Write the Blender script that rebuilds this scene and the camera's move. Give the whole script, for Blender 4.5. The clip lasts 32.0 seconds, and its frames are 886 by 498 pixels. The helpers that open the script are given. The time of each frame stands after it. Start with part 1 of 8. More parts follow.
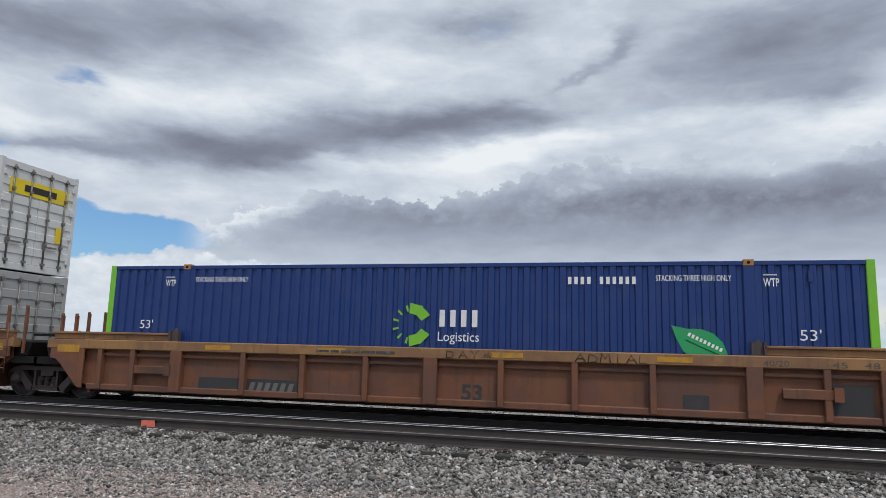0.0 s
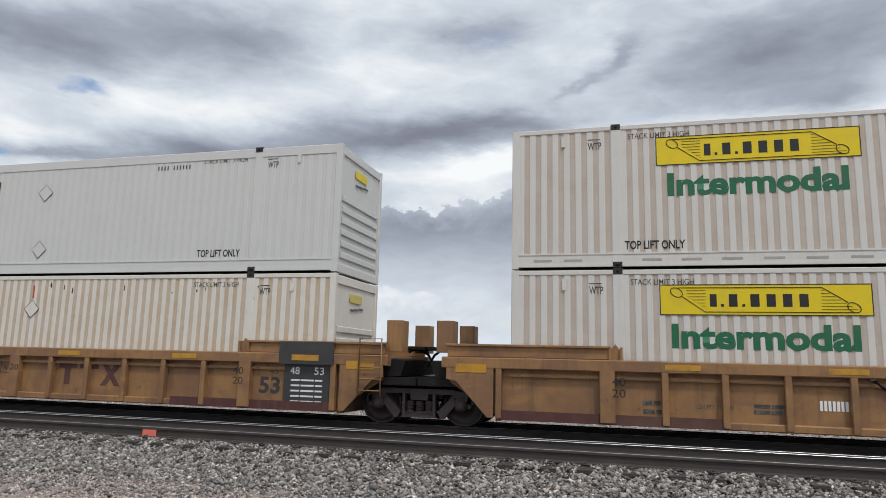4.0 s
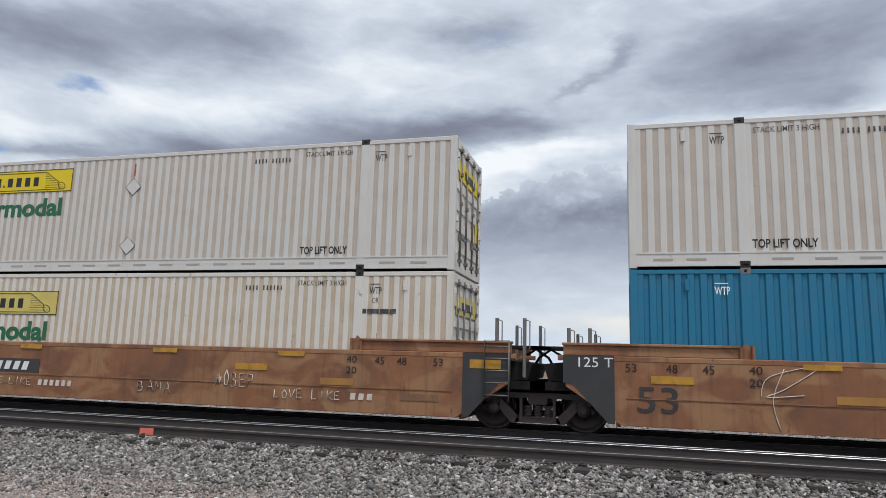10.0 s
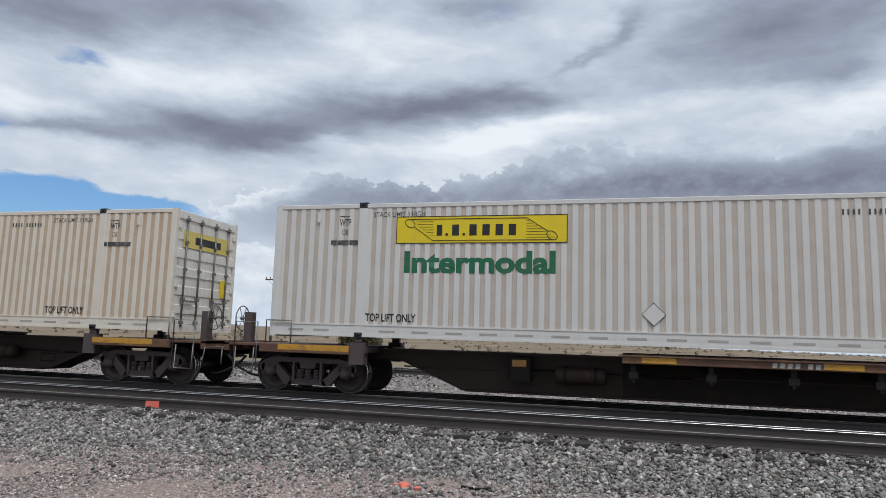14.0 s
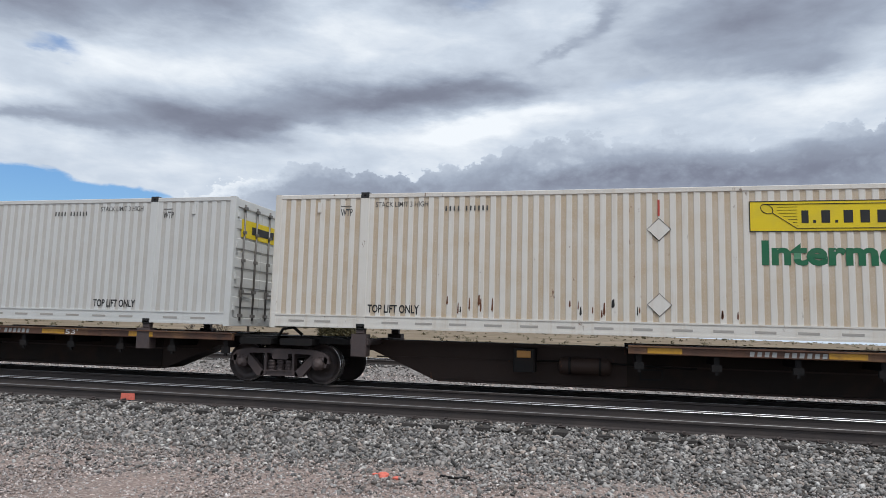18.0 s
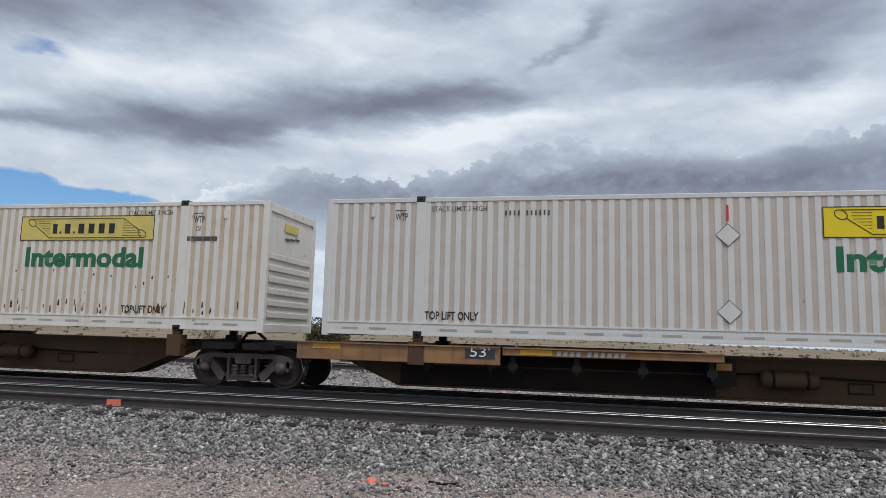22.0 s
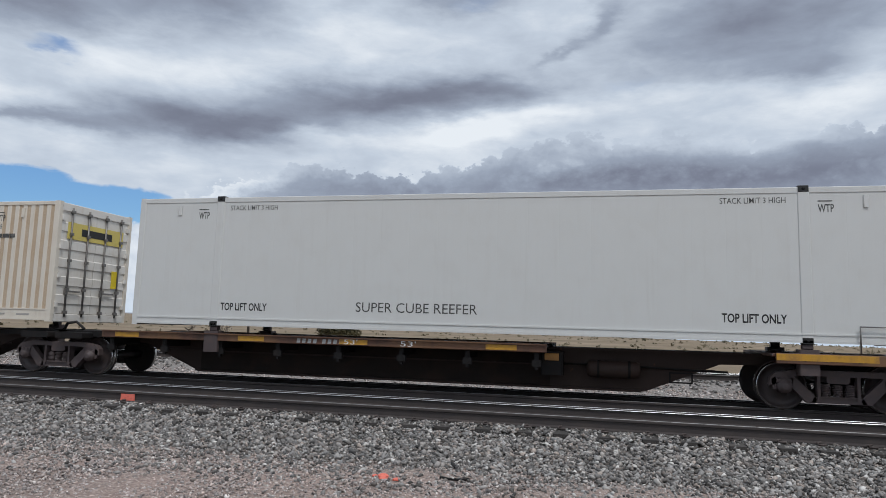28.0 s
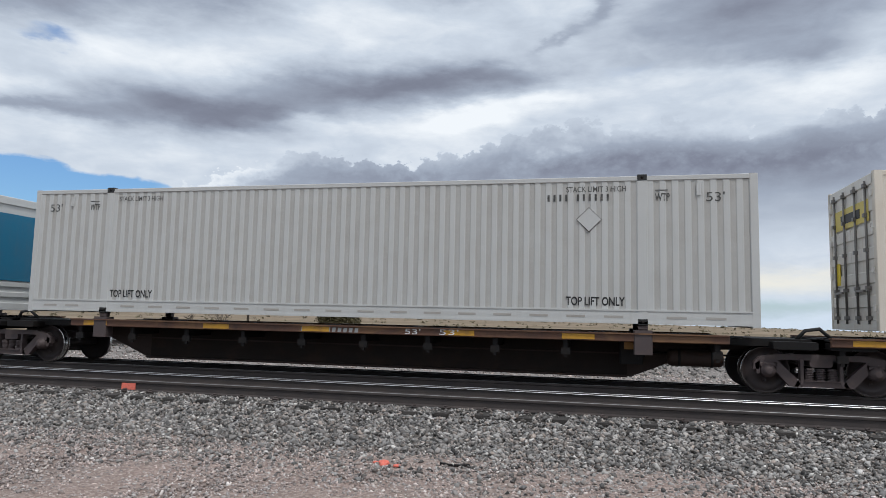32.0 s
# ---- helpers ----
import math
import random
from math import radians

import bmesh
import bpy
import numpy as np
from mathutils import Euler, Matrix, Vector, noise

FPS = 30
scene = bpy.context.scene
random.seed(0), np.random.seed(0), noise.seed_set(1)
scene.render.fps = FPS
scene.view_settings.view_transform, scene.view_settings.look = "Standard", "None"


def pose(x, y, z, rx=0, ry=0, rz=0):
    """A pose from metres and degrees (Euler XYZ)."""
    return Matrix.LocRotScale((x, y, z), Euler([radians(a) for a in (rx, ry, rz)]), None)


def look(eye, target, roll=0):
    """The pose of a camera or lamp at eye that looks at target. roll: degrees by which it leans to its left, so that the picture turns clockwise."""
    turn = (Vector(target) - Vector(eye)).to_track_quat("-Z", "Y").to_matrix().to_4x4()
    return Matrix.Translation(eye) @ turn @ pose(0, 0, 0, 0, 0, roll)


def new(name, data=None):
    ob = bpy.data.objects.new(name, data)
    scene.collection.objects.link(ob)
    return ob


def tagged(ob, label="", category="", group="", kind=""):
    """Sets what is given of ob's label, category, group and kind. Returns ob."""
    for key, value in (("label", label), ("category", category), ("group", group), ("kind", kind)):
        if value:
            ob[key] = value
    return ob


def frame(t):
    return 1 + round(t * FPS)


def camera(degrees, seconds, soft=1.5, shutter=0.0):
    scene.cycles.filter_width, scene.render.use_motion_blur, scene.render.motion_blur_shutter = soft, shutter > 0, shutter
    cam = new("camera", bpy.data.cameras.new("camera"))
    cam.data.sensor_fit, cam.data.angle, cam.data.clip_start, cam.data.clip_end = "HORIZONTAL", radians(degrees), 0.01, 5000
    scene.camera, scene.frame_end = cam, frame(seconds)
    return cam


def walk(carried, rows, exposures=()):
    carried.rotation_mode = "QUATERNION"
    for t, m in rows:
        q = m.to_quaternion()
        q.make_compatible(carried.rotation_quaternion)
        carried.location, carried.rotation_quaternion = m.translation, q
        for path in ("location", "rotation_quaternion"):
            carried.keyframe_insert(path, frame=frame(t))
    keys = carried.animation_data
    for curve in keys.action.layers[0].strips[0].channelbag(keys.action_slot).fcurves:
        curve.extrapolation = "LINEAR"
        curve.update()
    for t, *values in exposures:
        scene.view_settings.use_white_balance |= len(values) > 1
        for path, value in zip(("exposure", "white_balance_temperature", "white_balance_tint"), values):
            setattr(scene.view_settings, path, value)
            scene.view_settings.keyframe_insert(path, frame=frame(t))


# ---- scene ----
# A freight train passes on the middle one of three tracks. x runs along the track, y away from the camera, z up;
# z = 0 is the top of the rails.
EYE = 1.31        # camera height over the rails
SPEED = 18.05     # metres a second, towards +x
Y_NEAR = 11.85    # centre lines of the tracks
Y_TRAIN = 14.86
Y_FAR = 26.0
SECONDS = 32.0

cam = camera(66.1, SECONDS, soft=0.7)
# seconds, yaw, pitch, roll of the camera, held by hand on one spot
TURNS = (
    (0.0, 14.88, 8.73, -1.51), (0.5, 14.95, 8.83, -1.61), (1.0, 14.93, 9.01, -1.69), (1.5, 14.82, 9.16, -1.62), (2.0, 14.78, 9.27, -1.54),
    (2.5, 14.79, 9.29, -1.43), (4.5, 15.17, 9.52, -1.44), (5.0, 15.32, 9.65, -1.46), (5.5, 15.36, 9.78, -1.45), (6.0, 15.34, 9.86, -1.46),
    (6.5, 15.23, 9.85, -1.44), (7.0, 15.18, 9.76, -1.55), (7.5, 15.06, 9.68, -1.52), (8.0, 15.01, 9.60, -1.65), (8.5, 14.92, 9.53, -1.64),
    (9.0, 14.86, 9.49, -1.61), (9.5, 14.89, 9.44, -1.63), (10.0, 14.84, 9.39, -1.63), (10.5, 14.74, 9.22, -1.60), (11.0, 14.68, 9.00, -1.56),
    (11.5, 14.61, 8.72, -1.52), (12.0, 14.74, 8.42, -1.48), (12.5, 14.97, 8.11, -1.51), (13.0, 15.15, 7.84, -1.55), (13.5, 15.19, 7.54, -1.65),
    (14.0, 15.06, 7.30, -1.76), (14.5, 14.86, 7.07, -1.86), (16.5, 13.60, 6.42, -1.84), (17.0, 13.46, 6.37, -1.73), (17.5, 13.41, 6.41, -1.68),
    (18.0, 13.29, 6.55, -1.53), (18.5, 13.08, 6.74, -1.49), (19.0, 12.85, 6.97, -1.36), (19.5, 12.66, 7.15, -1.36), (20.0, 12.61, 7.24, -1.38),
    (20.5, 12.60, 7.27, -1.45), (21.0, 12.58, 7.23, -1.51), (21.5, 12.46, 7.16, -1.52), (22.0, 12.37, 7.03, -1.54), (22.5, 12.24, 6.94, -1.51),
    (23.0, 12.23, 6.84, -1.47), (23.5, 12.17, 6.79, -1.48), (24.0, 12.09, 6.76, -1.57), (24.5, 12.05, 6.71, -1.76), (25.0, 11.94, 6.67, -1.90),
    (25.5, 11.86, 6.66, -1.95), (26.0, 11.85, 6.66, -1.95), (26.5, 12.01, 6.69, -1.86), (28.5, 13.64, 6.62, -1.68), (29.0, 13.78, 6.51, -1.72),
    (29.5, 13.72, 6.31, -1.57), (30.0, 13.51, 6.04, -1.47), (30.5, 13.34, 5.76, -1.32), (31.0, 13.24, 5.60, -1.24), (31.5, 13.19, 5.53, -1.25),
    (32.0, 13.25, 5.61, -1.27))
walk(cam, [(t, pose(0, 0, EYE, 90 + pitch, roll, yaw)) for t, yaw, pitch, roll in TURNS],
     [(0.0, -0.07, 6350, 10), (1.0, 0.03, 6550, 10), (2.0, 0.15, 6600, 10), (5.0, 0.06, 6500, 10), (6.0, 0.19, 6420, 10), (8.0, -0.07, 6500, 10), (9.0, 0.01, 6350, 10), (10.0, 0.05, 6350, 10), (11.0, -0.09, 6200, 10), (12.0, -0.31, 6280, 10), (13.0, -0.15, 6250, 10), (14.0, -0.05, 6250, 10), (18.0, 0.05, 6280, 10), (20.0, -0.07, 6300, 10), (23.0, -0.10, 6200, 10), (24.0, -0.17, 6320, 10), (25.0, -0.07, 6350, 10), (26.0, -0.07, 6180, 10), (30.0, -0.13, 6280, 10), (32.0, 0.03, 6300, 10)])

# ---- light: broken cloud, a veiled sun behind the camera to the right ----
SUN_AZ, SUN_EL = radians(142), radians(60)   # clockwise from +y
sun_data = bpy.data.lights.new("sun", "SUN")
sun_data.energy, sun_data.angle, sun_data.color = 1.7, radians(6), (1.0, 0.97, 0.93)
sun = new("sun", sun_data)
sun_dir = Vector((math.sin(SUN_AZ) * math.cos(SUN_EL), math.cos(SUN_AZ) * math.cos(SUN_EL), math.sin(SUN_EL)))
sun.matrix_world = look(sun_dir * 60, (0, 0, 0))


class Nodes:
    """Short hand for building node trees."""

    def __init__(self, tree):
        self.tree = tree
        tree.nodes.clear()

    def add(self, kind, values=None, **settings):
        node = self.tree.nodes.new(kind)
        for key, value in settings.items():
            setattr(node, key, value)
        for key, value in (values or {}).items():
            self.set(node.inputs[key], value)
        return node

    def set(self, socket, value):
        if isinstance(value, bpy.types.NodeSocket):
            self.tree.links.new(value, socket)
        else:
            socket.default_value = value

    def math(self, op, a, b=0.0, c=0.0):
        node = self.add("ShaderNodeMath", operation=op)
        for k, v in enumerate((a, b, c)):
            self.set(node.inputs[k], v)
        return node.outputs[0]

    def mix(self, fac, a, b, blend="MIX"):
        node = self.add("ShaderNodeMix", data_type="RGBA", blend_type=blend)
        for k, v in ((0, fac), (6, a), (7, b)):
            self.set(node.inputs[k], v)
        return node.outputs[2]

    def noise(self, vec, scale, detail=4.0, rough=0.55, distort=0.0):
        node = self.add("ShaderNodeTexNoise", {"Scale": scale, "Detail": detail, "Roughness": rough, "Distortion": distort})
        if vec is not None:
            self.set(node.inputs["Vector"], vec)
        return node.outputs[0]

    def ramp(self, fac, *stops):
        node = self.add("ShaderNodeValToRGB")
        els = node.color_ramp.elements
        while len(els) < len(stops):
            els.new(0.5)
        for el, (at, col) in zip(els, stops):
            el.position, el.color = at, (*col, 1.0)
        self.set(node.inputs[0], fac)
        return node.outputs[0]

    def scaled(self, vec, x, y, z):
        return self.add("ShaderNodeVectorMath", {0: vec, 1: (x, y, z)}, operation="MULTIPLY").outputs[0]


world = bpy.data.worlds.new("sky")
scene.world = world
world.use_nodes = True
w = Nodes(world.node_tree)
way = w.add("ShaderNodeTexCoord").outputs["Generated"]
xyz = w.add("ShaderNodeSeparateXYZ", {0: way}).outputs
AZ = w.math("MULTIPLY", w.math("ARCTAN2", xyz[0], xyz[1]), 57.2958)
EL = w.math("MULTIPLY", w.math("ARCSINE", xyz[2]), 57.2958)
flat = w.add("ShaderNodeCombineXYZ", {0: w.math("MULTIPLY", AZ, 0.055), 1: w.math("MULTIPLY", EL, 0.15), 2: 0.4}).outputs[0]
warp = w.add("ShaderNodeTexNoise", {"Vector": flat, "Scale": 2.0, "Detail": 6.0, "Roughness": 0.6})
wc = w.add("ShaderNodeSeparateColor", {0: warp.outputs[1]}).outputs
A2 = w.math("ADD", AZ, w.math("MULTIPLY", w.math("SUBTRACT", wc[0], 0.5), 9.0))
E2 = w.math("ADD", EL, w.math("MULTIPLY", w.math("SUBTRACT", wc[1], 0.5), 3.4))


def puff(az, el, wide, high, lean=0.0):
    """A soft patch of sky round an azimuth and elevation, in degrees."""
    a = w.math("SUBTRACT", A2, az)
    e = w.math("SUBTRACT", w.math("SUBTRACT", E2, el), w.math("MULTIPLY", a, lean))
    a, e = w.math("DIVIDE", a, wide), w.math("DIVIDE", e, high)
    return w.math("EXPONENT", w.math("MULTIPLY", w.math("ADD", w.math("MULTIPLY", a, a), w.math("MULTIPLY", e, e)), -1.0))


def total(patches):
    out = None
    for weight, *shape in patches:
        p = w.math("MULTIPLY", puff(*shape), weight)
        out = p if out is None else w.math("ADD", out, p)
    return out


def skyline(*knots):
    """An elevation that follows the azimuth from knot to knot."""
    ramp = w.ramp(w.math("DIVIDE", w.math("ADD", AZ, 60.0), 90.0), *[((az + 60) / 90, (el / 30,) * 3) for az, el in knots])
    return w.math("MULTIPLY", w.add("ShaderNodeSeparateColor", {0: ramp}).outputs[0], 30.0)


def rise(value, low, high, to=1.0):
    return w.add("ShaderNodeMapRange", {"Value": value, "From Min": low, "From Max": high, "To Max": to}, interpolation_type="SMOOTHSTEP").outputs[0]


big = w.noise(flat, 1.3, 6.0, 0.56, 0.3)
fine = w.noise(flat, 4.2, 6.0, 0.55, 0.3)
round_ = w.add("ShaderNodeCombineXYZ", {0: w.math("MULTIPLY", AZ, 0.16), 1: w.math("MULTIPLY", EL, 0.22), 2: 2.0}).outputs[0]
cells = w.add("ShaderNodeTexVoronoi", {"Vector": w.add("ShaderNodeVectorMath", {0: round_, 1: w.scaled(warp.outputs[1], 0.3, 0.3, 0.0)}, operation="ADD").outputs[0], "Scale": 4.6, "Detail": 3.0, "Roughness": 0.6}, feature="SMOOTH_F1")
lumps = w.math("ADD", w.math("SUBTRACT", w.noise(round_, 2.2, 8.0, 0.6, 0.1), 0.5), w.math("MULTIPLY", w.math("SUBTRACT", 0.36, cells.outputs["Distance"]), 0.55))
shade = w.math("ADD", w.math("MULTIPLY", w.math("SUBTRACT", big, 0.5), 0.34), w.math("MULTIPLY", w.math("SUBTRACT", fine, 0.5), 0.30))
dark_clouds = total([
    (-0.52, -16.5, 19.1, 8.0, 1.8, 0.05), (-0.30, -26.0, 17.9, 6.0, 1.8, 0.08), (-0.20, -8.5, 20.0, 4.5, 0.7, 0.05), (-0.46, -36.0, 15.5, 7.0, 1.6, 0.04),
    (-0.26, -29.0, 15.8, 5.0, 1.0, 0.08), (-0.26, -45.5, 14.2, 5.0, 0.5, 0.0), (-0.42, -47.0, 22.4, 9.0, 2.3, 0.03), (-0.34, -35.0, 25.2, 8.0, 2.0, 0.0),
    (-0.28, -12.0, 27.0, 5.0, 1.2, 0.0), (-0.46, 12.0, 23.8, 10.5, 3.4, 0.0), (-0.20, 14.0, 19.9, 6.0, 0.9, 0.0), (-0.24, -1.2, 24.8, 1.5, 1.2, 0.6), (-0.20, -3.8, 22.4, 1.0, 0.8, 0.8)])
bright_clouds = total([
    (0.14, -36.0, 19.6, 9.0, 1.2, 0.03), (0.13, -20.0, 23.2, 8.0, 1.9, 0.0), (0.26, -12.0, 16.4, 5.0, 1.0, 0.12), (0.24, -6.0, 18.1, 4.0, 0.8, 0.1),
    (0.12, 5.0, 18.8, 6.0, 0.9, 0.0), (0.14, -47.0, 15.8, 4.0, 0.7, 0.0), (0.18, 16.0, 17.6, 4.5, 0.8, 0.0), (0.08, -43.0, 12.9, 4.0, 0.8, 0.0), (0.06, -36.0, 12.0, 4.0, 0.7, 0.0), (0.10, -24.0, 15.6, 6.0, 0.5, 0.0)])
tone = w.math("ADD", w.math("ADD", shade, w.math("ADD", dark_clouds, bright_clouds)), 0.81)
# a bank of cumulus with a lumpy top over the horizon
crest = skyline((-40, 7.5), (-36, 10.2), (-33, 11.6), (-30, 13.0), (-26, 14.2), (-23, 14.3), (-19, 14.2), (-15.6, 14.0), (-12.2, 14.5), (-9.8, 15.3), (-6.9, 16.2),
                (-4.5, 17.1), (-2, 17.2), (0.5, 16.8), (4, 17.0), (8.4, 16.4), (12.4, 15.9), (15.5, 16.4), (19, 16.6))
depth_ = w.math("ADD", w.math("SUBTRACT", crest, EL), w.math("MULTIPLY", lumps, 3.4))
bank_ = w.math("MULTIPLY", rise(depth_, 0.0, 0.42), rise(AZ, -38.0, -33.0))
body = w.math("SUBTRACT", 0.78, rise(depth_, 0.0, 2.4, 0.25))
body = w.math("ADD", body, w.math("MULTIPLY", w.math("MULTIPLY", lumps, 0.32), rise(EL, 9.0, 13.5)))
body = w.math("ADD", body, total([(0.24, -31.5, 11.4, 4.0, 2.0, 0.2), (0.16, -3.0, 13.9, 3.0, 0.9, 0.0), (0.14, 6.0, 15.2, 6.0, 0.9, 0.0), (0.12, 14.0, 15.0, 5.0, 0.8, 0.0), (-0.14, 8.0, 12.2, 12.0, 1.6, 0.0), (-0.10, -18.0, 11.8, 6.0, 1.6, 0.0)]))
body = w.math("ADD", body, w.math("MULTIPLY", w.math("SUBTRACT", fine, 0.5), 0.22))
body = w.math("ADD", body, w.math("SUBTRACT", 0.28, rise(EL, 4.5, 11.5, 0.28)))
tone = w.math("ADD", w.math("MULTIPLY", tone, w.math("SUBTRACT", 1.0, bank_)), w.math("MULTIPLY", body, bank_))
# white tops of a far low layer, to the left
low_top = skyline((-60, 6.6), (-50, 6.8), (-43, 6.9), (-39, 7.3), (-35, 8.0), (-33, 7.7), (-24, 7.4), (-18, 6.6), (-10, 5.4), (30, 4.6))
below = w.math("ADD", w.math("SUBTRACT", low_top, EL), w.math("MULTIPLY", lumps, 1.5))
low_layer = w.math("MULTIPLY", rise(below, 0.0, 0.5), w.math("SUBTRACT", 1.0, rise(AZ, -24.0, -8.0, 0.85)))
white = w.math("ADD", w.math("ADD", 0.93, w.math("MULTIPLY", lumps, 0.18)), w.math("MULTIPLY", w.math("SUBTRACT", fine, 0.5), 0.3))
tone = w.math("ADD", w.math("MULTIPLY", tone, w.math("SUBTRACT", 1.0, low_layer)), w.math("MULTIPLY", white, low_layer))
# a brighter overcast behind the camera, where the veiled sun stands
toward = w.add("ShaderNodeVectorMath", {0: way, 1: tuple(sun_dir)}, operation="DOT_PRODUCT").outputs["Value"]
glow = w.math("MULTIPLY", w.math("MULTIPLY", w.math("MAXIMUM", toward, 0.0), w.math("MAXIMUM", toward, 0.0)), 0.20)
cloud = w.ramp(tone, (0.0, (0.125, 0.135, 0.172)), (0.3, (0.218, 0.236, 0.298)), (0.55, (0.355, 0.40, 0.48)), (0.80, (0.60, 0.66, 0.735)), (1.0, (0.88, 0.91, 0.93)))
cloud = w.mix(1.0, cloud, w.add("ShaderNodeCombineColor", {0: glow, 1: w.math("MULTIPLY", glow, 0.98), 2: w.math("MULTIPLY", glow, 0.95)}).outputs[0], "ADD")
clear = w.add("ShaderNodeTexSky", sky_type="NISHITA", sun_disc=False, sun_elevation=SUN_EL, sun_rotation=SUN_AZ, air_density=1.2, dust_density=0.6)
blue = w.mix(1.0, clear.outputs[0], (0.062, 0.086, 0.115, 1.0), "MULTIPLY")
# the clear gap under the cloud deck, and small gaps higher up
hole_top = skyline((-60, 10.6), (-49, 10.7), (-45.4, 11.1), (-43.5, 10.9), (-42.2, 10.4), (-36, 10.1), (-33.5, 8.6), (-31, 7.0))
ragged = w.math("MULTIPLY", w.math("SUBTRACT", w.noise(flat, 9.0, 4.0, 0.6, 0.2), 0.5), 1.1)
gap = w.math("MULTIPLY", rise(w.math("ADD", w.math("SUBTRACT", hole_top, EL), ragged), 0.0, 0.45), w.math("SUBTRACT", 1.0, rise(below, -0.45, 0.0)))
gap = w.math("MULTIPLY", gap, w.math("SUBTRACT", 1.0, rise(AZ, -37.0, -33.0)))
holes = total([(0.58, -43.9, 19.5, 3.0, 0.6, -0.06), (0.8, -49.8, 13.9, 1.8, 0.7, 0.0), (0.30, 1.5, 20.2, 5.5, 0.9, 0.1), (0.34, -11.0, 26.5, 4.0, 1.0, 0.1), (0.36, -26, 3.2, 14, 1.3, 0.0), (0.75, 10, 1.3, 13, 0.9, 0.0)])
holes = w.math("ADD", holes, w.math("MULTIPLY", w.math("SUBTRACT", fine, 0.5), 0.4))
hole = w.math("MAXIMUM", rise(holes, 0.2, 0.8), gap)
sky = w.mix(hole, cloud, blue)
sky = w.mix(w.math("MULTIPLY", puff(9, 3.3, 13, 0.8), 0.75), sky, (0.93, 0.87, 0.72, 1.0))
haze = w.add("ShaderNodeMapRange", {"Value": EL, "From Min": 4.0, "From Max": -0.5}, interpolation_type="SMOOTHSTEP").outputs[0]
sky = w.mix(w.math("MULTIPLY", haze, 0.55), sky, (0.62, 0.74, 0.86, 1.0))
w.add("ShaderNodeOutputWorld", {0: w.add("ShaderNodeBackground", {0: sky, 1: 1.0}).outputs[0]})

# ---- materials ----


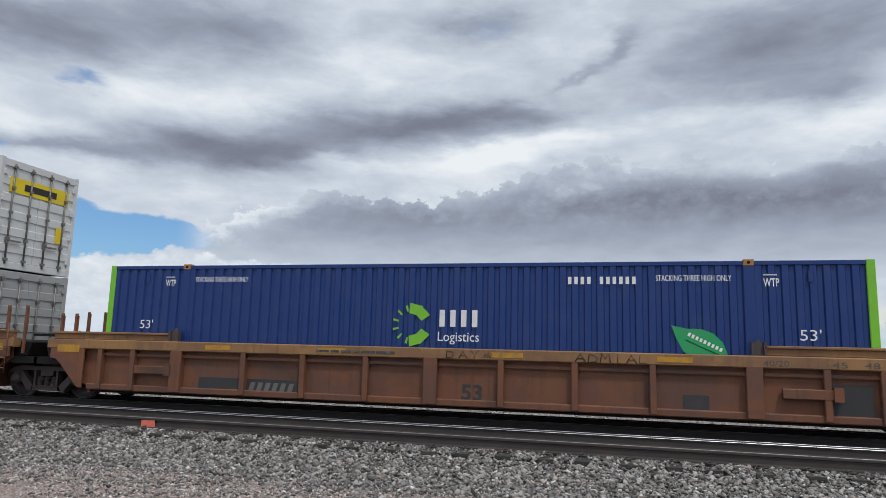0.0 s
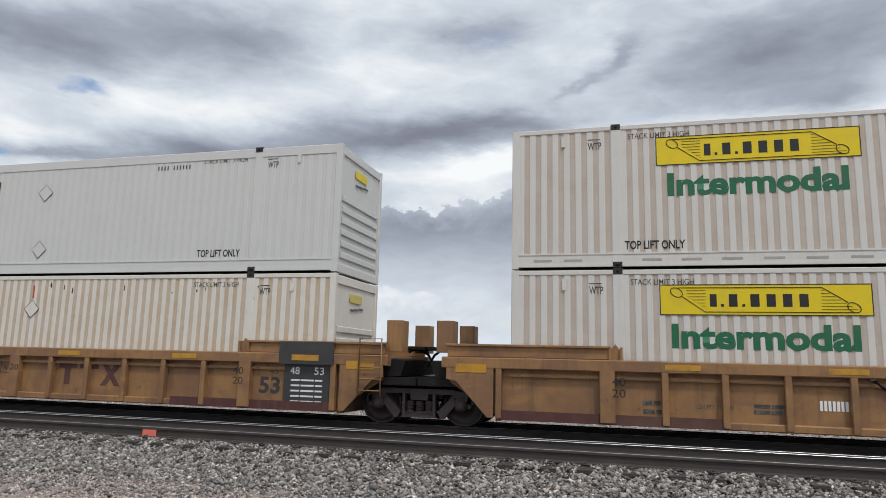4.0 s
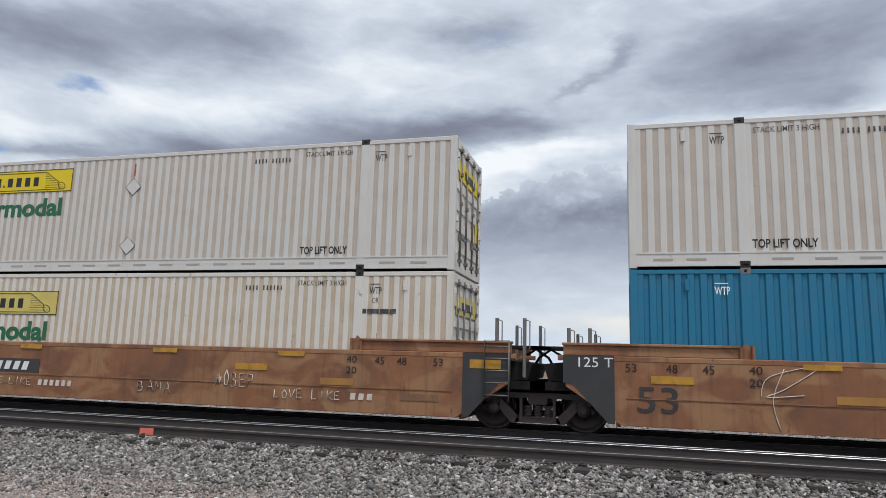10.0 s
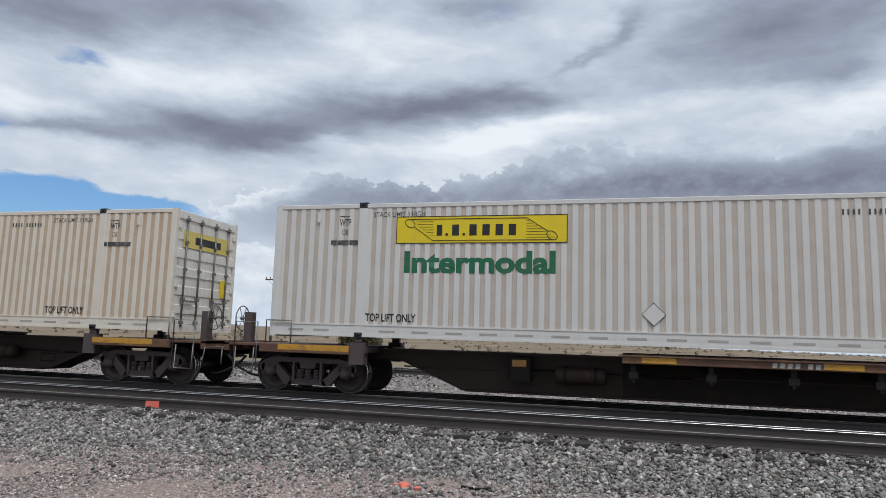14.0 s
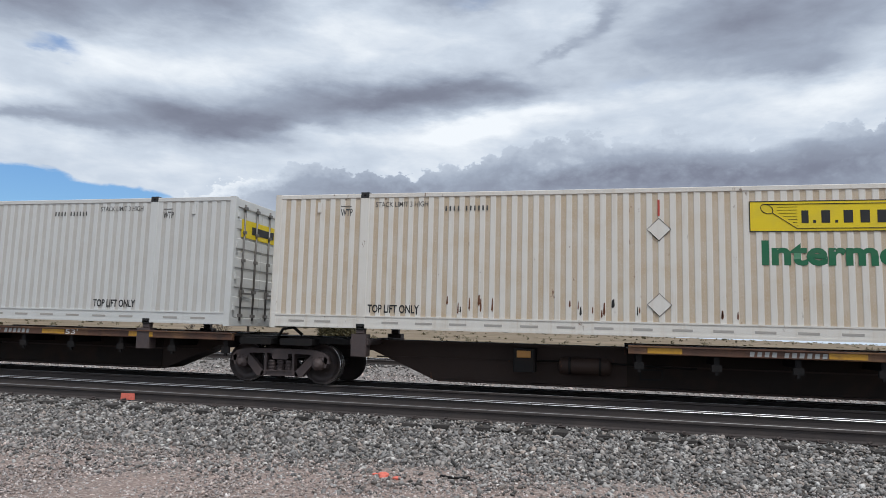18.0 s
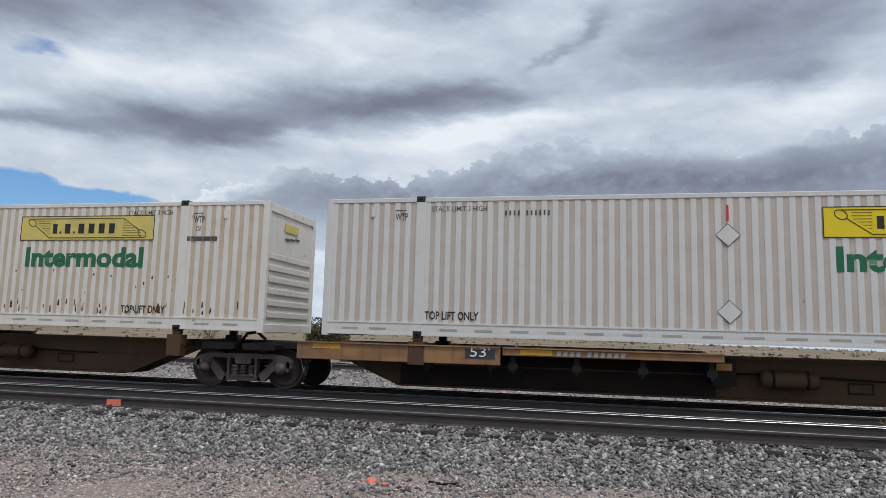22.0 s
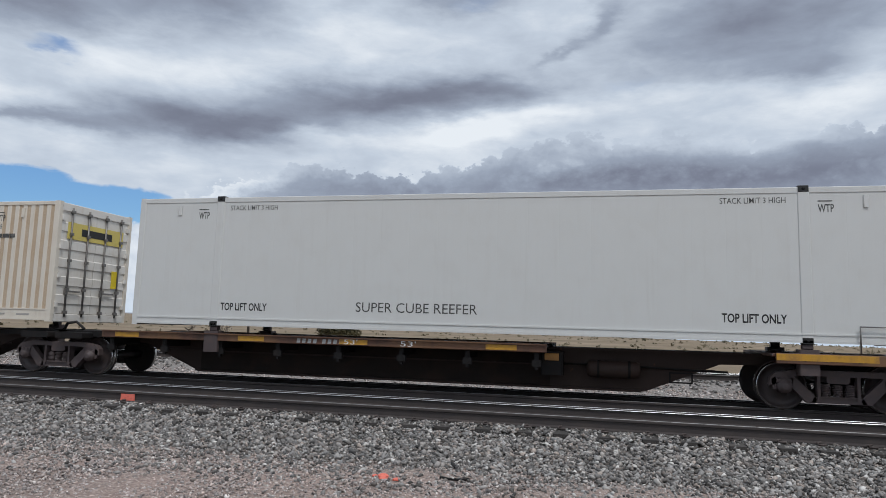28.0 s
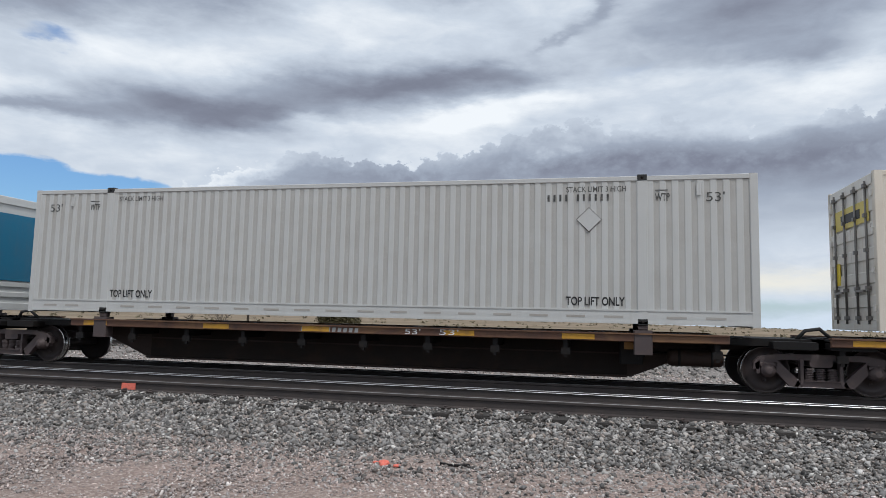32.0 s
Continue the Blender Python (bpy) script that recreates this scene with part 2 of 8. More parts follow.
def surface(name, color, rough=0.6, metal=0.0, dirt=(0.2, 0.17, 0.13), amount=0.35, scale=2.0, streak=0.0, rust=0.0, bump=0.0,
            island=0.0, each=0.0, grain=60.0, spec=0.4, valley=0.0, tints=None, blotch=None):
    """Paint, metal or stone: a colour with stains at two scales, vertical streaks, rust spots and fine relief."""
    mat = bpy.data.materials.new(name)
    mat.use_nodes = True
    m = Nodes(mat.node_tree)
    pos = m.add("ShaderNodeTexCoord").outputs["Object"]
    rnd = m.add("ShaderNodeObjectInfo").outputs["Random"]
    shifted = m.add("ShaderNodeVectorMath", {0: pos, 1: m.add("ShaderNodeCombineXYZ", {0: m.math("MULTIPLY", rnd, 37.0)}).outputs[0]}, operation="ADD").outputs[0]
    large = m.noise(shifted, scale, 5.0, 0.6, 0.3)
    small = m.noise(shifted, grain, 3.0, 0.6)
    col = (*color, 1.0)
    fac = m.add("ShaderNodeMapRange", {"Value": large, "From Min": 0.42, "From Max": 0.75, "To Max": amount}, interpolation_type="SMOOTHSTEP").outputs[0]
    col = m.mix(fac, col, (*dirt, 1.0))
    if blotch:
        # large rubbed and repainted areas
        spread = m.noise(m.scaled(shifted, 0.7, 1.0, 1.1), 1.15, 5.0, 0.55, 0.9)
        fac = m.add("ShaderNodeMapRange", {"Value": spread, "From Min": 0.46, "From Max": 0.62, "To Max": 0.75}, interpolation_type="SMOOTHSTEP").outputs[0]
        col = m.mix(fac, col, (*blotch, 1.0))
    if tints:
        pick = m.add("ShaderNodeNewGeometry").outputs["Random Per Island"]
        pick = m.math("FRACT", m.math("MULTIPLY", pick, 7.31))
        col = m.mix(0.85, col, m.ramp(pick, *[(k / (len(tints) - 1), t) for k, t in enumerate(tints)]))
    if streak:
        lines = m.noise(m.scaled(shifted, 9.0, 9.0, 0.5), 1.0, 4.0, 0.65)
        fac = m.add("ShaderNodeMapRange", {"Value": lines, "From Min": 0.48, "From Max": 0.8, "To Max": streak}, interpolation_type="SMOOTHSTEP").outputs[0]
        col = m.mix(fac, col, (*dirt, 1.0))
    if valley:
        # tan tint by rib depth: road dirt, with the recess shade put into the colour
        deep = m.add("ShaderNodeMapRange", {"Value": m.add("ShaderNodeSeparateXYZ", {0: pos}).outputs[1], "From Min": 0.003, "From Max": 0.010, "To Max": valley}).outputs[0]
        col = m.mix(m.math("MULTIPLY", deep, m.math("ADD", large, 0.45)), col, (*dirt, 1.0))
    if rust:
        spots = m.noise(m.scaled(shifted, 1.0, 1.0, 0.55), 5.5, 6.0, 0.7)
        fac = m.add("ShaderNodeMapRange", {"Value": spots, "From Min": 0.66 - 0.1 * rust, "From Max": 0.72 - 0.06 * rust, "To Max": 0.85}).outputs[0]
        col = m.mix(fac, col, (0.13, 0.055, 0.025, 1.0))
    col = m.mix(m.math("MULTIPLY", m.math("SUBTRACT", small, 0.5), 0.7), col, (*[min(1, c * 1.5 + 0.03) for c in color], 1.0))
    if island or each:
        r = m.add("ShaderNodeNewGeometry").outputs["Random Per Island"] if island else rnd
        lo, hi = 1 - max(island, each), 1 + max(island, each)
        k = m.add("ShaderNodeMapRange", {"Value": r, "To Min": lo, "To Max": hi}).outputs[0]
        col = m.mix(1.0, col, m.add("ShaderNodeCombineColor", {0: k, 1: k, 2: k}).outputs[0], "MULTIPLY")
    ro = m.math("ADD", m.math("MULTIPLY", m.math("SUBTRACT", large, 0.5), 0.3), rough)
    bsdf = m.add("ShaderNodeBsdfPrincipled", {"Base Color": col, "Roughness": ro, "Metallic": metal, "Specular IOR Level": spec})
    if bump:
        b = m.add("ShaderNodeBump", {"Height": small, "Strength": bump, "Distance": 0.01})
        m.set(bsdf.inputs["Normal"], b.outputs[0])
    m.add("ShaderNodeOutputMaterial", {0: bsdf.outputs[0]})
    return mat


def white_paint(name, color, rib_tint=0.6, **k):
    """The paint of posts and rails, and of the pressed sheets whose recesses are tinted for road dirt and shade."""
    return surface(name, color, spec=0.22, **k), surface(name + " on pressed sheet", color, valley=rib_tint, spec=0.22, **k)


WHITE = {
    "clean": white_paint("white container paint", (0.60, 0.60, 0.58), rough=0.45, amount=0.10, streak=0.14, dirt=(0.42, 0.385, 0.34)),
    "plain": white_paint("flat white container paint", (0.585, 0.59, 0.575), rib_tint=0.3, rough=0.5, amount=0.08, streak=0.12, dirt=(0.38, 0.37, 0.34)),
    "dull": white_paint("dulled white container paint", (0.41, 0.40, 0.375), rib_tint=0.45, rough=0.55, amount=0.12, streak=0.16, dirt=(0.29, 0.275, 0.25)),
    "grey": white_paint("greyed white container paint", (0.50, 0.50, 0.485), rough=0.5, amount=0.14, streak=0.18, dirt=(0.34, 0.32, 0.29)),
    "warm": white_paint("weathered white container paint", (0.61, 0.595, 0.565), rib_tint=0.85, rough=0.5, amount=0.14, streak=0.22, rust=-0.2, dirt=(0.44, 0.365, 0.30)),
    "cream": white_paint("yellowed cream container paint", (0.655, 0.60, 0.515), rib_tint=1.0, rough=0.55, amount=0.16, streak=0.3, rust=-0.2, dirt=(0.46, 0.35, 0.24)),
    "rusty": white_paint("cream container paint with rust", (0.67, 0.64, 0.59), rib_tint=0.85, rough=0.55, amount=0.18, streak=0.35, rust=0.15, dirt=(0.47, 0.365, 0.25)),
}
NAVY = surface("dark slate container paint", (0.022, 0.035, 0.046), 0.42, spec=0.3, amount=0.2, streak=0.15, dirt=(0.09, 0.1, 0.1))
BLUE = surface("deep blue container paint", (0.010, 0.037, 0.165), 0.4, amount=0.2, streak=0.12, dirt=(0.06, 0.08, 0.18))
TEAL = surface("teal blue container paint", (0.014, 0.165, 0.29), 0.42, amount=0.2, streak=0.2, dirt=(0.1, 0.14, 0.18))
GREY = surface("light grey container paint", (0.325, 0.33, 0.325), 0.5, amount=0.25, streak=0.3, dirt=(0.25, 0.23, 0.2))
ALU = surface("brushed white aluminium trailer skin", (0.54, 0.535, 0.52), 0.42, 0.1, amount=0.12, streak=0.10, dirt=(0.35, 0.34, 0.32))
LIME = surface("lime green paint", (0.19, 0.52, 0.03), 0.5, amount=0.2, streak=0.15)
GREEN = surface("green lettering", (0.012, 0.125, 0.055), 0.5, amount=0.15)
GREEN_B = surface("bright green lettering", (0.02, 0.33, 0.11), 0.5, amount=0.15)
YELLOW = surface("yellow sign paint", (0.72, 0.54, 0.008), 0.5, amount=0.15)
YELLOW_OLD = surface("faded yellow sign paint", (0.62, 0.50, 0.13), 0.55, amount=0.3)
BLACK = surface("black lettering", (0.016, 0.016, 0.016), 0.5, amount=0.2, dirt=(0.06, 0.05, 0.04))
INK = surface("worn black lettering", (0.05, 0.05, 0.048), 0.55, amount=0.5, dirt=(0.3, 0.28, 0.25), scale=9.0)
PALE = surface("white lettering", (0.78, 0.78, 0.77), 0.5, amount=0.2, dirt=(0.4, 0.36, 0.3))
SKYBLUE = surface("bright blue arrow paint", (0.035, 0.34, 0.70), 0.45, amount=0.1)
COFCBLUE = surface("mid blue lettering", (0.05, 0.16, 0.42), 0.5, amount=0.15)
RED = surface("red marking", (0.50, 0.045, 0.03), 0.5, amount=0.25)
ORANGE = surface("red orange spray paint", (0.74, 0.17, 0.12), 0.6, amount=0.4, dirt=(0.3, 0.1, 0.06), scale=25.0)
STEEL = surface("dull steel", (0.20, 0.19, 0.18), 0.5, 0.6, amount=0.4, rust=0.3)
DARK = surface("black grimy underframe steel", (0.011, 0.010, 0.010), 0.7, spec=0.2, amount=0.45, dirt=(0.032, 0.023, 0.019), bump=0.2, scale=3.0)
TRUCKMAT = surface("rust brown cast steel", (0.078, 0.060, 0.059), 0.6, 0.1, spec=0.35, amount=0.6, dirt=(0.11, 0.078, 0.068), bump=0.25, scale=5.0)
WHEELMAT = surface("oxidised wheel steel", (0.048, 0.038, 0.037), 0.5, 0.3, amount=0.5, dirt=(0.08, 0.055, 0.047), scale=6.0)
TREAD = surface("polished tread steel", (0.55, 0.54, 0.53), 0.24, 1.0, amount=0.1)
BROWN = surface("red brown well car paint", (0.19, 0.074, 0.036), 0.6, amount=0.9, streak=0.6, rust=0.35, dirt=(0.07, 0.041, 0.033), scale=0.75, blotch=(0.125, 0.062, 0.045))
RUSSET = surface("russet well car paint", (0.25, 0.105, 0.048), 0.6, amount=0.8, streak=0.6, rust=0.3, dirt=(0.105, 0.056, 0.04), scale=0.9, blotch=(0.36, 0.195, 0.095))
OCHRE = surface("yellow brown well car paint", (0.31, 0.165, 0.066), 0.6, amount=0.8, streak=0.6, rust=0.3, dirt=(0.11, 0.062, 0.042), scale=0.7, blotch=(0.20, 0.105, 0.058))
GOLD = surface("golden yellow rail car paint", (0.41, 0.20, 0.05), 0.55, amount=0.7, streak=0.45, rust=0.25, dirt=(0.18, 0.10, 0.05), scale=0.8)
SILL = surface("worn brown side sill paint", (0.115, 0.055, 0.034), 0.6, amount=0.75, streak=0.35, rust=0.4, dirt=(0.04, 0.028, 0.024), scale=2.2, blotch=(0.20, 0.105, 0.048))
REFLECT = surface("faded yellow reflective strip", (0.50, 0.26, 0.025), 0.45, amount=0.75, dirt=(0.24, 0.12, 0.045), scale=5.0, streak=0.4)
CHARCOAL = surface("charcoal end panel paint", (0.04, 0.04, 0.042), 0.55, amount=0.4, dirt=(0.09, 0.075, 0.065))
RUBBER = surface("black tyre rubber", (0.022, 0.022, 0.023), 0.8, amount=0.3, dirt=(0.07, 0.06, 0.05))
RIM = surface("white painted wheel rim", (0.40, 0.365, 0.32), 0.5, amount=0.4, dirt=(0.25, 0.16, 0.1), scale=6.0)
CHASSIS = surface("dark red chassis paint", (0.12, 0.016, 0.013), 0.5, amount=0.35, dirt=(0.07, 0.03, 0.025))
RAILTOP = surface("polished rail head", (0.78, 0.78, 0.78), 0.42, 1.0, amount=0.05)
RAILWORN = surface("dull worn rail head", (0.34, 0.335, 0.33), 0.5, 0.9, amount=0.2)
RAILRUST = surface("brown rail web", (0.052, 0.044, 0.042), 0.7, spec=0.25, amount=0.5, dirt=(0.085, 0.068, 0.06), bump=0.15)
TIE = surface("grimy concrete tie", (0.055, 0.049, 0.045), 0.85, amount=0.5, dirt=(0.04, 0.034, 0.03), bump=0.3, each=0.3)
STONE = surface("crushed grey ballast stone", (0.17, 0.157, 0.148), 0.75, amount=0.4, dirt=(0.07, 0.06, 0.055), island=0.55, scale=9.0, bump=0.4, grain=110.0,
                tints=((0.035, 0.034, 0.033), (0.22, 0.21, 0.20), (0.32, 0.29, 0.265), (0.07, 0.067, 0.064), (0.34, 0.28, 0.24), (0.16, 0.158, 0.155), (0.52, 0.495, 0.465), (0.10, 0.092, 0.086)))
GRIMY_STONE = surface("grease darkened ballast stone", (0.075, 0.068, 0.064), 0.8, amount=0.4, dirt=(0.035, 0.03, 0.028), island=0.5, scale=9.0, bump=0.4, grain=110.0,
                      tints=((0.025, 0.024, 0.023), (0.09, 0.085, 0.08), (0.14, 0.12, 0.105), (0.05, 0.047, 0.045), (0.20, 0.18, 0.16), (0.06, 0.056, 0.053)))
PEBBLE = surface("tan and grey gravel", (0.40, 0.35, 0.33), 0.85, amount=0.4, dirt=(0.25, 0.18, 0.155), island=0.5, scale=4.0, bump=0.3,
                 tints=((0.15, 0.13, 0.125), (0.44, 0.36, 0.325), (0.25, 0.235, 0.225), (0.47, 0.37, 0.325), (0.31, 0.29, 0.28), (0.60, 0.55, 0.52)))
BARK = surface("grey weathered timber", (0.10, 0.08, 0.065), 0.85, amount=0.4, bump=0.3, grain=30)
LEAF = surface("dark olive juniper foliage", (0.075, 0.064, 0.028), 0.75, amount=0.5, dirt=(0.11, 0.085, 0.04), island=0.45)
SLATE = surface("dark slate skirt plastic", (0.042, 0.048, 0.056), 0.5, amount=0.3, dirt=(0.08, 0.075, 0.07))
GLASS = surface("dark reefer grille", (0.02, 0.02, 0.022), 0.35, amount=0.2)


def soil(name, base, other, scale, speck=0.0):
    mat = bpy.data.materials.new(name)
    mat.use_nodes = True
    m = Nodes(mat.node_tree)
    pos = m.add("ShaderNodeTexCoord").outputs["Object"]
    a = m.noise(pos, scale, 8.0, 0.62, 0.2)
    b = m.noise(pos, scale * 22, 6.0, 0.7)
    v = m.add("ShaderNodeTexVoronoi", {"Vector": pos, "Scale": 38.0})
    col = m.mix(m.add("ShaderNodeMapRange", {"Value": a, "From Min": 0.35, "From Max": 0.65}).outputs[0], (*base, 1), (*other, 1))
    col = m.mix(m.math("MULTIPLY", b, 0.6), col, (*[c * 0.45 for c in base], 1))
    if speck:
        grey = m.add("ShaderNodeSeparateColor", {0: v.outputs["Color"]}).outputs[0]
        tone = m.ramp(grey, (0.0, (0.09, 0.075, 0.065)), (0.6, (0.25, 0.2, 0.17)), (1.0, (0.46, 0.42, 0.38)))
        col = m.mix(speck, col, tone)
    bsdf = m.add("ShaderNodeBsdfPrincipled", {"Base Color": col, "Roughness": 0.95, "Specular IOR Level": 0.15})
    bump = m.add("ShaderNodeBump", {"Height": m.math("SUBTRACT", b, v.outputs["Distance"]), "Strength": 0.6, "Distance": 0.03})
    m.set(bsdf.inputs["Normal"], bump.outputs[0])
    m.add("ShaderNodeOutputMaterial", {0: bsdf.outputs[0]})
    return mat


EARTH = soil("dry tan grassland earth", (0.33, 0.255, 0.18), (0.17, 0.135, 0.085), 0.035)
BED = soil("packed reddish gravel and dirt", (0.48, 0.35, 0.305), (0.36, 0.285, 0.255), 0.8, 0.5)
# bed set near black: shade in the gaps between stones put into its colour
BALLAST = soil("ballast bed darkened for gap shade", (0.055, 0.05, 0.048), (0.035, 0.032, 0.03), 1.5, 0.3)
# haze of the distance is put into the hills' own colour
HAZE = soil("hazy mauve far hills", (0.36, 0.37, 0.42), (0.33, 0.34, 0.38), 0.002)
PATH = soil("pale grey gravel beyond the train", (0.34, 0.335, 0.33), (0.26, 0.255, 0.25), 1.2, 0.5)
SOOTY = surface("sooty brown well car paint", (0.235, 0.125, 0.058), 0.65, amount=0.8, streak=0.55, rust=0.3, dirt=(0.055, 0.036, 0.028), scale=0.8)
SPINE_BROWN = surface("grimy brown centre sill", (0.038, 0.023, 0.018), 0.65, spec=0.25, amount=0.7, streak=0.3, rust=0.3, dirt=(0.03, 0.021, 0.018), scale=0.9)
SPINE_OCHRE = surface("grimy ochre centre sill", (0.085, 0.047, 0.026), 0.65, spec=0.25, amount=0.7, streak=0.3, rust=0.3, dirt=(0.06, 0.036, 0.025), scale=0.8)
# near black colour that paints shade on the spine car webs
WEB_SHADE = surface("shade on steel web", (0.020, 0.015, 0.013), 0.8, spec=0.15, amount=0.6, dirt=(0.045, 0.028, 0.02), scale=1.5)
CHALKED = surface("faded white chalk", (0.64, 0.58, 0.52), 0.9, amount=0.5, dirt=(0.36, 0.25, 0.18), scale=4.0)
CLIP = surface("rusty spring clip", (0.065, 0.05, 0.045), 0.7, amount=0.5, dirt=(0.05, 0.035, 0.03), each=0.3)
GOLDEN = surface("golden sign paint", (0.56, 0.36, 0.006), 0.5, amount=0.2, dirt=(0.35, 0.25, 0.06), streak=0.2)
MAROON = surface("maroon primer band", (0.085, 0.03, 0.028), 0.65, amount=0.7, streak=0.5, dirt=(0.13, 0.075, 0.05), scale=1.5)
DASH = surface("grey rail dashes", (0.36, 0.34, 0.31), 0.6, amount=0.3)
RUST = surface("bare rust", (0.12, 0.045, 0.02), 0.85, amount=0.6, dirt=(0.22, 0.10, 0.05), scale=12.0)

# ---- building kit ----


class Shape:
    """Gathers boxes, bars and turned solids into one mesh."""

    def __init__(self):
        self.v, self.f, self.smooth = [], [], []

    def faces(self, verts, faces, smooth=False):
        k = len(self.v)
        self.v += [tuple(p) for p in verts]
        self.f += [tuple(i + k for i in f) for f in faces]
        self.smooth += [smooth] * len(faces)
        return self

    def box(self, x0, x1, y0, y1, z0, z1, cut=0.0):
        """A box; cut chamfers the four edges along its longest side."""
        if cut:
            size = (x1 - x0, y1 - y0, z1 - z0)
            axis = size.index(max(size))
            lo, hi = (x0, y0, z0), (x1, y1, z1)
            a, b = [i for i in range(3) if i != axis]
            ring = [(lo[a] + cut, lo[b]), (hi[a] - cut, lo[b]), (hi[a], lo[b] + cut), (hi[a], hi[b] - cut),
                    (hi[a] - cut, hi[b]), (lo[a] + cut, hi[b]), (lo[a], hi[b] - cut), (lo[a], lo[b] + cut)]
            if axis == 1:
                ring.reverse()
            pts = []
            for end in (lo[axis], hi[axis]):
                for p, q in ring:
                    c = [0, 0, 0]
                    c[axis], c[a], c[b] = end, p, q
                    pts.append(c)
            n = 8
            return self.faces(pts, [tuple(range(n))[::-1], tuple(range(n, 2 * n))] + [(i, (i + 1) % n, n + (i + 1) % n, n + i) for i in range(n)])
        pts = [(x, y, z) for z in (z0, z1) for y in (y0, y1) for x in (x0, x1)]
        return self.faces(pts, [(0, 2, 3, 1), (4, 5, 7, 6), (0, 1, 5, 4), (2, 6, 7, 3), (0, 4, 6, 2), (1, 3, 7, 5)])

    def prism(self, outline, y0, y1):
        """An outline in x and z, drawn out along y."""
        area = sum(a[0] * b[1] - b[0] * a[1] for a, b in zip(outline, outline[1:] + outline[:1]))
        if area < 0:
            outline = outline[::-1]
        n = len(outline)
        pts = [(x, y0, z) for x, z in outline] + [(x, y1, z) for x, z in outline]
        return self.faces(pts, [tuple(range(n)), tuple(range(n, 2 * n))[::-1]] + [((i + 1) % n, i, n + i, n + (i + 1) % n) for i in range(n)])

    def turned(self, profile, at, axis="y", n=20, smooth=True, caps=True):
        """A profile of (radius, distance along the axis) turned round an axis through at."""
        pts = []
        for r, h in profile:
            for i in range(n):
                a = 2 * math.pi * i / n
                c, s = r * math.cos(a), r * math.sin(a)
                p = (c, h, s) if axis == "y" else (h, c, s) if axis == "x" else (c, s, h)
                pts.append((p[0] + at[0], p[1] + at[1], p[2] + at[2]))
        faces = []
        for k in range(len(profile) - 1):
            for i in range(n):
                j = (i + 1) % n
                faces.append((k * n + i, k * n + j, (k + 1) * n + j, (k + 1) * n + i))
        if caps:
            faces += [tuple(range(n))[::-1], tuple(range((len(profile) - 1) * n, len(profile) * n))]
        return self.faces(pts, faces, smooth)

    def bar(self, a, b, r, n=6):
        """A round bar from a to b."""
        a, b = Vector(a), Vector(b)
        d = (b - a).normalized()
        u = d.orthogonal().normalized()
        t = d.cross(u)
        pts = [e + (u * math.cos(2 * math.pi * i / n) + t * math.sin(2 * math.pi * i / n)) * r for e in (a, b) for i in range(n)]
        return self.faces(pts, [tuple(range(n))[::-1], tuple(range(n, 2 * n))] + [(i, (i + 1) % n, n + (i + 1) % n, n + i) for i in range(n)], True)

    def path(self, points, r, n=6):
        """A round bar bent along points, in one piece."""
        pts = [Vector(p) for p in points]
        ring, u = [], None
        for i, p in enumerate(pts):
            d = (pts[min(i + 1, len(pts) - 1)] - pts[max(i - 1, 0)])
            d = d.normalized() if d.length > 1e-9 else Vector((1, 0, 0))
            u = d.orthogonal().normalized() if u is None else (u - d * u.dot(d)).normalized()
            t = d.cross(u)
            ring += [p + (u * math.cos(2 * math.pi * k / n) + t * math.sin(2 * math.pi * k / n)) * r for k in range(n)]
        faces = [tuple(range(n))[::-1], tuple(range(len(ring) - n, len(ring)))]
        for i in range(len(pts) - 1):
            faces += [(i * n + k, i * n + (k + 1) % n, (i + 1) * n + (k + 1) % n, (i + 1) * n + k) for k in range(n)]
        return self.faces(ring, faces, True)

    def mesh(self, name):
        me = bpy.data.meshes.new(name)
        me.from_pydata(self.v, [], self.f)
        me.polygons.foreach_set("use_smooth", self.smooth)
        me.update()
        return me


MESHES = {}


def kept(key, make):
    """A mesh made once and shared by all alike pieces."""
    if key not in MESHES:
        shape = make()
        MESHES[key] = shape.mesh(str(key[0])) if isinstance(shape, Shape) else shape
    return MESHES[key]


def part(name, mesh, material, parent, label="", at=(0, 0, 0), turn=None, scale=None):
    """One mesh object under a thing or a part. A shared mesh takes its material on the object."""
    if isinstance(mesh, Shape):
        mesh = mesh.mesh(name)
    ob = new(name, mesh)
    if not mesh.materials:
        mesh.materials.append(material)
    elif mesh.materials[0] != material:
        ob.material_slots[0].link = "OBJECT"
        ob.material_slots[0].material = material
    ob.parent = parent
    ob.location = at
    if turn:
        ob.rotation_euler = [radians(a) for a in turn]
    if scale:
        ob.scale = scale
    return tagged(ob, label)


def thing(name, label, category, at, group="", kind=""):
    ob = new(name)
    ob.empty_display_size = 0.5
    ob.location = at
    return tagged(ob, label, category, group, kind)


def slab(name, mesh, material, label, kind="structure", category="", at=(0, 0, 0)):
    if isinstance(mesh, Shape):
        mesh = mesh.mesh(name)
    mesh.materials.append(material)
    ob = new(name, mesh)
    ob.location = at
    return tagged(ob, label, category, "", kind)


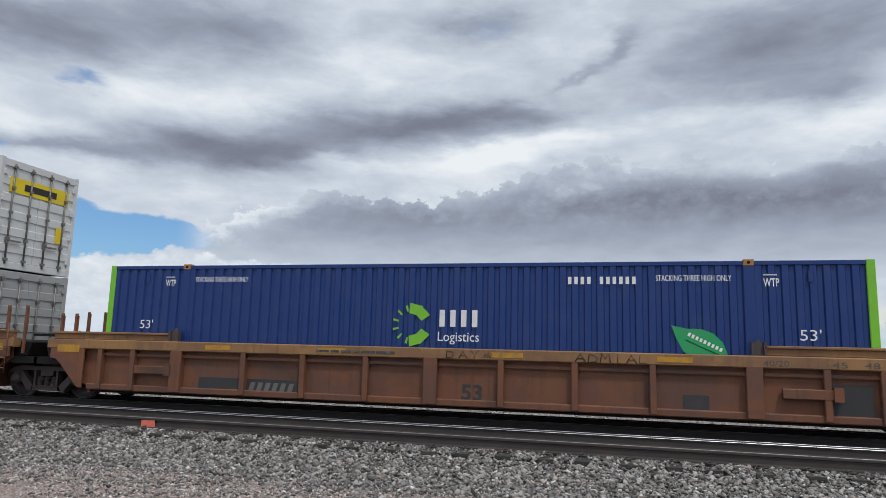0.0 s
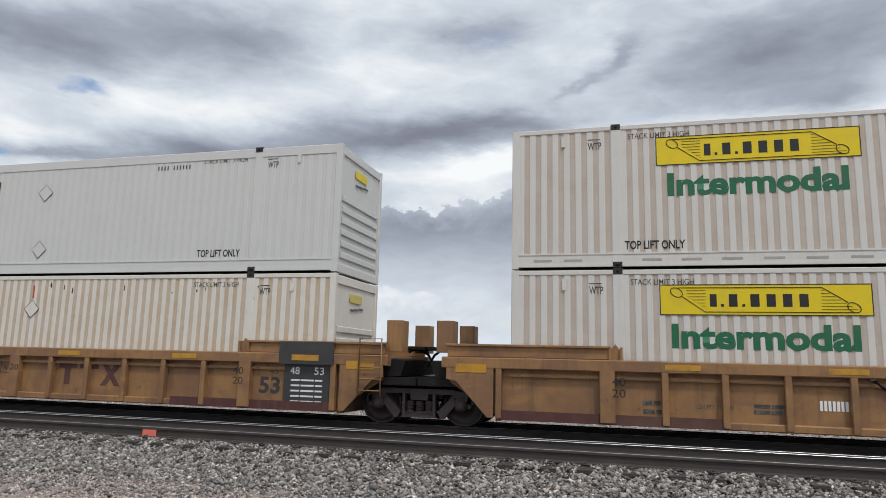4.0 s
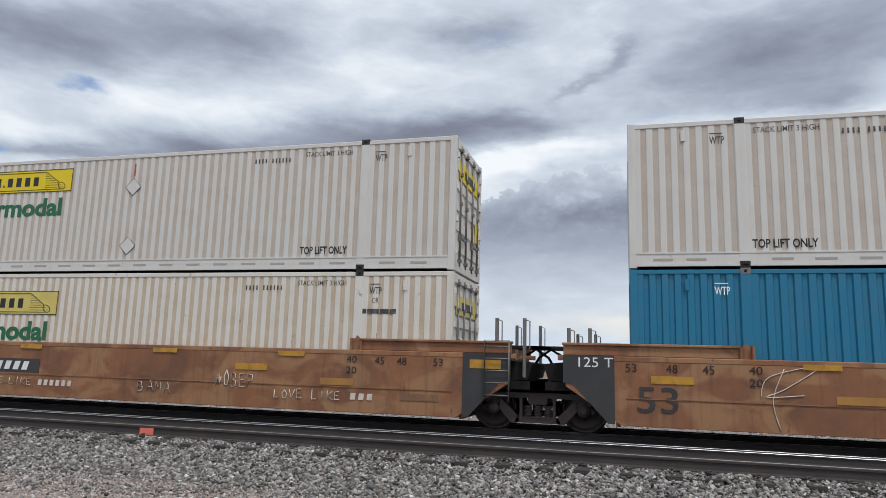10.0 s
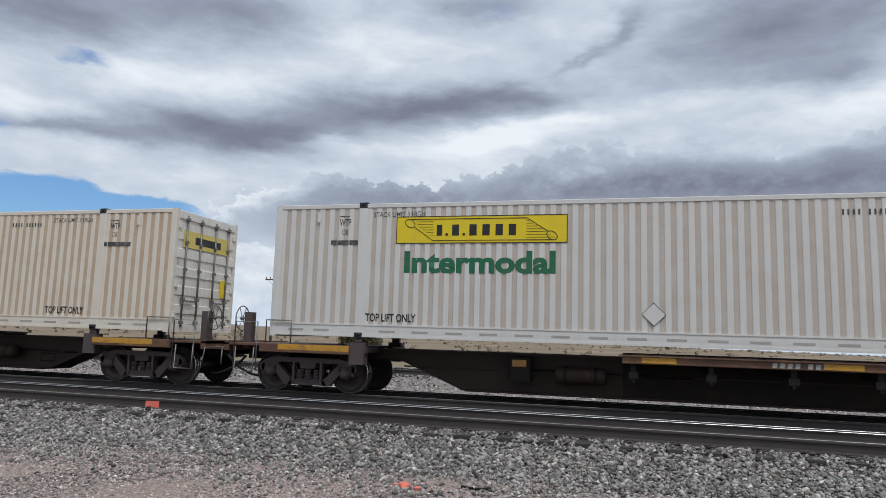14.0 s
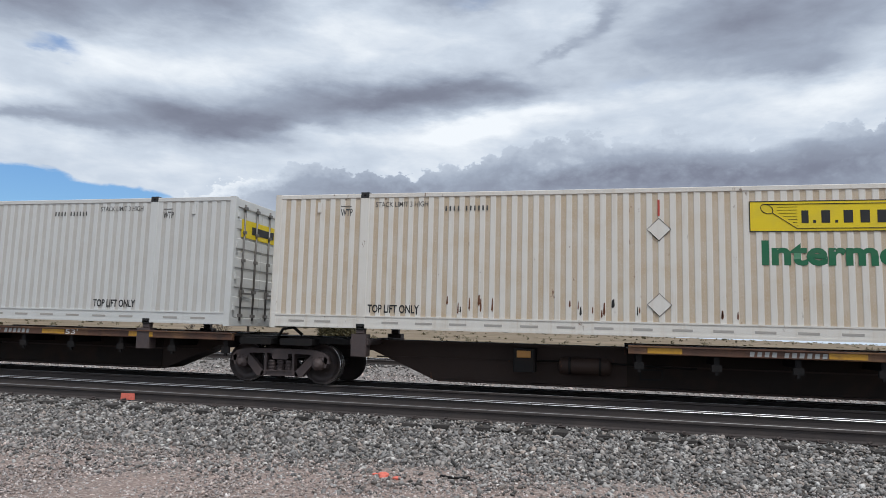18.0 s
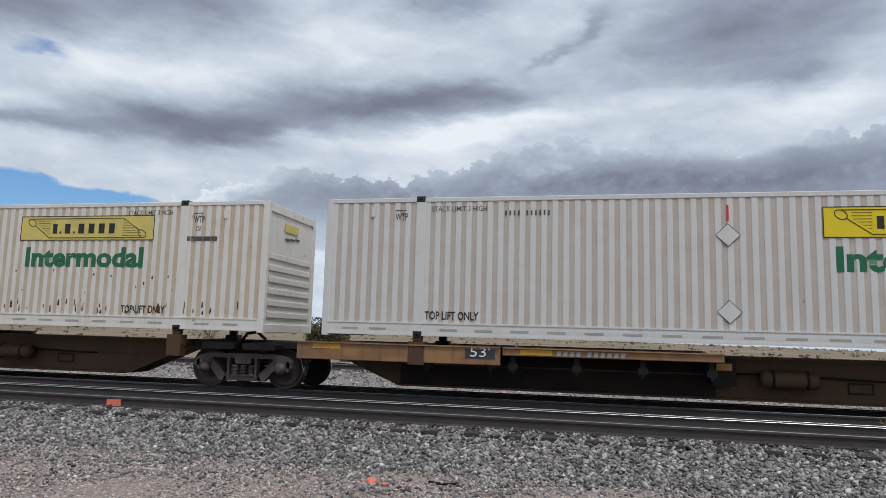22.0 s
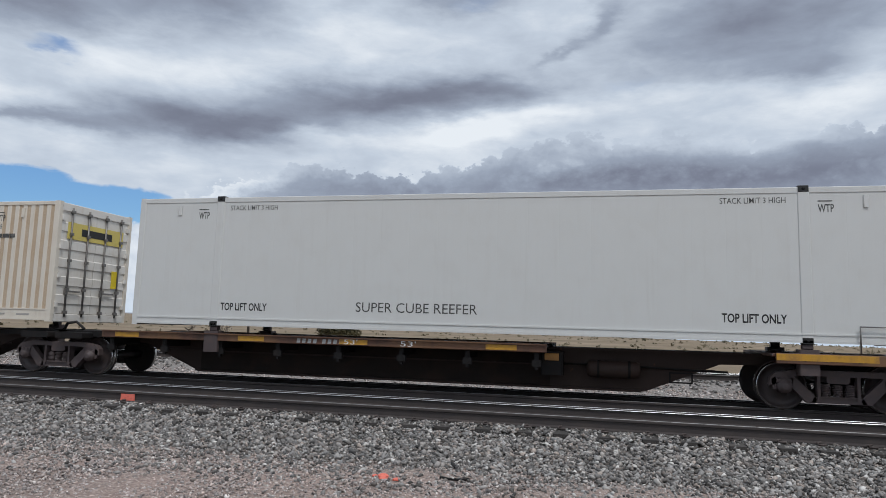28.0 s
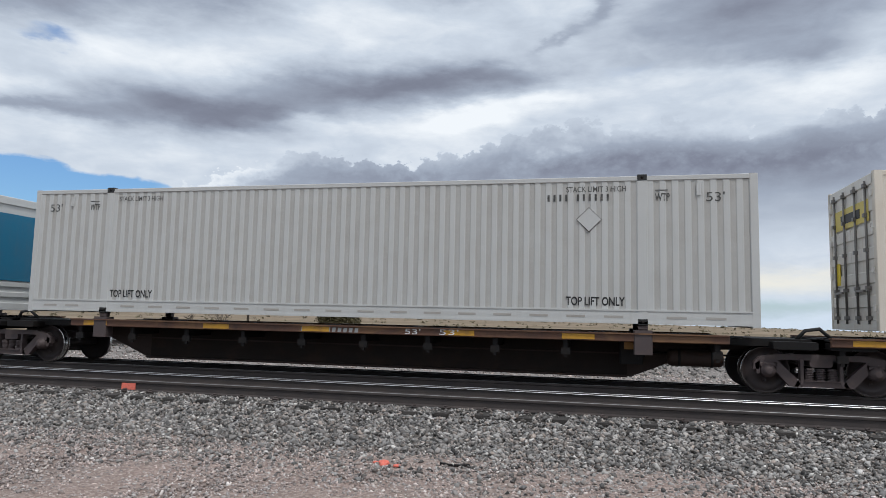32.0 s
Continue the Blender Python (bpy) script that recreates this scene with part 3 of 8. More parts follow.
def lettering(text, bold=0.0):
    """A flat mesh of a line of text, 1 high from its baseline, in the x-z plane, facing -y."""
    key = ("lettering", text, bold)
    if key in MESHES:
        return MESHES[key]
    curve = bpy.data.curves.new("lettering", "FONT")
    curve.body, curve.offset, curve.resolution_u, curve.fill_mode = text, bold, 3, "FRONT"
    ob = bpy.data.objects.new("lettering", curve)
    scene.collection.objects.link(ob)
    dg = bpy.context.evaluated_depsgraph_get()
    me = bpy.data.meshes.new_from_object(ob.evaluated_get(dg))
    bpy.data.objects.remove(ob)
    me.materials.clear()
    xs = [v.co.x for v in me.vertices]
    ys = [v.co.y for v in me.vertices]
    x0, wide, high = min(xs), max(xs) - min(xs), max(ys)
    me.transform(Matrix(((1 / wide, 0, 0, -x0 / wide), (0, 0, -1, 0), (0, 1 / high, 0, 0), (0, 0, 0, 1))))
    me.update()
    MESHES[key] = me
    return me


# ---- ground ----
def land_height(x, y):
    """The plain tilts a little: it rises to the left and falls to the right."""
    r = math.hypot(x, y)
    az = math.degrees(math.atan2(x, y))
    el = 0.30 - 0.0195 * (max(-40.0, min(25.0, az)) + 28.0)
    base = -0.95
    far = max(0.0, r - 60.0)
    return base + far * math.tan(radians(el)) * (0.35 + 0.65 * min(1.0, far / 2500.0)) + (0.25 * noise.noise((x * 0.03, y * 0.03, 0)) if 32 < y < 400 else 0.0)


def build_land():
    radii = [0, 20, 28, 34, 42, 55, 75, 100, 140, 200, 300, 450, 700, 1100, 1700, 2600, 4200]
    n = 120
    verts, faces = [(0, 0, -0.95)], []
    for r in radii[1:]:
        for i in range(n):
            a = 2 * math.pi * i / n
            x, y = r * math.sin(a), r * math.cos(a)
            verts.append((x, y, land_height(x, y) if y > 20 else -0.95))
    for i in range(n):
        faces.append((0, 1 + (i + 1) % n, 1 + i))
        for k in range(len(radii) - 2):
            a, b = 1 + k * n, 1 + (k + 1) * n
            faces.append((a + i, a + (i + 1) % n, b + (i + 1) % n, b + i))
    return Shape().faces(verts, faces, True)


slab("ground", build_land(), EARTH, "dry tan grassland reaching to the horizon")


def bank(profile, x0, x1, step, wobble):
    """A strip of ground along the track with a cross-section of (y, z)."""
    nx = int((x1 - x0) / step)
    verts = [(x0 + i * step, y, z + wobble * noise.noise((i * step * 0.9, y * 1.3, 2.0))) for i in range(nx + 1) for y, z in profile]
    m = len(profile)
    faces = [(i * m + j, (i + 1) * m + j, (i + 1) * m + j + 1, i * m + j + 1) for i in range(nx) for j in range(m - 1)]
    return Shape().faces(verts, faces, True)


def bed_height(y):
    """Cross-section of the trackside: gravel strip, ballast shoulder, track bed, ditch."""
    knots = ((-30, -0.46), (7.6, -0.46), (8.6, -0.43), (10.0, -0.365), (10.5, -0.30), (10.6, -0.245), (10.95, -0.215), (16.6, -0.24), (17.6, -0.55), (19.5, -0.72), (23.6, -0.5), (24.4, -0.24), (27.6, -0.24), (29.0, -0.6), (33.0, -0.93), (40.0, -1.02))
    for (a, za), (b, zb) in zip(knots, knots[1:]):
        if y <= b:
            return za + (zb - za) * (y - a) / (b - a)
    return knots[-1][1]


slab("gravel_strip", bank([(y, bed_height(y)) for y in (-30, -12, -4, 0, 3, 5, 6, 7, 7.6, 8.2, 8.6, 9.0)], -90, 60, 0.5, 0.035), BED, "packed reddish dirt and gravel beside the track")
slab("ballast_bed", bank([(y, bed_height(y)) for y in (9.0, 9.4, 9.8, 10.1, 10.35, 11, 12, 13, 14, 15, 16, 16.6, 16.8)], -320, 160, 0.8, 0.03), BALLAST, "grey crushed stone ballast under the tracks")
slab("far_gravel", bank([(y, bed_height(y)) for y in (16.8, 17.1, 17.6, 18.5, 19.5, 21, 22.5, 23.6, 24.0, 24.4, 25, 26, 27, 27.6, 28.2, 29, 31, 33, 36, 40)], -320, 160, 0.8, 0.03), PATH, "pale grey gravel strip beyond the train")


def tie_place(k):
    return k * 0.61 + 0.048 * np.sin(k * 2.1)


def scatter(name, material, label, count, area, size, seed, sink=0.0, thin=1.0, heap=(-0.3, 1.1), ties=False):
    """Loose stones as one mesh of small uneven lumps. area: x0, x1, y0, y1; thin over 1 thins them out towards y0; ties: few lie on the ties."""
    rng = np.random.default_rng(seed)
    base = np.array([(-1, -1, -1), (1, -1, -1), (1, 1, -1), (-1, 1, -1), (-0.7, -0.8, 1), (0.8, -0.7, 1), (0.7, 0.8, 1), (-0.8, 0.7, 1)]) * (1.0, 0.66, 0.40)
    tris = np.array([(0, 2, 1), (0, 3, 2), (4, 5, 6), (4, 6, 7), (0, 1, 5), (0, 5, 4), (1, 2, 6), (1, 6, 5), (2, 3, 7), (2, 7, 6), (3, 0, 4), (3, 4, 7)])
    x0, x1, y0, y1 = area
    px, py = rng.uniform(x0, x1, count), y0 + (y1 - y0) * rng.uniform(0, 1, count) ** (1 / thin)
    if ties:
        free = (np.abs(px - tie_place(np.round(px / 0.61))) > 0.13) | (rng.uniform(0, 1, count) < 0.3)
        px, py = px[free], py[free]
        count = len(px)
    s = size * np.clip(rng.lognormal(0, 0.33, count), 0.45, 1.8)
    pz = np.array([bed_height(v) for v in py]) + size * rng.uniform(*heap, count) + sink
    verts = base[None] * rng.uniform(0.5, 1.15, (count, 8, 3)) * s[:, None, None] * rng.uniform(0.7, 1.15, (count, 1, 3))
    spin = []
    for spread in (0.95, 0.95, 2 * math.pi):
        angle = rng.uniform(-spread, spread, count)
        spin.append((np.cos(angle)[:, None], np.sin(angle)[:, None]))
    (c, t), (c2, t2), (c3, t3) = spin
    verts = np.stack((verts[..., 0], verts[..., 1] * c - verts[..., 2] * t, verts[..., 1] * t + verts[..., 2] * c), -1)
    verts = np.stack((verts[..., 0] * c2 + verts[..., 2] * t2, verts[..., 1], verts[..., 2] * c2 - verts[..., 0] * t2), -1)
    verts = np.stack((verts[..., 0] * c3 - verts[..., 1] * t3, verts[..., 0] * t3 + verts[..., 1] * c3, verts[..., 2]), -1)
    verts += np.stack((px, py, pz), -1)[:, None]
    idx = (tris[None] + 8 * np.arange(count)[:, None, None]).reshape(-1)
    me = bpy.data.meshes.new(name)
    me.vertices.add(count * 8)
    me.vertices.foreach_set("co", verts.astype(np.float32).reshape(-1))
    me.loops.add(len(idx))
    me.loops.foreach_set("vertex_index", idx.astype(np.int32))
    me.polygons.add(count * 12)
    me.polygons.foreach_set("loop_start", np.arange(0, count * 36, 3, dtype=np.int32))
    me.update(calc_edges=True)
    me.validate()
    return slab(name, me, material, label, "stuff", "stones")


scatter("ballast_stones", STONE, "loose crushed grey ballast stones on the shoulder", 36000, (-14.5, 6, 8.5, 10.52), 0.033, 3, 0.0, 1.2, (-0.9, 1.4))
scatter("ballast_stones", STONE, "crushed grey ballast stones between the tie ends", 11500, (-14.5, 6, 10.42, 11.04), 0.030, 8, 0.006, 1.0, (-0.7, 0.9), True)
scatter("ballast_stones", GRIMY_STONE, "greasy dark ballast stones beside the rail", 2500, (-14.5, 6, 10.75, 11.04), 0.028, 18, 0.0, 1.0, (-0.5, 0.9), True)
scatter("ballast_stones", STONE, "crushed grey ballast stones between the rails", 14000, (-18, 9, 11.2, 16.5), 0.034, 4, -0.03)
scatter("gravel_stones", PEBBLE, "small tan and grey gravel scattered on dirt", 40000, (-12.5, 5.5, 5.6, 9.3), 0.017, 5, -0.008)
scatter("gravel_stones", STONE, "stray grey ballast stones on the dirt", 15000, (-12.5, 5.5, 6.7, 9.2), 0.027, 9, -0.008, 2.4)
scatter("ballast_stones", PEBBLE, "pale loose gravel beyond the train", 16000, (-26, 13, 16.8, 24.0), 0.042, 12, -0.01)
scatter("ballast_stones", STONE, "crushed grey ballast stones on the far bank", 7000, (-36, 14, 23.6, 28), 0.055, 6)


def rail_shape(x0, x1):
    s = Shape()
    ring = [(-0.07, -0.185), (0.07, -0.185), (0.07, -0.172), (0.012, -0.15), (0.009, -0.05), (0.035, -0.04), (0.036, -0.012), (0.03, -0.002), (-0.03, -0.002), (-0.036, -0.012), (-0.035, -0.04), (-0.009, -0.05), (-0.012, -0.15), (-0.07, -0.172)]
    n = len(ring)
    pts = [(x, y, z) for x in (x0, x1) for y, z in ring]
    return s.faces(pts, [tuple(range(n))[::-1], tuple(range(n, 2 * n))] + [(i, (i + 1) % n, n + (i + 1) % n, n + i) for i in range(n)])


def end_ribs():
    s = Shape()
    for q in range(6):
        s.box(-0.095 + q * 0.036, -0.078 + q * 0.036, -1.312, -1.30, -0.34, -0.215)
    return s


def track(y, x0, x1, label, worn):
    """Two rails on concrete ties with spring clips."""
    base = thing("track", label, "track", (0, y, 0), kind="structure")
    for side in (-0.7535, 0.7535):
        rail = part("rail", kept(("rail", x0, x1), lambda: rail_shape(x0, x1)), RAILRUST, base, at=(0, side, 0))
        part("running_surface", kept(("running_surface", x0, x1), lambda: Shape().box(x0, x1, -0.020, 0.024, -0.004, 0.0)), RAILWORN, rail, "worn top of the rail head")
        # the rounded shoulder of the head, which mirrors the sky
        z0, y0 = (-0.030, -0.0385) if side > 0 else (-0.011, -0.031)
        part("worn_shoulder", kept(("worn_shoulder", x0, x1, side > 0), lambda: Shape().faces([(x0, y0, z0), (x1, y0, z0), (x1, -0.0205, 0.0005), (x0, -0.0205, 0.0005), (x0, -0.018, -0.02), (x1, -0.018, -0.02)], [(0, 1, 2, 3), (3, 2, 5, 4), (4, 5, 1, 0)])), RAILTOP if side > 0 else RAILWORN, rail, "worn shiny shoulder of the rail head")
    tie = kept(("tie",), lambda: Shape().prism([(-0.13, -0.42), (0.13, -0.42), (0.11, -0.19), (-0.11, -0.19)], -1.30, 1.30))
    clip = kept(("clip",), lambda: Shape().path([(-0.05, 0.0, 0.0), (-0.05, 0.06, 0.035), (0.05, 0.06, 0.03), (0.06, 0.0, 0.05), (0.0, -0.02, 0.055)], 0.016, 5))
    k0, k1 = worn
    for k in range(k0, k1):
        x = tie_place(k)
        t = part("tie", tie, TIE, base, at=(x, 0, random.uniform(-0.03, -0.012)))
        if -24 < k < 16 and y < 13:
            part("end_ribs", kept(("end_ribs",), end_ribs), TIE, t)
            for side in (-0.885, -0.66, 0.66, 0.85):
                part("clip", clip, CLIP, t, at=(0, side, -0.192), turn=(0, 0, 0 if side in (-0.66, 0.85) else 180), scale=(0.9, 0.9, 1.1) if side < -0.8 else (0.8, 0.8, 0.8))
    return base


near = track(Y_NEAR, -320, 120, "empty near track with polished rails on concrete ties", (-32, 16))
track(Y_TRAIN, -640, 640, "middle track that carries the train", (-44, 24))
track(Y_FAR, -320, 160, "empty far track behind the train", (-64, 26))
part("paint_mark", Shape().prism([(-0.145, -0.17), (0.15, -0.172), (0.148, -0.045), (-0.14, -0.048)], -0.0445, -0.0365), ORANGE, near, "red orange paint square on the rail web", at=(-8.52, -0.7535, 0))
for x, y, s in ((-2.52, 7.85, 1.0), (-2.35, 7.8, 0.6), (-2.64, 7.9, 0.5)):
    rock = thing("painted_stone", "stone sprayed red orange lying on the gravel", "stone", (x, y, bed_height(y)), "sprayed stones")
    sh = Shape().turned([(0.02, 0.0), (0.075, 0.012), (0.07, 0.04), (0.03, 0.058)], (0, 0, 0), "z", 7, False)
    sh.v = [(px * s * random.uniform(0.8, 1.3), py * s * random.uniform(0.8, 1.2), pz * s) for px, py, pz in sh.v]
    part("stone", sh, ORANGE, rock)
stick = thing("scrap_bar", "dark scrap metal bar lying on the gravel", "scrap", (-1.72, 8.0, bed_height(8.0)))
part("bar", Shape().path([(-0.16, 0, 0.03), (-0.05, 0.01, 0.018), (0.08, 0.0, 0.02), (0.19, 0.03, 0.03)], 0.017), DARK, stick)


# ---- beyond the tracks ----
def polar(az, r):
    return r * math.sin(radians(az)), r * math.cos(radians(az))


def utility_pole():
    x, y = polar(-29.15, 92)
    z = land_height(x, y)
    ob = thing("utility_pole", "weathered grey wooden utility pole with crossarm", "utility pole", (x, y, z))
    part("post", Shape().turned([(0.17, 0), (0.14, 4), (0.10, 9.75)], (0, 0, 0), "z", 10), BARK, ob)
    part("crossarm", Shape().box(-1.15, 1.15, -0.22, -0.10, 8.75, 8.92, 0.02), BARK, ob)
    for a in (-1.05, -0.45, 0.45, 1.05):
        part("insulator", kept(("insulator",), lambda: Shape().turned([(0.03, 0), (0.06, 0.05), (0.05, 0.13), (0.075, 0.2), (0.03, 0.3)], (0, 0, 0), "z", 8)), STEEL, ob, at=(a, -0.16, 8.92))
    part("top_pin", Shape().turned([(0.04, 0), (0.07, 0.1), (0.03, 0.32)], (0, 0, 0), "z", 8), STEEL, ob, at=(0, 0, 9.75))
    for s in (-1, 1):
        part("brace", Shape().bar((s * 0.75, -0.1, 8.75), (0, -0.12, 8.1), 0.025), STEEL, ob)


def leaf_cloud(rng, lobes, count, size):
    s = Shape()
    for _ in range(count):
        cx, cy, cz, r, rz = lobes[rng.integers(len(lobes))]
        d = rng.normal(size=3)
        d /= np.linalg.norm(d)
        k = rng.uniform(0.45, 1.0) ** 0.5 * (1 + 0.22 * math.sin(5 * d[0] + 3 * d[1] + cx))
        p = np.array([cx + d[0] * r * k, cy + d[1] * r * k, max(0.05, cz + d[2] * rz * k)])
        u = rng.normal(size=3)
        u /= np.linalg.norm(u)
        t = np.cross(u, rng.normal(size=3))
        t /= np.linalg.norm(t)
        l = size * rng.uniform(0.6, 1.5)
        s.faces([p - u * l, p + t * l * 0.45, p + u * l, p - t * l * 0.45], [(0, 1, 2, 3)])
    return s


def juniper(az, r, wide, high, seed, count, label):
    rng = np.random.default_rng(seed)
    x, y = polar(az, r)
    ob = thing("juniper_bush", label, "bush", (x, y, land_height(x, y) - 0.05))
    stems = Shape()
    lobes = []
    for k in range(9):
        a, d = rng.uniform(0, 2 * math.pi), rng.uniform(0, 0.34) * wide
        h = high * rng.uniform(0.45, 0.8) * (1 - 0.5 * d / wide)
        lobes.append((math.cos(a) * d, math.sin(a) * d, h * 0.62, wide * rng.uniform(0.14, 0.22), h * 0.52))
        stems.bar((0, 0, 0), (math.cos(a) * d * 0.8, math.sin(a) * d * 0.8, h * 0.7), 0.05, 5)
    lobes.append((0, 0, high * 0.6, wide * 0.26, high * 0.42))
    part("trunk", stems, BARK, ob)
    part("crown", leaf_cloud(rng, lobes, count, 0.16), LEAF, ob)


def bare_shrub(az, r, high, seed):
    rng = np.random.default_rng(seed)
    x, y = polar(az, r)
    ob = thing("bare_shrub", "leafless grey brushwood standing in dry grass", "shrub", (x, y, land_height(x, y) - 0.05))
    s = Shape()

    def grow(p, d, l, rad, depth):
        q = p + d * l
        s.bar(p, q, rad, 4)
        if depth:
            for _ in range(3):
                e = (d + Vector(rng.normal(size=3)) * 0.45 + Vector((0, 0, 0.12))).normalized()
                grow(q, e, l * rng.uniform(0.55, 0.8), rad * 0.6, depth - 1)

    for _ in range(5):
        d = Vector((rng.normal() * 0.4, rng.normal() * 0.4, 1)).normalized()
        grow(Vector((0, 0, 0)), d, high * 0.36, 0.045, 3)
    part("branches", s, BARK, ob)


utility_pole()
juniper(-22.25, 88, 7.0, 4.3, 11, 6500, "rounded dark olive juniper bush on the plain")
bare_shrub(-31.1, 84, 2.9, 12)
bare_shrub(-33.5, 120, 2.0, 13)
for az, r, wd, hg, sd in ((-40.5, 260, 3.2, 1.5, 21), (-15.2, 330, 3.5, 1.6, 22), (-8.0, 420, 4.2, 1.8, 23), (3.0, 380, 3.0, 1.5, 24), (9.0, 450, 4.0, 1.6, 25)):
    juniper(az, r, wd, hg, sd, 500, "small dark shrub far out on the dry plain")


def ridge(r, az0, az1, base_el, high, seed, label):
    """A low line of far hills along part of the horizon."""
    n = 90
    pts = []
    for i in range(n + 1):
        az = az0 + (az1 - az0) * i / n
        x, y = polar(az, r)
        el = 0.30 - 0.0195 * (max(-40.0, min(25.0, az)) + 28.0)
        ground = r * math.tan(radians(el))
        top = ground + high * (0.55 + 0.9 * noise.noise((i * 0.09, seed, 0))) * math.sin(math.pi * i / n) ** 0.4
        pts += [(x, y, ground - 60), (x, y, top), (x * 1.12, y * 1.12, ground - 60)]
    faces = []
    for i in range(n):
        for j in range(2):
            faces.append((3 * i + j, 3 * i + 3 + j, 3 * i + 4 + j, 3 * i + 1 + j))
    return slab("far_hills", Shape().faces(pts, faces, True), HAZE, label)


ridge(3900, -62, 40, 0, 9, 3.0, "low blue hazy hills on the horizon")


def dry_grass(x, y, seed):
    rng = np.random.default_rng(seed)
    ob = thing("dry_grass_tuft", "straw coloured dry grass tuft between the tracks", "grass", (x, y, bed_height(y)))
    s = Shape()
    for _ in range(60):
        a, l = rng.uniform(0, 2 * math.pi), rng.uniform(0.12, 0.34)
        o = rng.uniform(0.15, 0.55)
        dx, dy = math.cos(a), math.sin(a)
        p = Vector((dx * 0.04, dy * 0.04, 0))
        q = p + Vector((dx * o * l, dy * o * l, l * 0.7))
        r = q + Vector((dx * o * l, dy * o * l, l * 0.15))
        t = Vector((-dy, dx, 0)) * 0.006
        s.faces([p - t, p + t, q + t, q - t, r], [(0, 1, 2, 3), (3, 2, 4)])
    part("blades", s, STRAW, ob)


STRAW = surface("dry straw grass", (0.52, 0.36, 0.14), 0.8, amount=0.3, island=0.3)
for x, y, sd in ((5.25, 13.45, 61), (5.45, 13.5, 62), (5.1, 13.55, 63)):
    dry_grass(x, y, sd)


SAGE = surface("grey brown sagebrush", (0.18, 0.155, 0.10), 0.85, amount=0.5, dirt=(0.12, 0.105, 0.065), island=0.3)


def sagebrush():
    rng = np.random.default_rng(77)
    s = Shape()
    for _ in range(650):
        az, r = rng.uniform(-52, 24), 85 + 700 * rng.uniform(0, 1) ** 1.4
        x, y = polar(az, r)
        if y < 36:
            continue
        z = land_height(x, y)
        grow = 1 + r / 300
        w_, h_ = rng.uniform(0.2, 0.6) * grow, rng.uniform(0.1, 0.35) * grow
        for _ in range(9):
            d = rng.normal(size=3)
            d /= np.linalg.norm(d)
            p = np.array([x + d[0] * w_ * 0.7, y + d[1] * w_ * 0.7, z + abs(d[2]) * h_])
            u, t = rng.normal(size=3) * 0.1 * grow, rng.normal(size=3) * 0.1 * grow
            s.faces([p - u, p + t, p + u, p - t], [(0, 1, 2, 3)])
    slab("sagebrush", s, SAGE, "low dark sagebrush scattered over the dry plain", "stuff", "shrubs")


sagebrush()

# ---- containers ----
LONG, HIGH, HALF = 16.154, 2.9, 1.295
LIFT = 2.085      # lifting posts stand this far in from the ends
FRONT = -HALF     # the side that faces the camera


def corrugated(x0, x1, z0, z1, depth, pitch, flat=0.52):
    """A pressed steel sheet with upright trapezoid ribs, facing -y, its outer faces at y = 0."""
    n = max(1, round((x1 - x0) / pitch))
    p = (x1 - x0) / n
    slope = 0.09 * p
    out = flat * p
    xs = []
    for k in range(n):
        a = x0 + k * p
        xs += [(a, 0.0), (a + out, 0.0), (a + out + slope, depth), (a + p - slope, depth)]
    xs.append((x1, 0.0))
    m = len(xs)
    pts = [(x, y, z) for z in (z0, z1) for x, y in xs] + [(x, depth + 0.012, z) for z in (z0, z1) for x in (x0, x1)]
    faces = [(i, i + 1, m + i + 1, m + i) for i in range(m - 1)]
    faces.append((2 * m, 2 * m + 2, 2 * m + 3, 2 * m + 1))
    return Shape().faces(pts, faces)


def plate(outline, thick=0.004):
    """A flat painted shape in x and z that stands thick proud of y = 0."""
    return Shape().prism(outline, -thick, 0.0)


def rect(x0, x1, z0, z1):
    return [(x0, z0), (x1, z0), (x1, z1), (x0, z1)]


def frame_of(x0, x1, z0, z1, w):
    s = Shape()
    for r in (rect(x0, x1, z1 - w, z1), rect(x0, x1, z0, z0 + w), rect(x0, x0 + w, z0 + w, z1 - w), rect(x1 - w, x1, z0 + w, z1 - w)):
        s.prism(r, -0.004, 0.0)
    return s


def words(owner, text, x, z, wide, high, material, name="lettering", bold=0.0, y=FRONT + 0.0105, turn=None, label=""):
    ob = part(name, lettering(text, bold), material, owner, label, at=(x, y, z), scale=(wide, 1, high))
    if turn:
        ob.rotation_euler = [radians(a) for a in turn]
    return ob


def bars(owner, x, z, widths, high, material, gap=0.03, y=FRONT + 0.0105, name="marking_bar", label=""):
    """A row of plain bars in place of writing."""
    a = 0.0
    for wd in widths:
        if wd > 0:
            part(name, kept((name, round(wd, 3), round(high, 3)), lambda: plate(rect(0, wd, 0, high))), material, owner, label, at=(x + a, y, z))
        a += abs(wd) + gap


def glyphs(owner, x, z, n, wide, high, material, y=FRONT + 0.0105, name="code_bar", lean=0.0, label="", fill=0.6):
    """A row of plain bars, one for each character of a code too small to pick apart."""
    cell = wide / n

    def row():
        sh = Shape()
        for k in range(n):
            a = k * cell
            sh.prism([(a, 0), (a + cell * fill, 0), (a + cell * fill + lean * high, high), (a + lean * high, high)], -0.004, 0.0)
        return sh

    tagged(part(name, kept((name, n, round(cell, 3), round(high, 3), lean, fill), row), material, owner, label, at=(x, y, z)), kind="stuff")


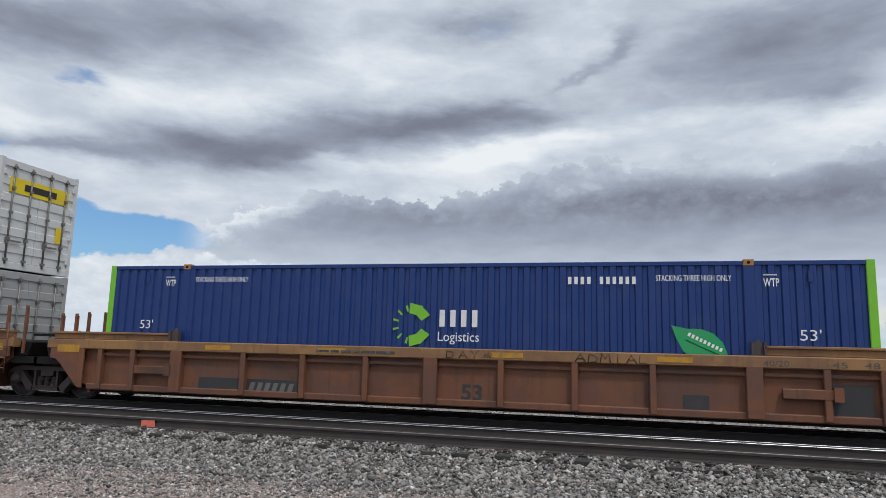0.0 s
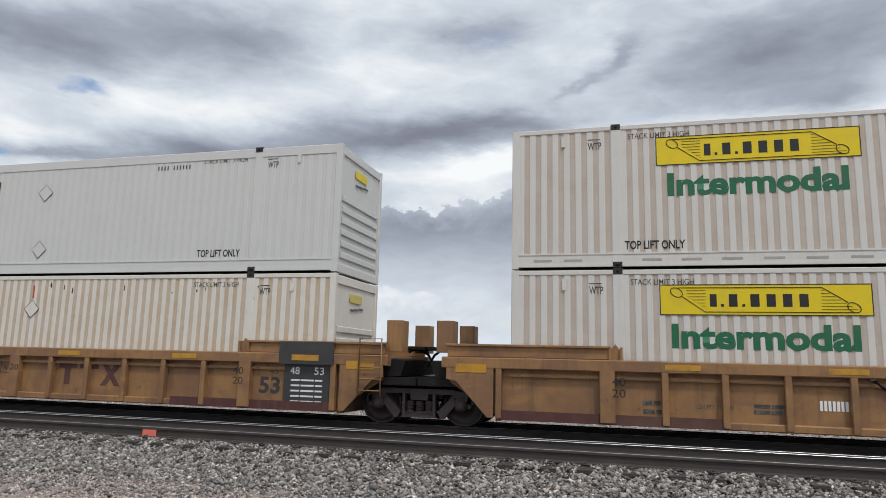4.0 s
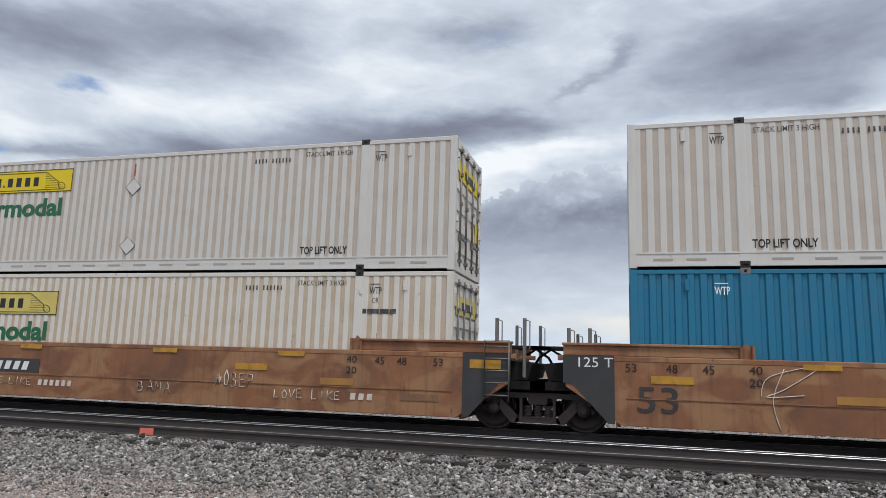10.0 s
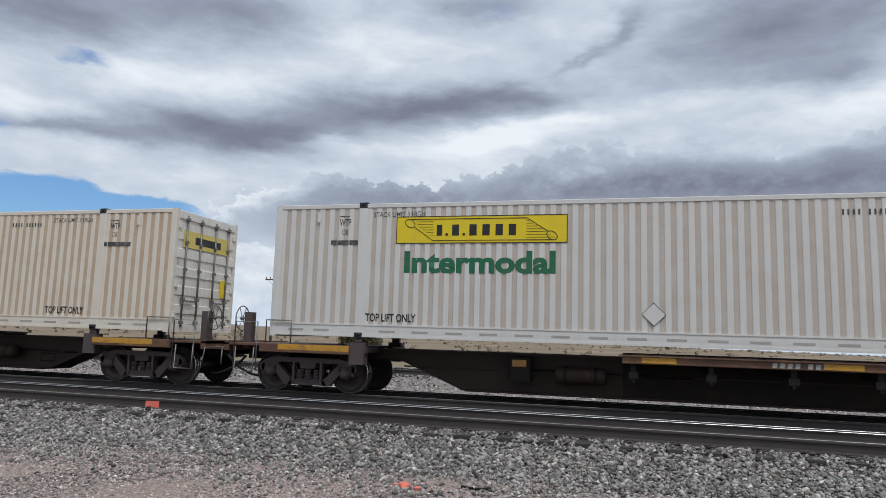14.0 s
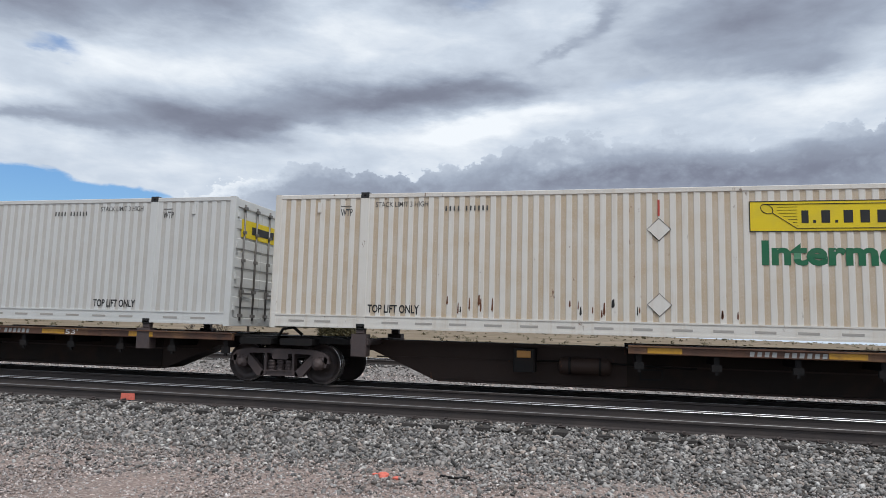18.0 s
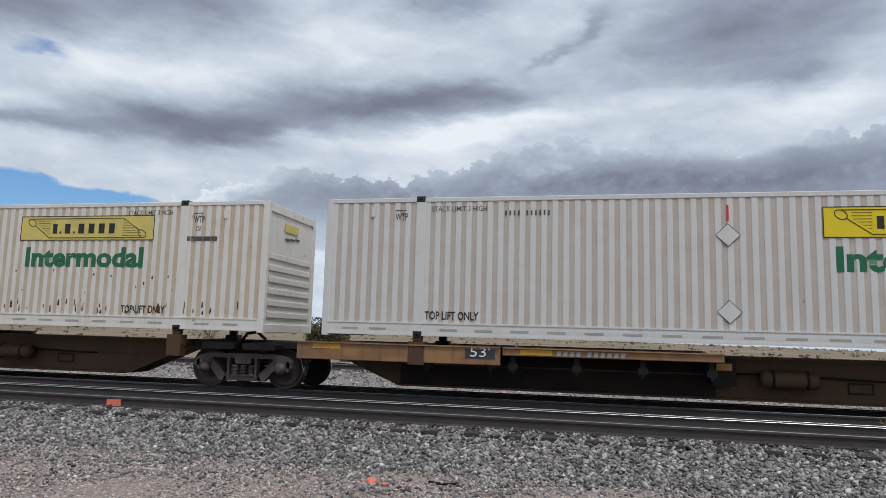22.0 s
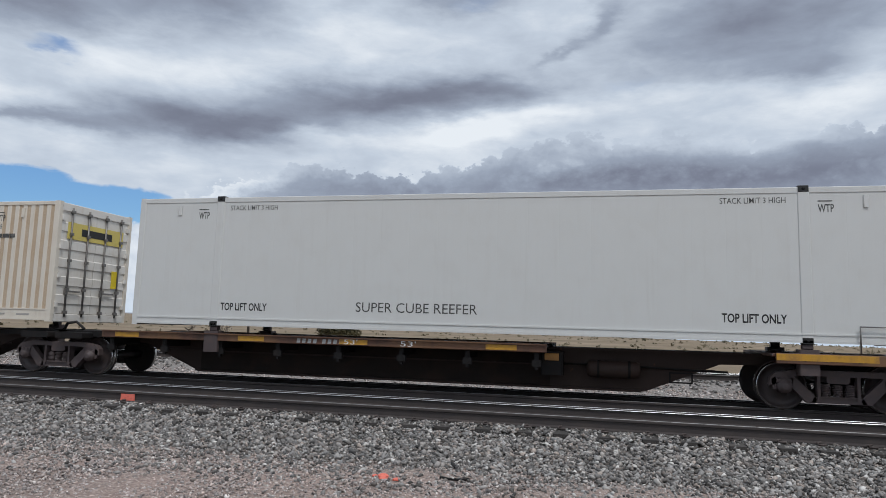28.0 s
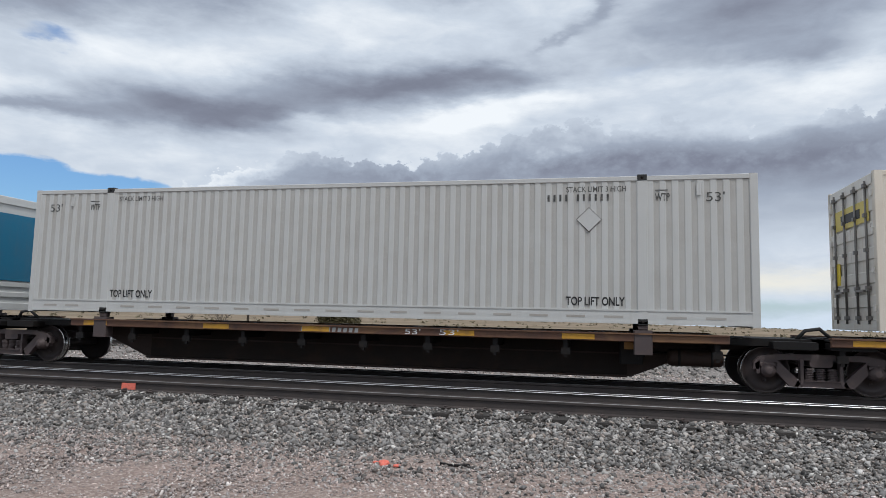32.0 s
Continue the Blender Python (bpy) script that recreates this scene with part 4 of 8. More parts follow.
def code_bars(owner, x, z, high, material, y=FRONT + 0.0105):
    """A container code as small bars, four and six."""
    fill = 0.36 if material is INK else 0.55
    glyphs(owner, x, z, 4, high * 2.9, high * 0.85, material, y, fill=fill)
    glyphs(owner, x + high * 3.6, z, 6, high * 4.3, high * 0.85, material, y, fill=fill)


def scroll_sign(owner, x, z, wide, high, ground, ink, framed=False, faded=False):
    """The maker's sign: a panel with a scroll and a row of plain blocks in place of a name."""
    y = FRONT + 0.0105
    if ground:
        sign = part("sign_panel", plate(rect(0, wide, 0, high)), ground, owner, "yellow sign panel", at=(x, y, z))
    else:
        sign = part("sign_panel", plate(rect(0, wide, 0, high), 0.002), PALE, owner, "white sign panel", at=(x, y, z))
    e = 0.045 if framed else 0.016
    y2 = -0.0045
    part("sign_border", frame_of(0, wide, 0, high, e), ink, sign, at=(0, y2, 0))
    # plain blocks in place of a name: two with dots, then four
    a0, h0 = (0.24, 0.765) if not framed else (0.245, 0.74), (0.40 if not framed else 0.36) * high
    zb = 0.28 * high if not framed else 0.34 * high
    cell = (a0[1] - a0[0]) * wide / 6.55
    at = a0[0] * wide
    for k in range(6):
        lw = cell * (0.62, 0.76, 0.8, 0.8, 0.8, 0.78)[k]
        part("sign_block", kept(("sign_block", round(lw, 3), round(h0, 3)), lambda: plate(rect(0, lw * 0.66, 0, h0))), ink, sign, at=(at + lw * 0.17, y2, zb))
        at += lw + cell * 0.15
        if k < 2:
            part("sign_dot", kept(("sign_dot", round(cell, 3)), lambda: plate(rect(0, cell * 0.17, 0, cell * 0.17))), ink, sign, at=(at, y2, zb))
            at += cell * 0.36
    # the scroll: two rolled ends, its edges and ruled shading
    inset = 0.2 if framed else 0.0

    def spot(px, pz):
        return px * wide, -0.003, (inset + (1 - 2 * inset) * pz) * high

    for sx, sz in ((0.085, 0.74), (0.915, 0.26)):
        s = Shape().path([spot(sx + 0.03 * math.cos(a), sz + 0.15 * math.sin(a) - 0.05 * math.cos(a)) for a in np.linspace(0, 2 * math.pi, 13)], 0.008, 4)
        part("sign_scroll", s, ink, sign, at=(0, y2, 0))
    edge = Shape().path([spot(0.08, 0.89), spot(0.775, 0.89), spot(0.89, 0.42)], 0.008, 4)
    part("sign_scroll", edge, ink, sign, at=(0, y2, 0))
    edge = Shape().path([spot(0.11, 0.62), spot(0.225, 0.11), spot(0.915, 0.11)], 0.008, 4)
    part("sign_scroll", edge, ink, sign, at=(0, y2, 0))
    s = Shape()
    for k in range(7):
        pz = 0.80 - 0.10 * k
        xa = 0.12 + max(0.0, 0.62 - pz) * 0.23
        xb = 0.775 + (0.89 - pz) * 0.245
        s.bar(spot(xa + 0.015, pz), spot(0.228, pz), 0.004, 4).bar(spot(0.772, pz), spot(xb - 0.012, pz), 0.004, 4)
    tagged(part("sign_ruling", s, ink, sign, at=(0, y2, 0)), kind="stuff")
    return sign


def diamond(owner, x, z, r, material, border):
    d = part("placard_holder", kept(("placard_holder", r), lambda: plate([(0, -r), (r, 0), (0, r), (-r, 0)], 0.008)), material, owner, at=(x, FRONT + 0.0105, z))
    part("placard_border", kept(("placard_border", r), lambda: Shape().path([(0, 0, -r), (r, 0, 0), (0, 0, r), (-r, 0, 0), (0, 0, -r)], 0.0065, 4)), border, d, at=(0, -0.009, 0))
    return d


def door_end(box, side, paint, trim, sign, rods=STEEL):
    """Two leaf doors with four lock rods at one end. side: +1 for the end at the far x."""
    x = LONG - 0.06 if side > 0 else 0.06
    s = side

    def leaf():
        edge = [(-0.03, 0.2), (0.03, 0.2)]
        for z in (0.42, 0.86, 1.3, 1.74, 2.18):
            edge += [(0.03, z), (0.052, z + 0.02), (0.052, z + 0.22), (0.03, z + 0.24)]
        return Shape().prism(edge + [(0.03, 2.68), (-0.03, 2.68)], -0.585, 0.585)

    def rod():
        sh = Shape().bar((0, 0, 0.12), (0, 0, 2.78), 0.024, 8)
        for z in (0.2, 0.75, 1.45, 2.1, 2.65):
            sh.box(-0.035, 0.045, -0.045, 0.045, z, z + 0.07)
        return sh

    for k in (-1, 1):
        d = part("door", kept(("door",), leaf), paint, box, "container door leaf", at=(x, k * 0.59, 0), turn=(0, 0, 0 if s > 0 else 180))
        for q in (-0.28, 0.28):
            part("lock_rod", kept(("lock_rod",), rod), rods, d, at=(0.07, q, 0))
        part("door_handle", kept(("door_handle",), lambda: Shape().box(0.06, 0.11, -0.3, 0.12, 0, 0.04).box(0.05, 0.1, -0.34, -0.26, -0.06, 0.1)), rods, d, at=(0, 0, 0.72))
        for z in (0.35, 1.05, 1.75, 2.45):
            part("hinge", kept(("hinge",), lambda: Shape().box(0.0, 0.07, -0.05, 0.05, 0, 0.12, 0.01)), paint, d, at=(0.02, 0.56 * k * s, z))
    part("door_header", kept(("door_header",), lambda: Shape().box(-0.06, 0.06, -1.2, 1.2, 2.68, 2.88, 0.012)), paint, box, at=(x, 0, 0))
    part("door_sill", kept(("door_sill",), lambda: Shape().box(-0.06, 0.06, -1.2, 1.2, 0.0, 0.19, 0.012)), paint, box, at=(x, 0, 0))
    if sign:
        sg = part("door_sign", kept(("door_sign",), lambda: Shape().box(0, 0.006, -0.98, 0.98, 2.02, 2.43)), sign, box, "yellow sign on the doors", at=(x + s * 0.054, 0, 0), turn=(0, 0, 0 if s > 0 else 180))
        sh = Shape()
        sh.box(0.006, 0.01, -0.52, 0.55, 2.13, 2.31)
        part("sign_block", sh, BLACK, sg)
        part("warning_label", kept(("warning_label",), lambda: Shape().box(0, 0.006, -0.1, 0.1, 0.9, 1.35)), YELLOW, box, at=(x + s * 0.056, 0.75, 0), turn=(0, 0, 0 if s > 0 else 180))


def plain_end(box, side, paint, sign=None):
    """A closed end wall with lying ribs."""
    x = LONG - 0.075 if side > 0 else 0.075

    def wall():
        sh = Shape().box(-0.025, 0.025, -1.2, 1.2, 0.18, 2.72)
        return sh

    wl = part("end_wall", kept(("end_wall",), wall), paint, box, at=(x, 0, 0), turn=(0, 0, 0 if side > 0 else 180))
    for k in range(6):
        part("end_rib", kept(("end_rib",), lambda: Shape().box(0.025, 0.06, -1.1, 1.1, 0, 0.15, 0.02)), paint, wl, at=(0, 0, 0.32 + k * 0.26))
    part("end_header", kept(("door_header",), None), paint, box, at=(x, 0, 0)) if ("door_header",) in MESHES else part("end_header", kept(("door_header",), lambda: Shape().box(-0.06, 0.06, -1.2, 1.2, 2.68, 2.88, 0.012)), paint, box, at=(x, 0, 0))
    part("end_sill", kept(("door_sill",), lambda: Shape().box(-0.06, 0.06, -1.2, 1.2, 0.0, 0.19, 0.012)), paint, box, at=(x, 0, 0))
    for k in (-0.25, 0.0, 0.28):
        part("end_label", kept(("end_label",), lambda: Shape().box(0, 0.005, -0.12, 0.12, 0, 0.05)), INK, box, at=(x + side * 0.044, k, 2.16 + 0.1 * k), turn=(0, 0, 0 if side > 0 else 180))
    if sign:
        part("end_sign", kept(("end_sign",), lambda: Shape().box(0, 0.005, -0.36, 0.36, 2.33, 2.52)), sign, box, at=(x + side * 0.046, -0.05, 0), turn=(0, 0, 0 if side > 0 else 180))


def container(u, z, label, paint, shape="rib", ends=("front", "door"), posts=None, frames=None, casting=BLACK, sign=YELLOW, group="containers of the train"):
    """A 53 foot container, its left end at u when the clip begins."""
    box = thing("container", label, "container", (u, Y_TRAIN, z), group)
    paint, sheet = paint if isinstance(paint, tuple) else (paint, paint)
    frames = frames or paint
    posts = posts or frames
    depth, pitch, rail, top = {"rib": (0.012, 0.2185, 0.30, 0.10), "smooth": (0.0055, 0.2185, 0.30, 0.22), "cell": (0.036, 0.242, 0.13, 0.09), "reefer": (0.004, 0.62, 0.20, 0.12)}[shape]
    flat = {"rib": 0.42, "smooth": 0.42, "cell": 0.48, "reefer": 0.965}[shape]
    for side, turn in ((FRONT + 0.012, 0), (HALF - 0.012, 180)):
        for k, (a, b) in enumerate(((0.14, LIFT - 0.1), (LIFT + 0.1, LONG - LIFT - 0.1), (LONG - LIFT + 0.1, LONG - 0.14))):
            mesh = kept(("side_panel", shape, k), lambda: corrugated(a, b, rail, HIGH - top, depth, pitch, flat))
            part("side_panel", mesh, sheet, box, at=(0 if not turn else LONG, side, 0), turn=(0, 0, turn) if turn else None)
        sgn = -1 if turn == 0 else 1
        y0, y1 = sorted((sgn * HALF, sgn * (HALF - 0.07)))

        def low_rail():
            sh = Shape().box(0.14, LONG - 0.14, y0, y1, 0.03, rail, 0.008)
            edge = sgn * HALF
            a_, b_ = sorted((edge, edge + sgn * 0.012))
            sh.box(0.14, LONG - 0.14, a_, b_, 0.03, 0.075).box(0.14, LONG - 0.14, a_, b_, rail - 0.03, rail)
            return sh

        # the rail's recessed slots, drawn as grey plates that stand proud
        def dashes():
            sh = Shape()
            for x in (0.45, 1.05, *[2.55 + k * 0.72 for k in range(16)], 14.5, 15.2):
                sh.box(x, x + 0.36, *sorted((sgn * HALF, sgn * (HALF + 0.005))), 0.135, 0.18)
            return sh

        part("bottom_rail", kept(("bottom_rail", shape, sgn), low_rail), frames, box)
        if shape == "rib" and sgn < 0:
            tagged(part("rail_stencil", kept(("rail_stencil",), dashes), DASH, box, "recessed slots drawn as grey plates"), kind="stuff")
        part("top_rail", kept(("top_rail", shape, sgn), lambda: Shape().box(0.14, LONG - 0.14, y0, y1, HIGH - top, HIGH - 0.005, 0.01)), frames, box)
        for x in (0.0, LONG - 0.15):
            part("corner_post", kept(("corner_post", sgn), lambda: Shape().box(0, 0.15, *sorted((sgn * (HALF + 0.004), sgn * (HALF - 0.13))), 0, HIGH, 0.012)), frames, box, at=(x, 0, 0))
        for x in (LIFT, LONG - LIFT):
            part("lift_post", kept(("lift_post", sgn), lambda: Shape().box(-0.1, 0.1, *sorted((sgn * (HALF + 0.005), sgn * (HALF - 0.1))), 0.1, HIGH - 0.06, 0.012)), posts, box, at=(x, 0, 0))
            for zz in (0, HIGH - 0.1):
                c = part("corner_casting", kept(("corner_casting", sgn), lambda: Shape().box(-0.09, 0.09, *sorted((sgn * (HALF + 0.012), sgn * (HALF - 0.16))), 0, 0.125, 0.01)), casting, box, at=(x, 0, zz))
                part("casting_hole", kept(("casting_hole",), lambda: Shape().turned([(0.03, 0), (0.03, 0.006)], (0, 0, 0), "y", 10)), DARK, c, at=(0, sgn * (HALF + 0.012) - (0.003), 0.065))
    part("roof", kept(("roof",), lambda: Shape().box(0.1, LONG - 0.1, -HALF + 0.07, HALF - 0.07, HIGH - 0.05, HIGH - 0.02)), frames, box)
    part("floor", kept(("floor",), lambda: Shape().box(0.1, LONG - 0.1, -HALF + 0.07, HALF - 0.07, 0.08, 0.16)), DARK, box)
    # the ends take more road dirt than the sides
    paint = WHITE["rusty"][0] if paint in (WHITE["warm"][0], WHITE["cream"][0]) else paint
    for side, kind in zip((-1, 1), ends):
        if kind == "door":
            door_end(box, side, paint, frames, sign)
        else:
            plain_end(box, side, paint, sign)
    for x in (1.05, LONG - 1.05):
        part("vent", kept(("vent",), lambda: Shape().box(-0.045, 0.045, FRONT - 0.012, FRONT + 0.01, 2.5, 2.72, 0.012)), frames, box, at=(x, 0, 0))
    return box


def wtp(box, ink, left=True, right=True, z=2.42, extra=None):
    for x in ([LIFT - 0.55] if left else []) + ([LONG - LIFT + 0.24] if right else []):
        words(box, "WTP", x, z, 0.27, 0.15, ink, bold=0.018)
        part("arrow_bar", kept(("arrow_bar",), lambda: plate(rect(0, 0.24, 0, 0.018))), ink, box, at=(x, FRONT + 0.0105, z + 0.2))
        if extra:
            words(box, "OR", x + 0.07, z - 0.2, 0.14, 0.12, ink)
            bars(box, x - 0.18, z - 0.42, [0.13, 0.26, 0.2, 0.14], 0.1, ink, 0.02)


def lift_text(box, ink, text="STACK LIMIT 3 HIGH", low=True, high=True, wide=1.15):
    for x in (LIFT + 0.24, LONG - LIFT - 0.3 - wide):
        if high:
            words(box, text, x, 2.60 if ink is INK else 2.52, wide, 0.11, ink, bold=0.004)
        if low:
            words(box, "TOP LIFT ONLY", x - 0.1 if x < 8 else LONG - LIFT - 1.45, 0.37, 1.12, 0.165, BLACK if ink is INK else ink, bold=0.022)


def hauler_box(u, z, label, paint, ends, sign_x, style="yellow", shape="rib", marks=1, extra=False, green=None, code_x=None, diamonds=(), low=True, sign_z=2.02, group="containers of the train"):
    """A white container with a scroll sign over the word Intermodal."""
    box = container(u, z, label, WHITE[paint], shape, ends, sign=YELLOW if paint in ("clean", "grey", "warm", "plain", "dull") else YELLOW_OLD, group=group)
    wtp(box, INK, extra=extra)
    lift_text(box, INK, low=low)
    green = green or GREEN
    if style == "framed":
        scroll_sign(box, sign_x, 1.45, 3.76, 0.98, GOLDEN, BLACK, True)
        words(box, "Intermodal", sign_x + 0.54, 0.93, 2.70, 0.32, green, "company_lettering", 0.012)
    elif style:
        scroll_sign(box, sign_x, sign_z, 3.6, 0.58, {"yellow": YELLOW, "old": YELLOW_OLD}.get(style), BLACK)
        words(box, "Intermodal", sign_x + 0.2, sign_z - 0.6, 3.17, 0.44, green, "company_lettering", 0.038)
    if code_x:
        code_bars(box, code_x, 2.50, 0.12, INK)
    for x, zz in diamonds:
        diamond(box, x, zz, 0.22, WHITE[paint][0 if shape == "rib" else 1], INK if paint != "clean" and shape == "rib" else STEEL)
        if zz > 1.5 and shape == "rib":
            part("red_mark", kept(("red_mark",), lambda: plate(rect(-0.02, 0.02, 0, 0.32))), RED, box, at=(x, FRONT + 0.0105, zz + 0.26))
    return box


CHALK = {
    "A": (((0, 0), (0.5, 1), (1, 0)), ((0.2, 0.4), (0.8, 0.42))), "B": (((0, 0), (0.04, 1), (0.7, 0.92), (0.72, 0.62), (0.05, 0.52), (0.9, 0.42), (0.85, 0.08), (0, 0)),),
    "C": (((0.95, 0.85), (0.45, 1), (0, 0.5), (0.4, 0), (1, 0.15)),), "D": (((0, 0), (0.05, 1), (0.75, 0.85), (0.95, 0.45), (0.7, 0.08), (0, 0)),),
    "E": (((0.9, 1), (0, 0.95), (0.05, 0), (0.95, 0.03)), ((0.02, 0.5), (0.7, 0.52))), "F": (((0.95, 1), (0, 0.95), (0.05, 0)), ((0.02, 0.5), (0.7, 0.52))),
    "G": (((0.95, 0.85), (0.45, 1), (0, 0.5), (0.4, 0), (0.95, 0.2), (0.95, 0.5), (0.55, 0.5)),), "H": (((0, 0), (0.05, 1)), ((0.9, 1), (0.95, 0)), ((0.02, 0.5), (0.92, 0.55))),
    "I": (((0.5, 0), (0.5, 1)),), "K": (((0, 0), (0.05, 1)), ((0.9, 1), (0.05, 0.45), (0.95, 0))), "L": (((0.05, 1), (0, 0.02), (0.9, 0.06)),),
    "M": (((0, 0), (0.1, 1), (0.5, 0.4), (0.9, 1), (1, 0)),), "N": (((0, 0), (0.05, 1), (0.9, 0), (0.95, 1)),), "O": (((0.5, 1), (0.05, 0.6), (0.2, 0.05), (0.75, 0.02), (0.95, 0.55), (0.5, 1)),),
    "P": (((0, 0), (0.05, 1), (0.85, 0.9), (0.85, 0.55), (0.05, 0.48)),), "R": (((0, 0), (0.05, 1), (0.85, 0.9), (0.8, 0.55), (0.05, 0.5), (0.95, 0)),),
    "S": (((0.9, 0.9), (0.4, 1), (0.08, 0.72), (0.85, 0.35), (0.6, 0.02), (0, 0.12)),), "T": (((0, 0.95), (1, 1)), ((0.5, 0.98), (0.48, 0))), "U": (((0, 1), (0.05, 0.2), (0.5, 0), (0.9, 0.25), (0.95, 1)),),
    "V": (((0, 1), (0.45, 0), (0.95, 1)),), "Y": (((0, 1), (0.5, 0.5), (1, 1)), ((0.5, 0.5), (0.45, 0))), "1": (((0.3, 0.8), (0.5, 1), (0.5, 0)),),
    "2": (((0.0, 0.8), (0.4, 1), (0.9, 0.75), (0.5, 0.35), (0.1, 0.1), (0.6, 0.2), (1.0, 0.05)),), "-": (((0.1, 0.5), (0.9, 0.55)),), "~": (((0, 0.1), (0.25, 0.8), (0.4, 0.2), (0.6, 0.9), (0.75, 0.15), (1, 0.7)),),
}


def chalk(owner, text, x, z, wide, high, y, seed=1, r=0.010, material=CHALKED, label="white chalk writing"):
    """Hand written strokes on a car side, uneven in size and line."""
    rng = np.random.default_rng(seed)
    s = Shape()
    cell = wide / max(1, len(text))
    for k, ch in enumerate(text):
        kx, kz, dz = rng.uniform(0.6, 0.8), rng.uniform(0.8, 1.05), rng.uniform(-0.06, 0.06)
        for stroke in CHALK.get(ch, ()):
            s.path([(x + cell * (k + px * kx) + rng.uniform(-0.03, 0.03) * cell, y, z + high * (pz * kz + dz)) for px, pz in stroke], r * rng.uniform(0.75, 1.15), 4)
    part("graffiti", s, material, owner, label)


def chalk_line(owner, points, y, r=0.009, label="long white chalk curve"):
    """One smooth chalk stroke through a few points."""
    pts = []
    p = [points[0], *points, points[-1]]
    for i in range(1, len(p) - 2):
        for q in range(6):
            t = q / 6
            f = [0.5 * (2 * p[i][j] + (p[i + 1][j] - p[i - 1][j]) * t + (2 * p[i - 1][j] - 5 * p[i][j] + 4 * p[i + 1][j] - p[i + 2][j]) * t * t + (3 * p[i][j] - p[i - 1][j] - 3 * p[i + 1][j] + p[i + 2][j]) * t ** 3) for j in (0, 1)]
            pts.append((f[0], y, f[1]))
    pts.append((points[-1][0], y, points[-1][1]))
    part("graffiti", Shape().path(pts, r, 4), CHALKED, owner, label)


def slack_chain(owner, xa, xb, z0, zm, y):
    """A chain that hangs from two points, with a hook block at its middle."""
    s = Shape()
    n = 11
    pts = [(xa + (xb - xa) * q / n, y, z0 - (z0 - zm) * (1 - abs(2 * q / n - 1)) ** 0.8) for q in range(n + 1)]
    s.path(pts, 0.022, 6)
    ch = part("chain", s, DARK, owner, "slack black chain on the side")
    xm = (xa + xb) / 2
    part("chain_block", Shape().box(xm - 0.12, xm + 0.12, y - 0.04, y + 0.02, zm - 0.03, zm + 0.05, 0.012), STEEL, ch)
    for x in (xa, xb):
        part("chain_lug", Shape().box(x - 0.04, x + 0.04, y - 0.03, y + 0.05, z0 - 0.03, z0 + 0.05, 0.01), STEEL, ch)


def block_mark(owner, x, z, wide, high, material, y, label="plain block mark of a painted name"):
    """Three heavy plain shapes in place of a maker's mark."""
    w_ = wide / 3.2
    for k in range(3):
        a = x + k * w_ * 1.1
        if k < 2:
            sh = plate(rect(a, a + w_ * 0.95, z + high * 0.72, z + high), 0.004)
            part("mark_bar", sh, material, owner, label, at=(0, y, 0))
            part("mark_stem", plate(rect(a + w_ * 0.34, a + w_ * 0.62, z, z + high * 0.72), 0.004), material, owner, at=(0, y, 0))
        else:
            part("mark_bar", plate([(a, z), (a + w_ * 0.28, z), (a + w_, z + high), (a + w_ * 0.72, z + high)], 0.004), material, owner, at=(0, y, 0))
            part("mark_bar", plate([(a + w_ * 0.72, z), (a + w_, z), (a + w_ * 0.28, z + high), (a, z + high)], 0.004), material, owner, at=(0, y - 0.0006, 0))

# ---- rail cars ----
WHEEL_R = 0.44


def wheel_shape():
    s = Shape()
    for k in (-1, 1):
        y = k * 0.80
        prof = [(0.08, 0.06), (0.12, 0.05), (0.14, 0.0), (0.30, -0.03), (0.385, -0.005), (0.40, 0.03), (WHEEL_R - 0.012, 0.035), (WHEEL_R, 0.02), (WHEEL_R + 0.004, -0.075), (WHEEL_R + 0.03, -0.085), (WHEEL_R + 0.028, -0.108), (0.39, -0.11), (0.2, -0.09), (0.1, -0.1)]
        s.turned([(r, h * k) for r, h in prof], (0, y, 0), "y", 28)
    s.turned([(0.075, -0.75), (0.085, -0.1), (0.085, 0.1), (0.075, 0.75)], (0, 0, 0), "y", 12)
    for k in (-1, 1):
        for a in range(3):
            s.box(0.2 * math.cos(a * 2.1) - 0.03, 0.2 * math.cos(a * 2.1) + 0.03, k * 0.80 - 0.005, k * 0.80 + 0.012, 0.2 * math.sin(a * 2.1) - 0.02, 0.2 * math.sin(a * 2.1) + 0.02)
    return s


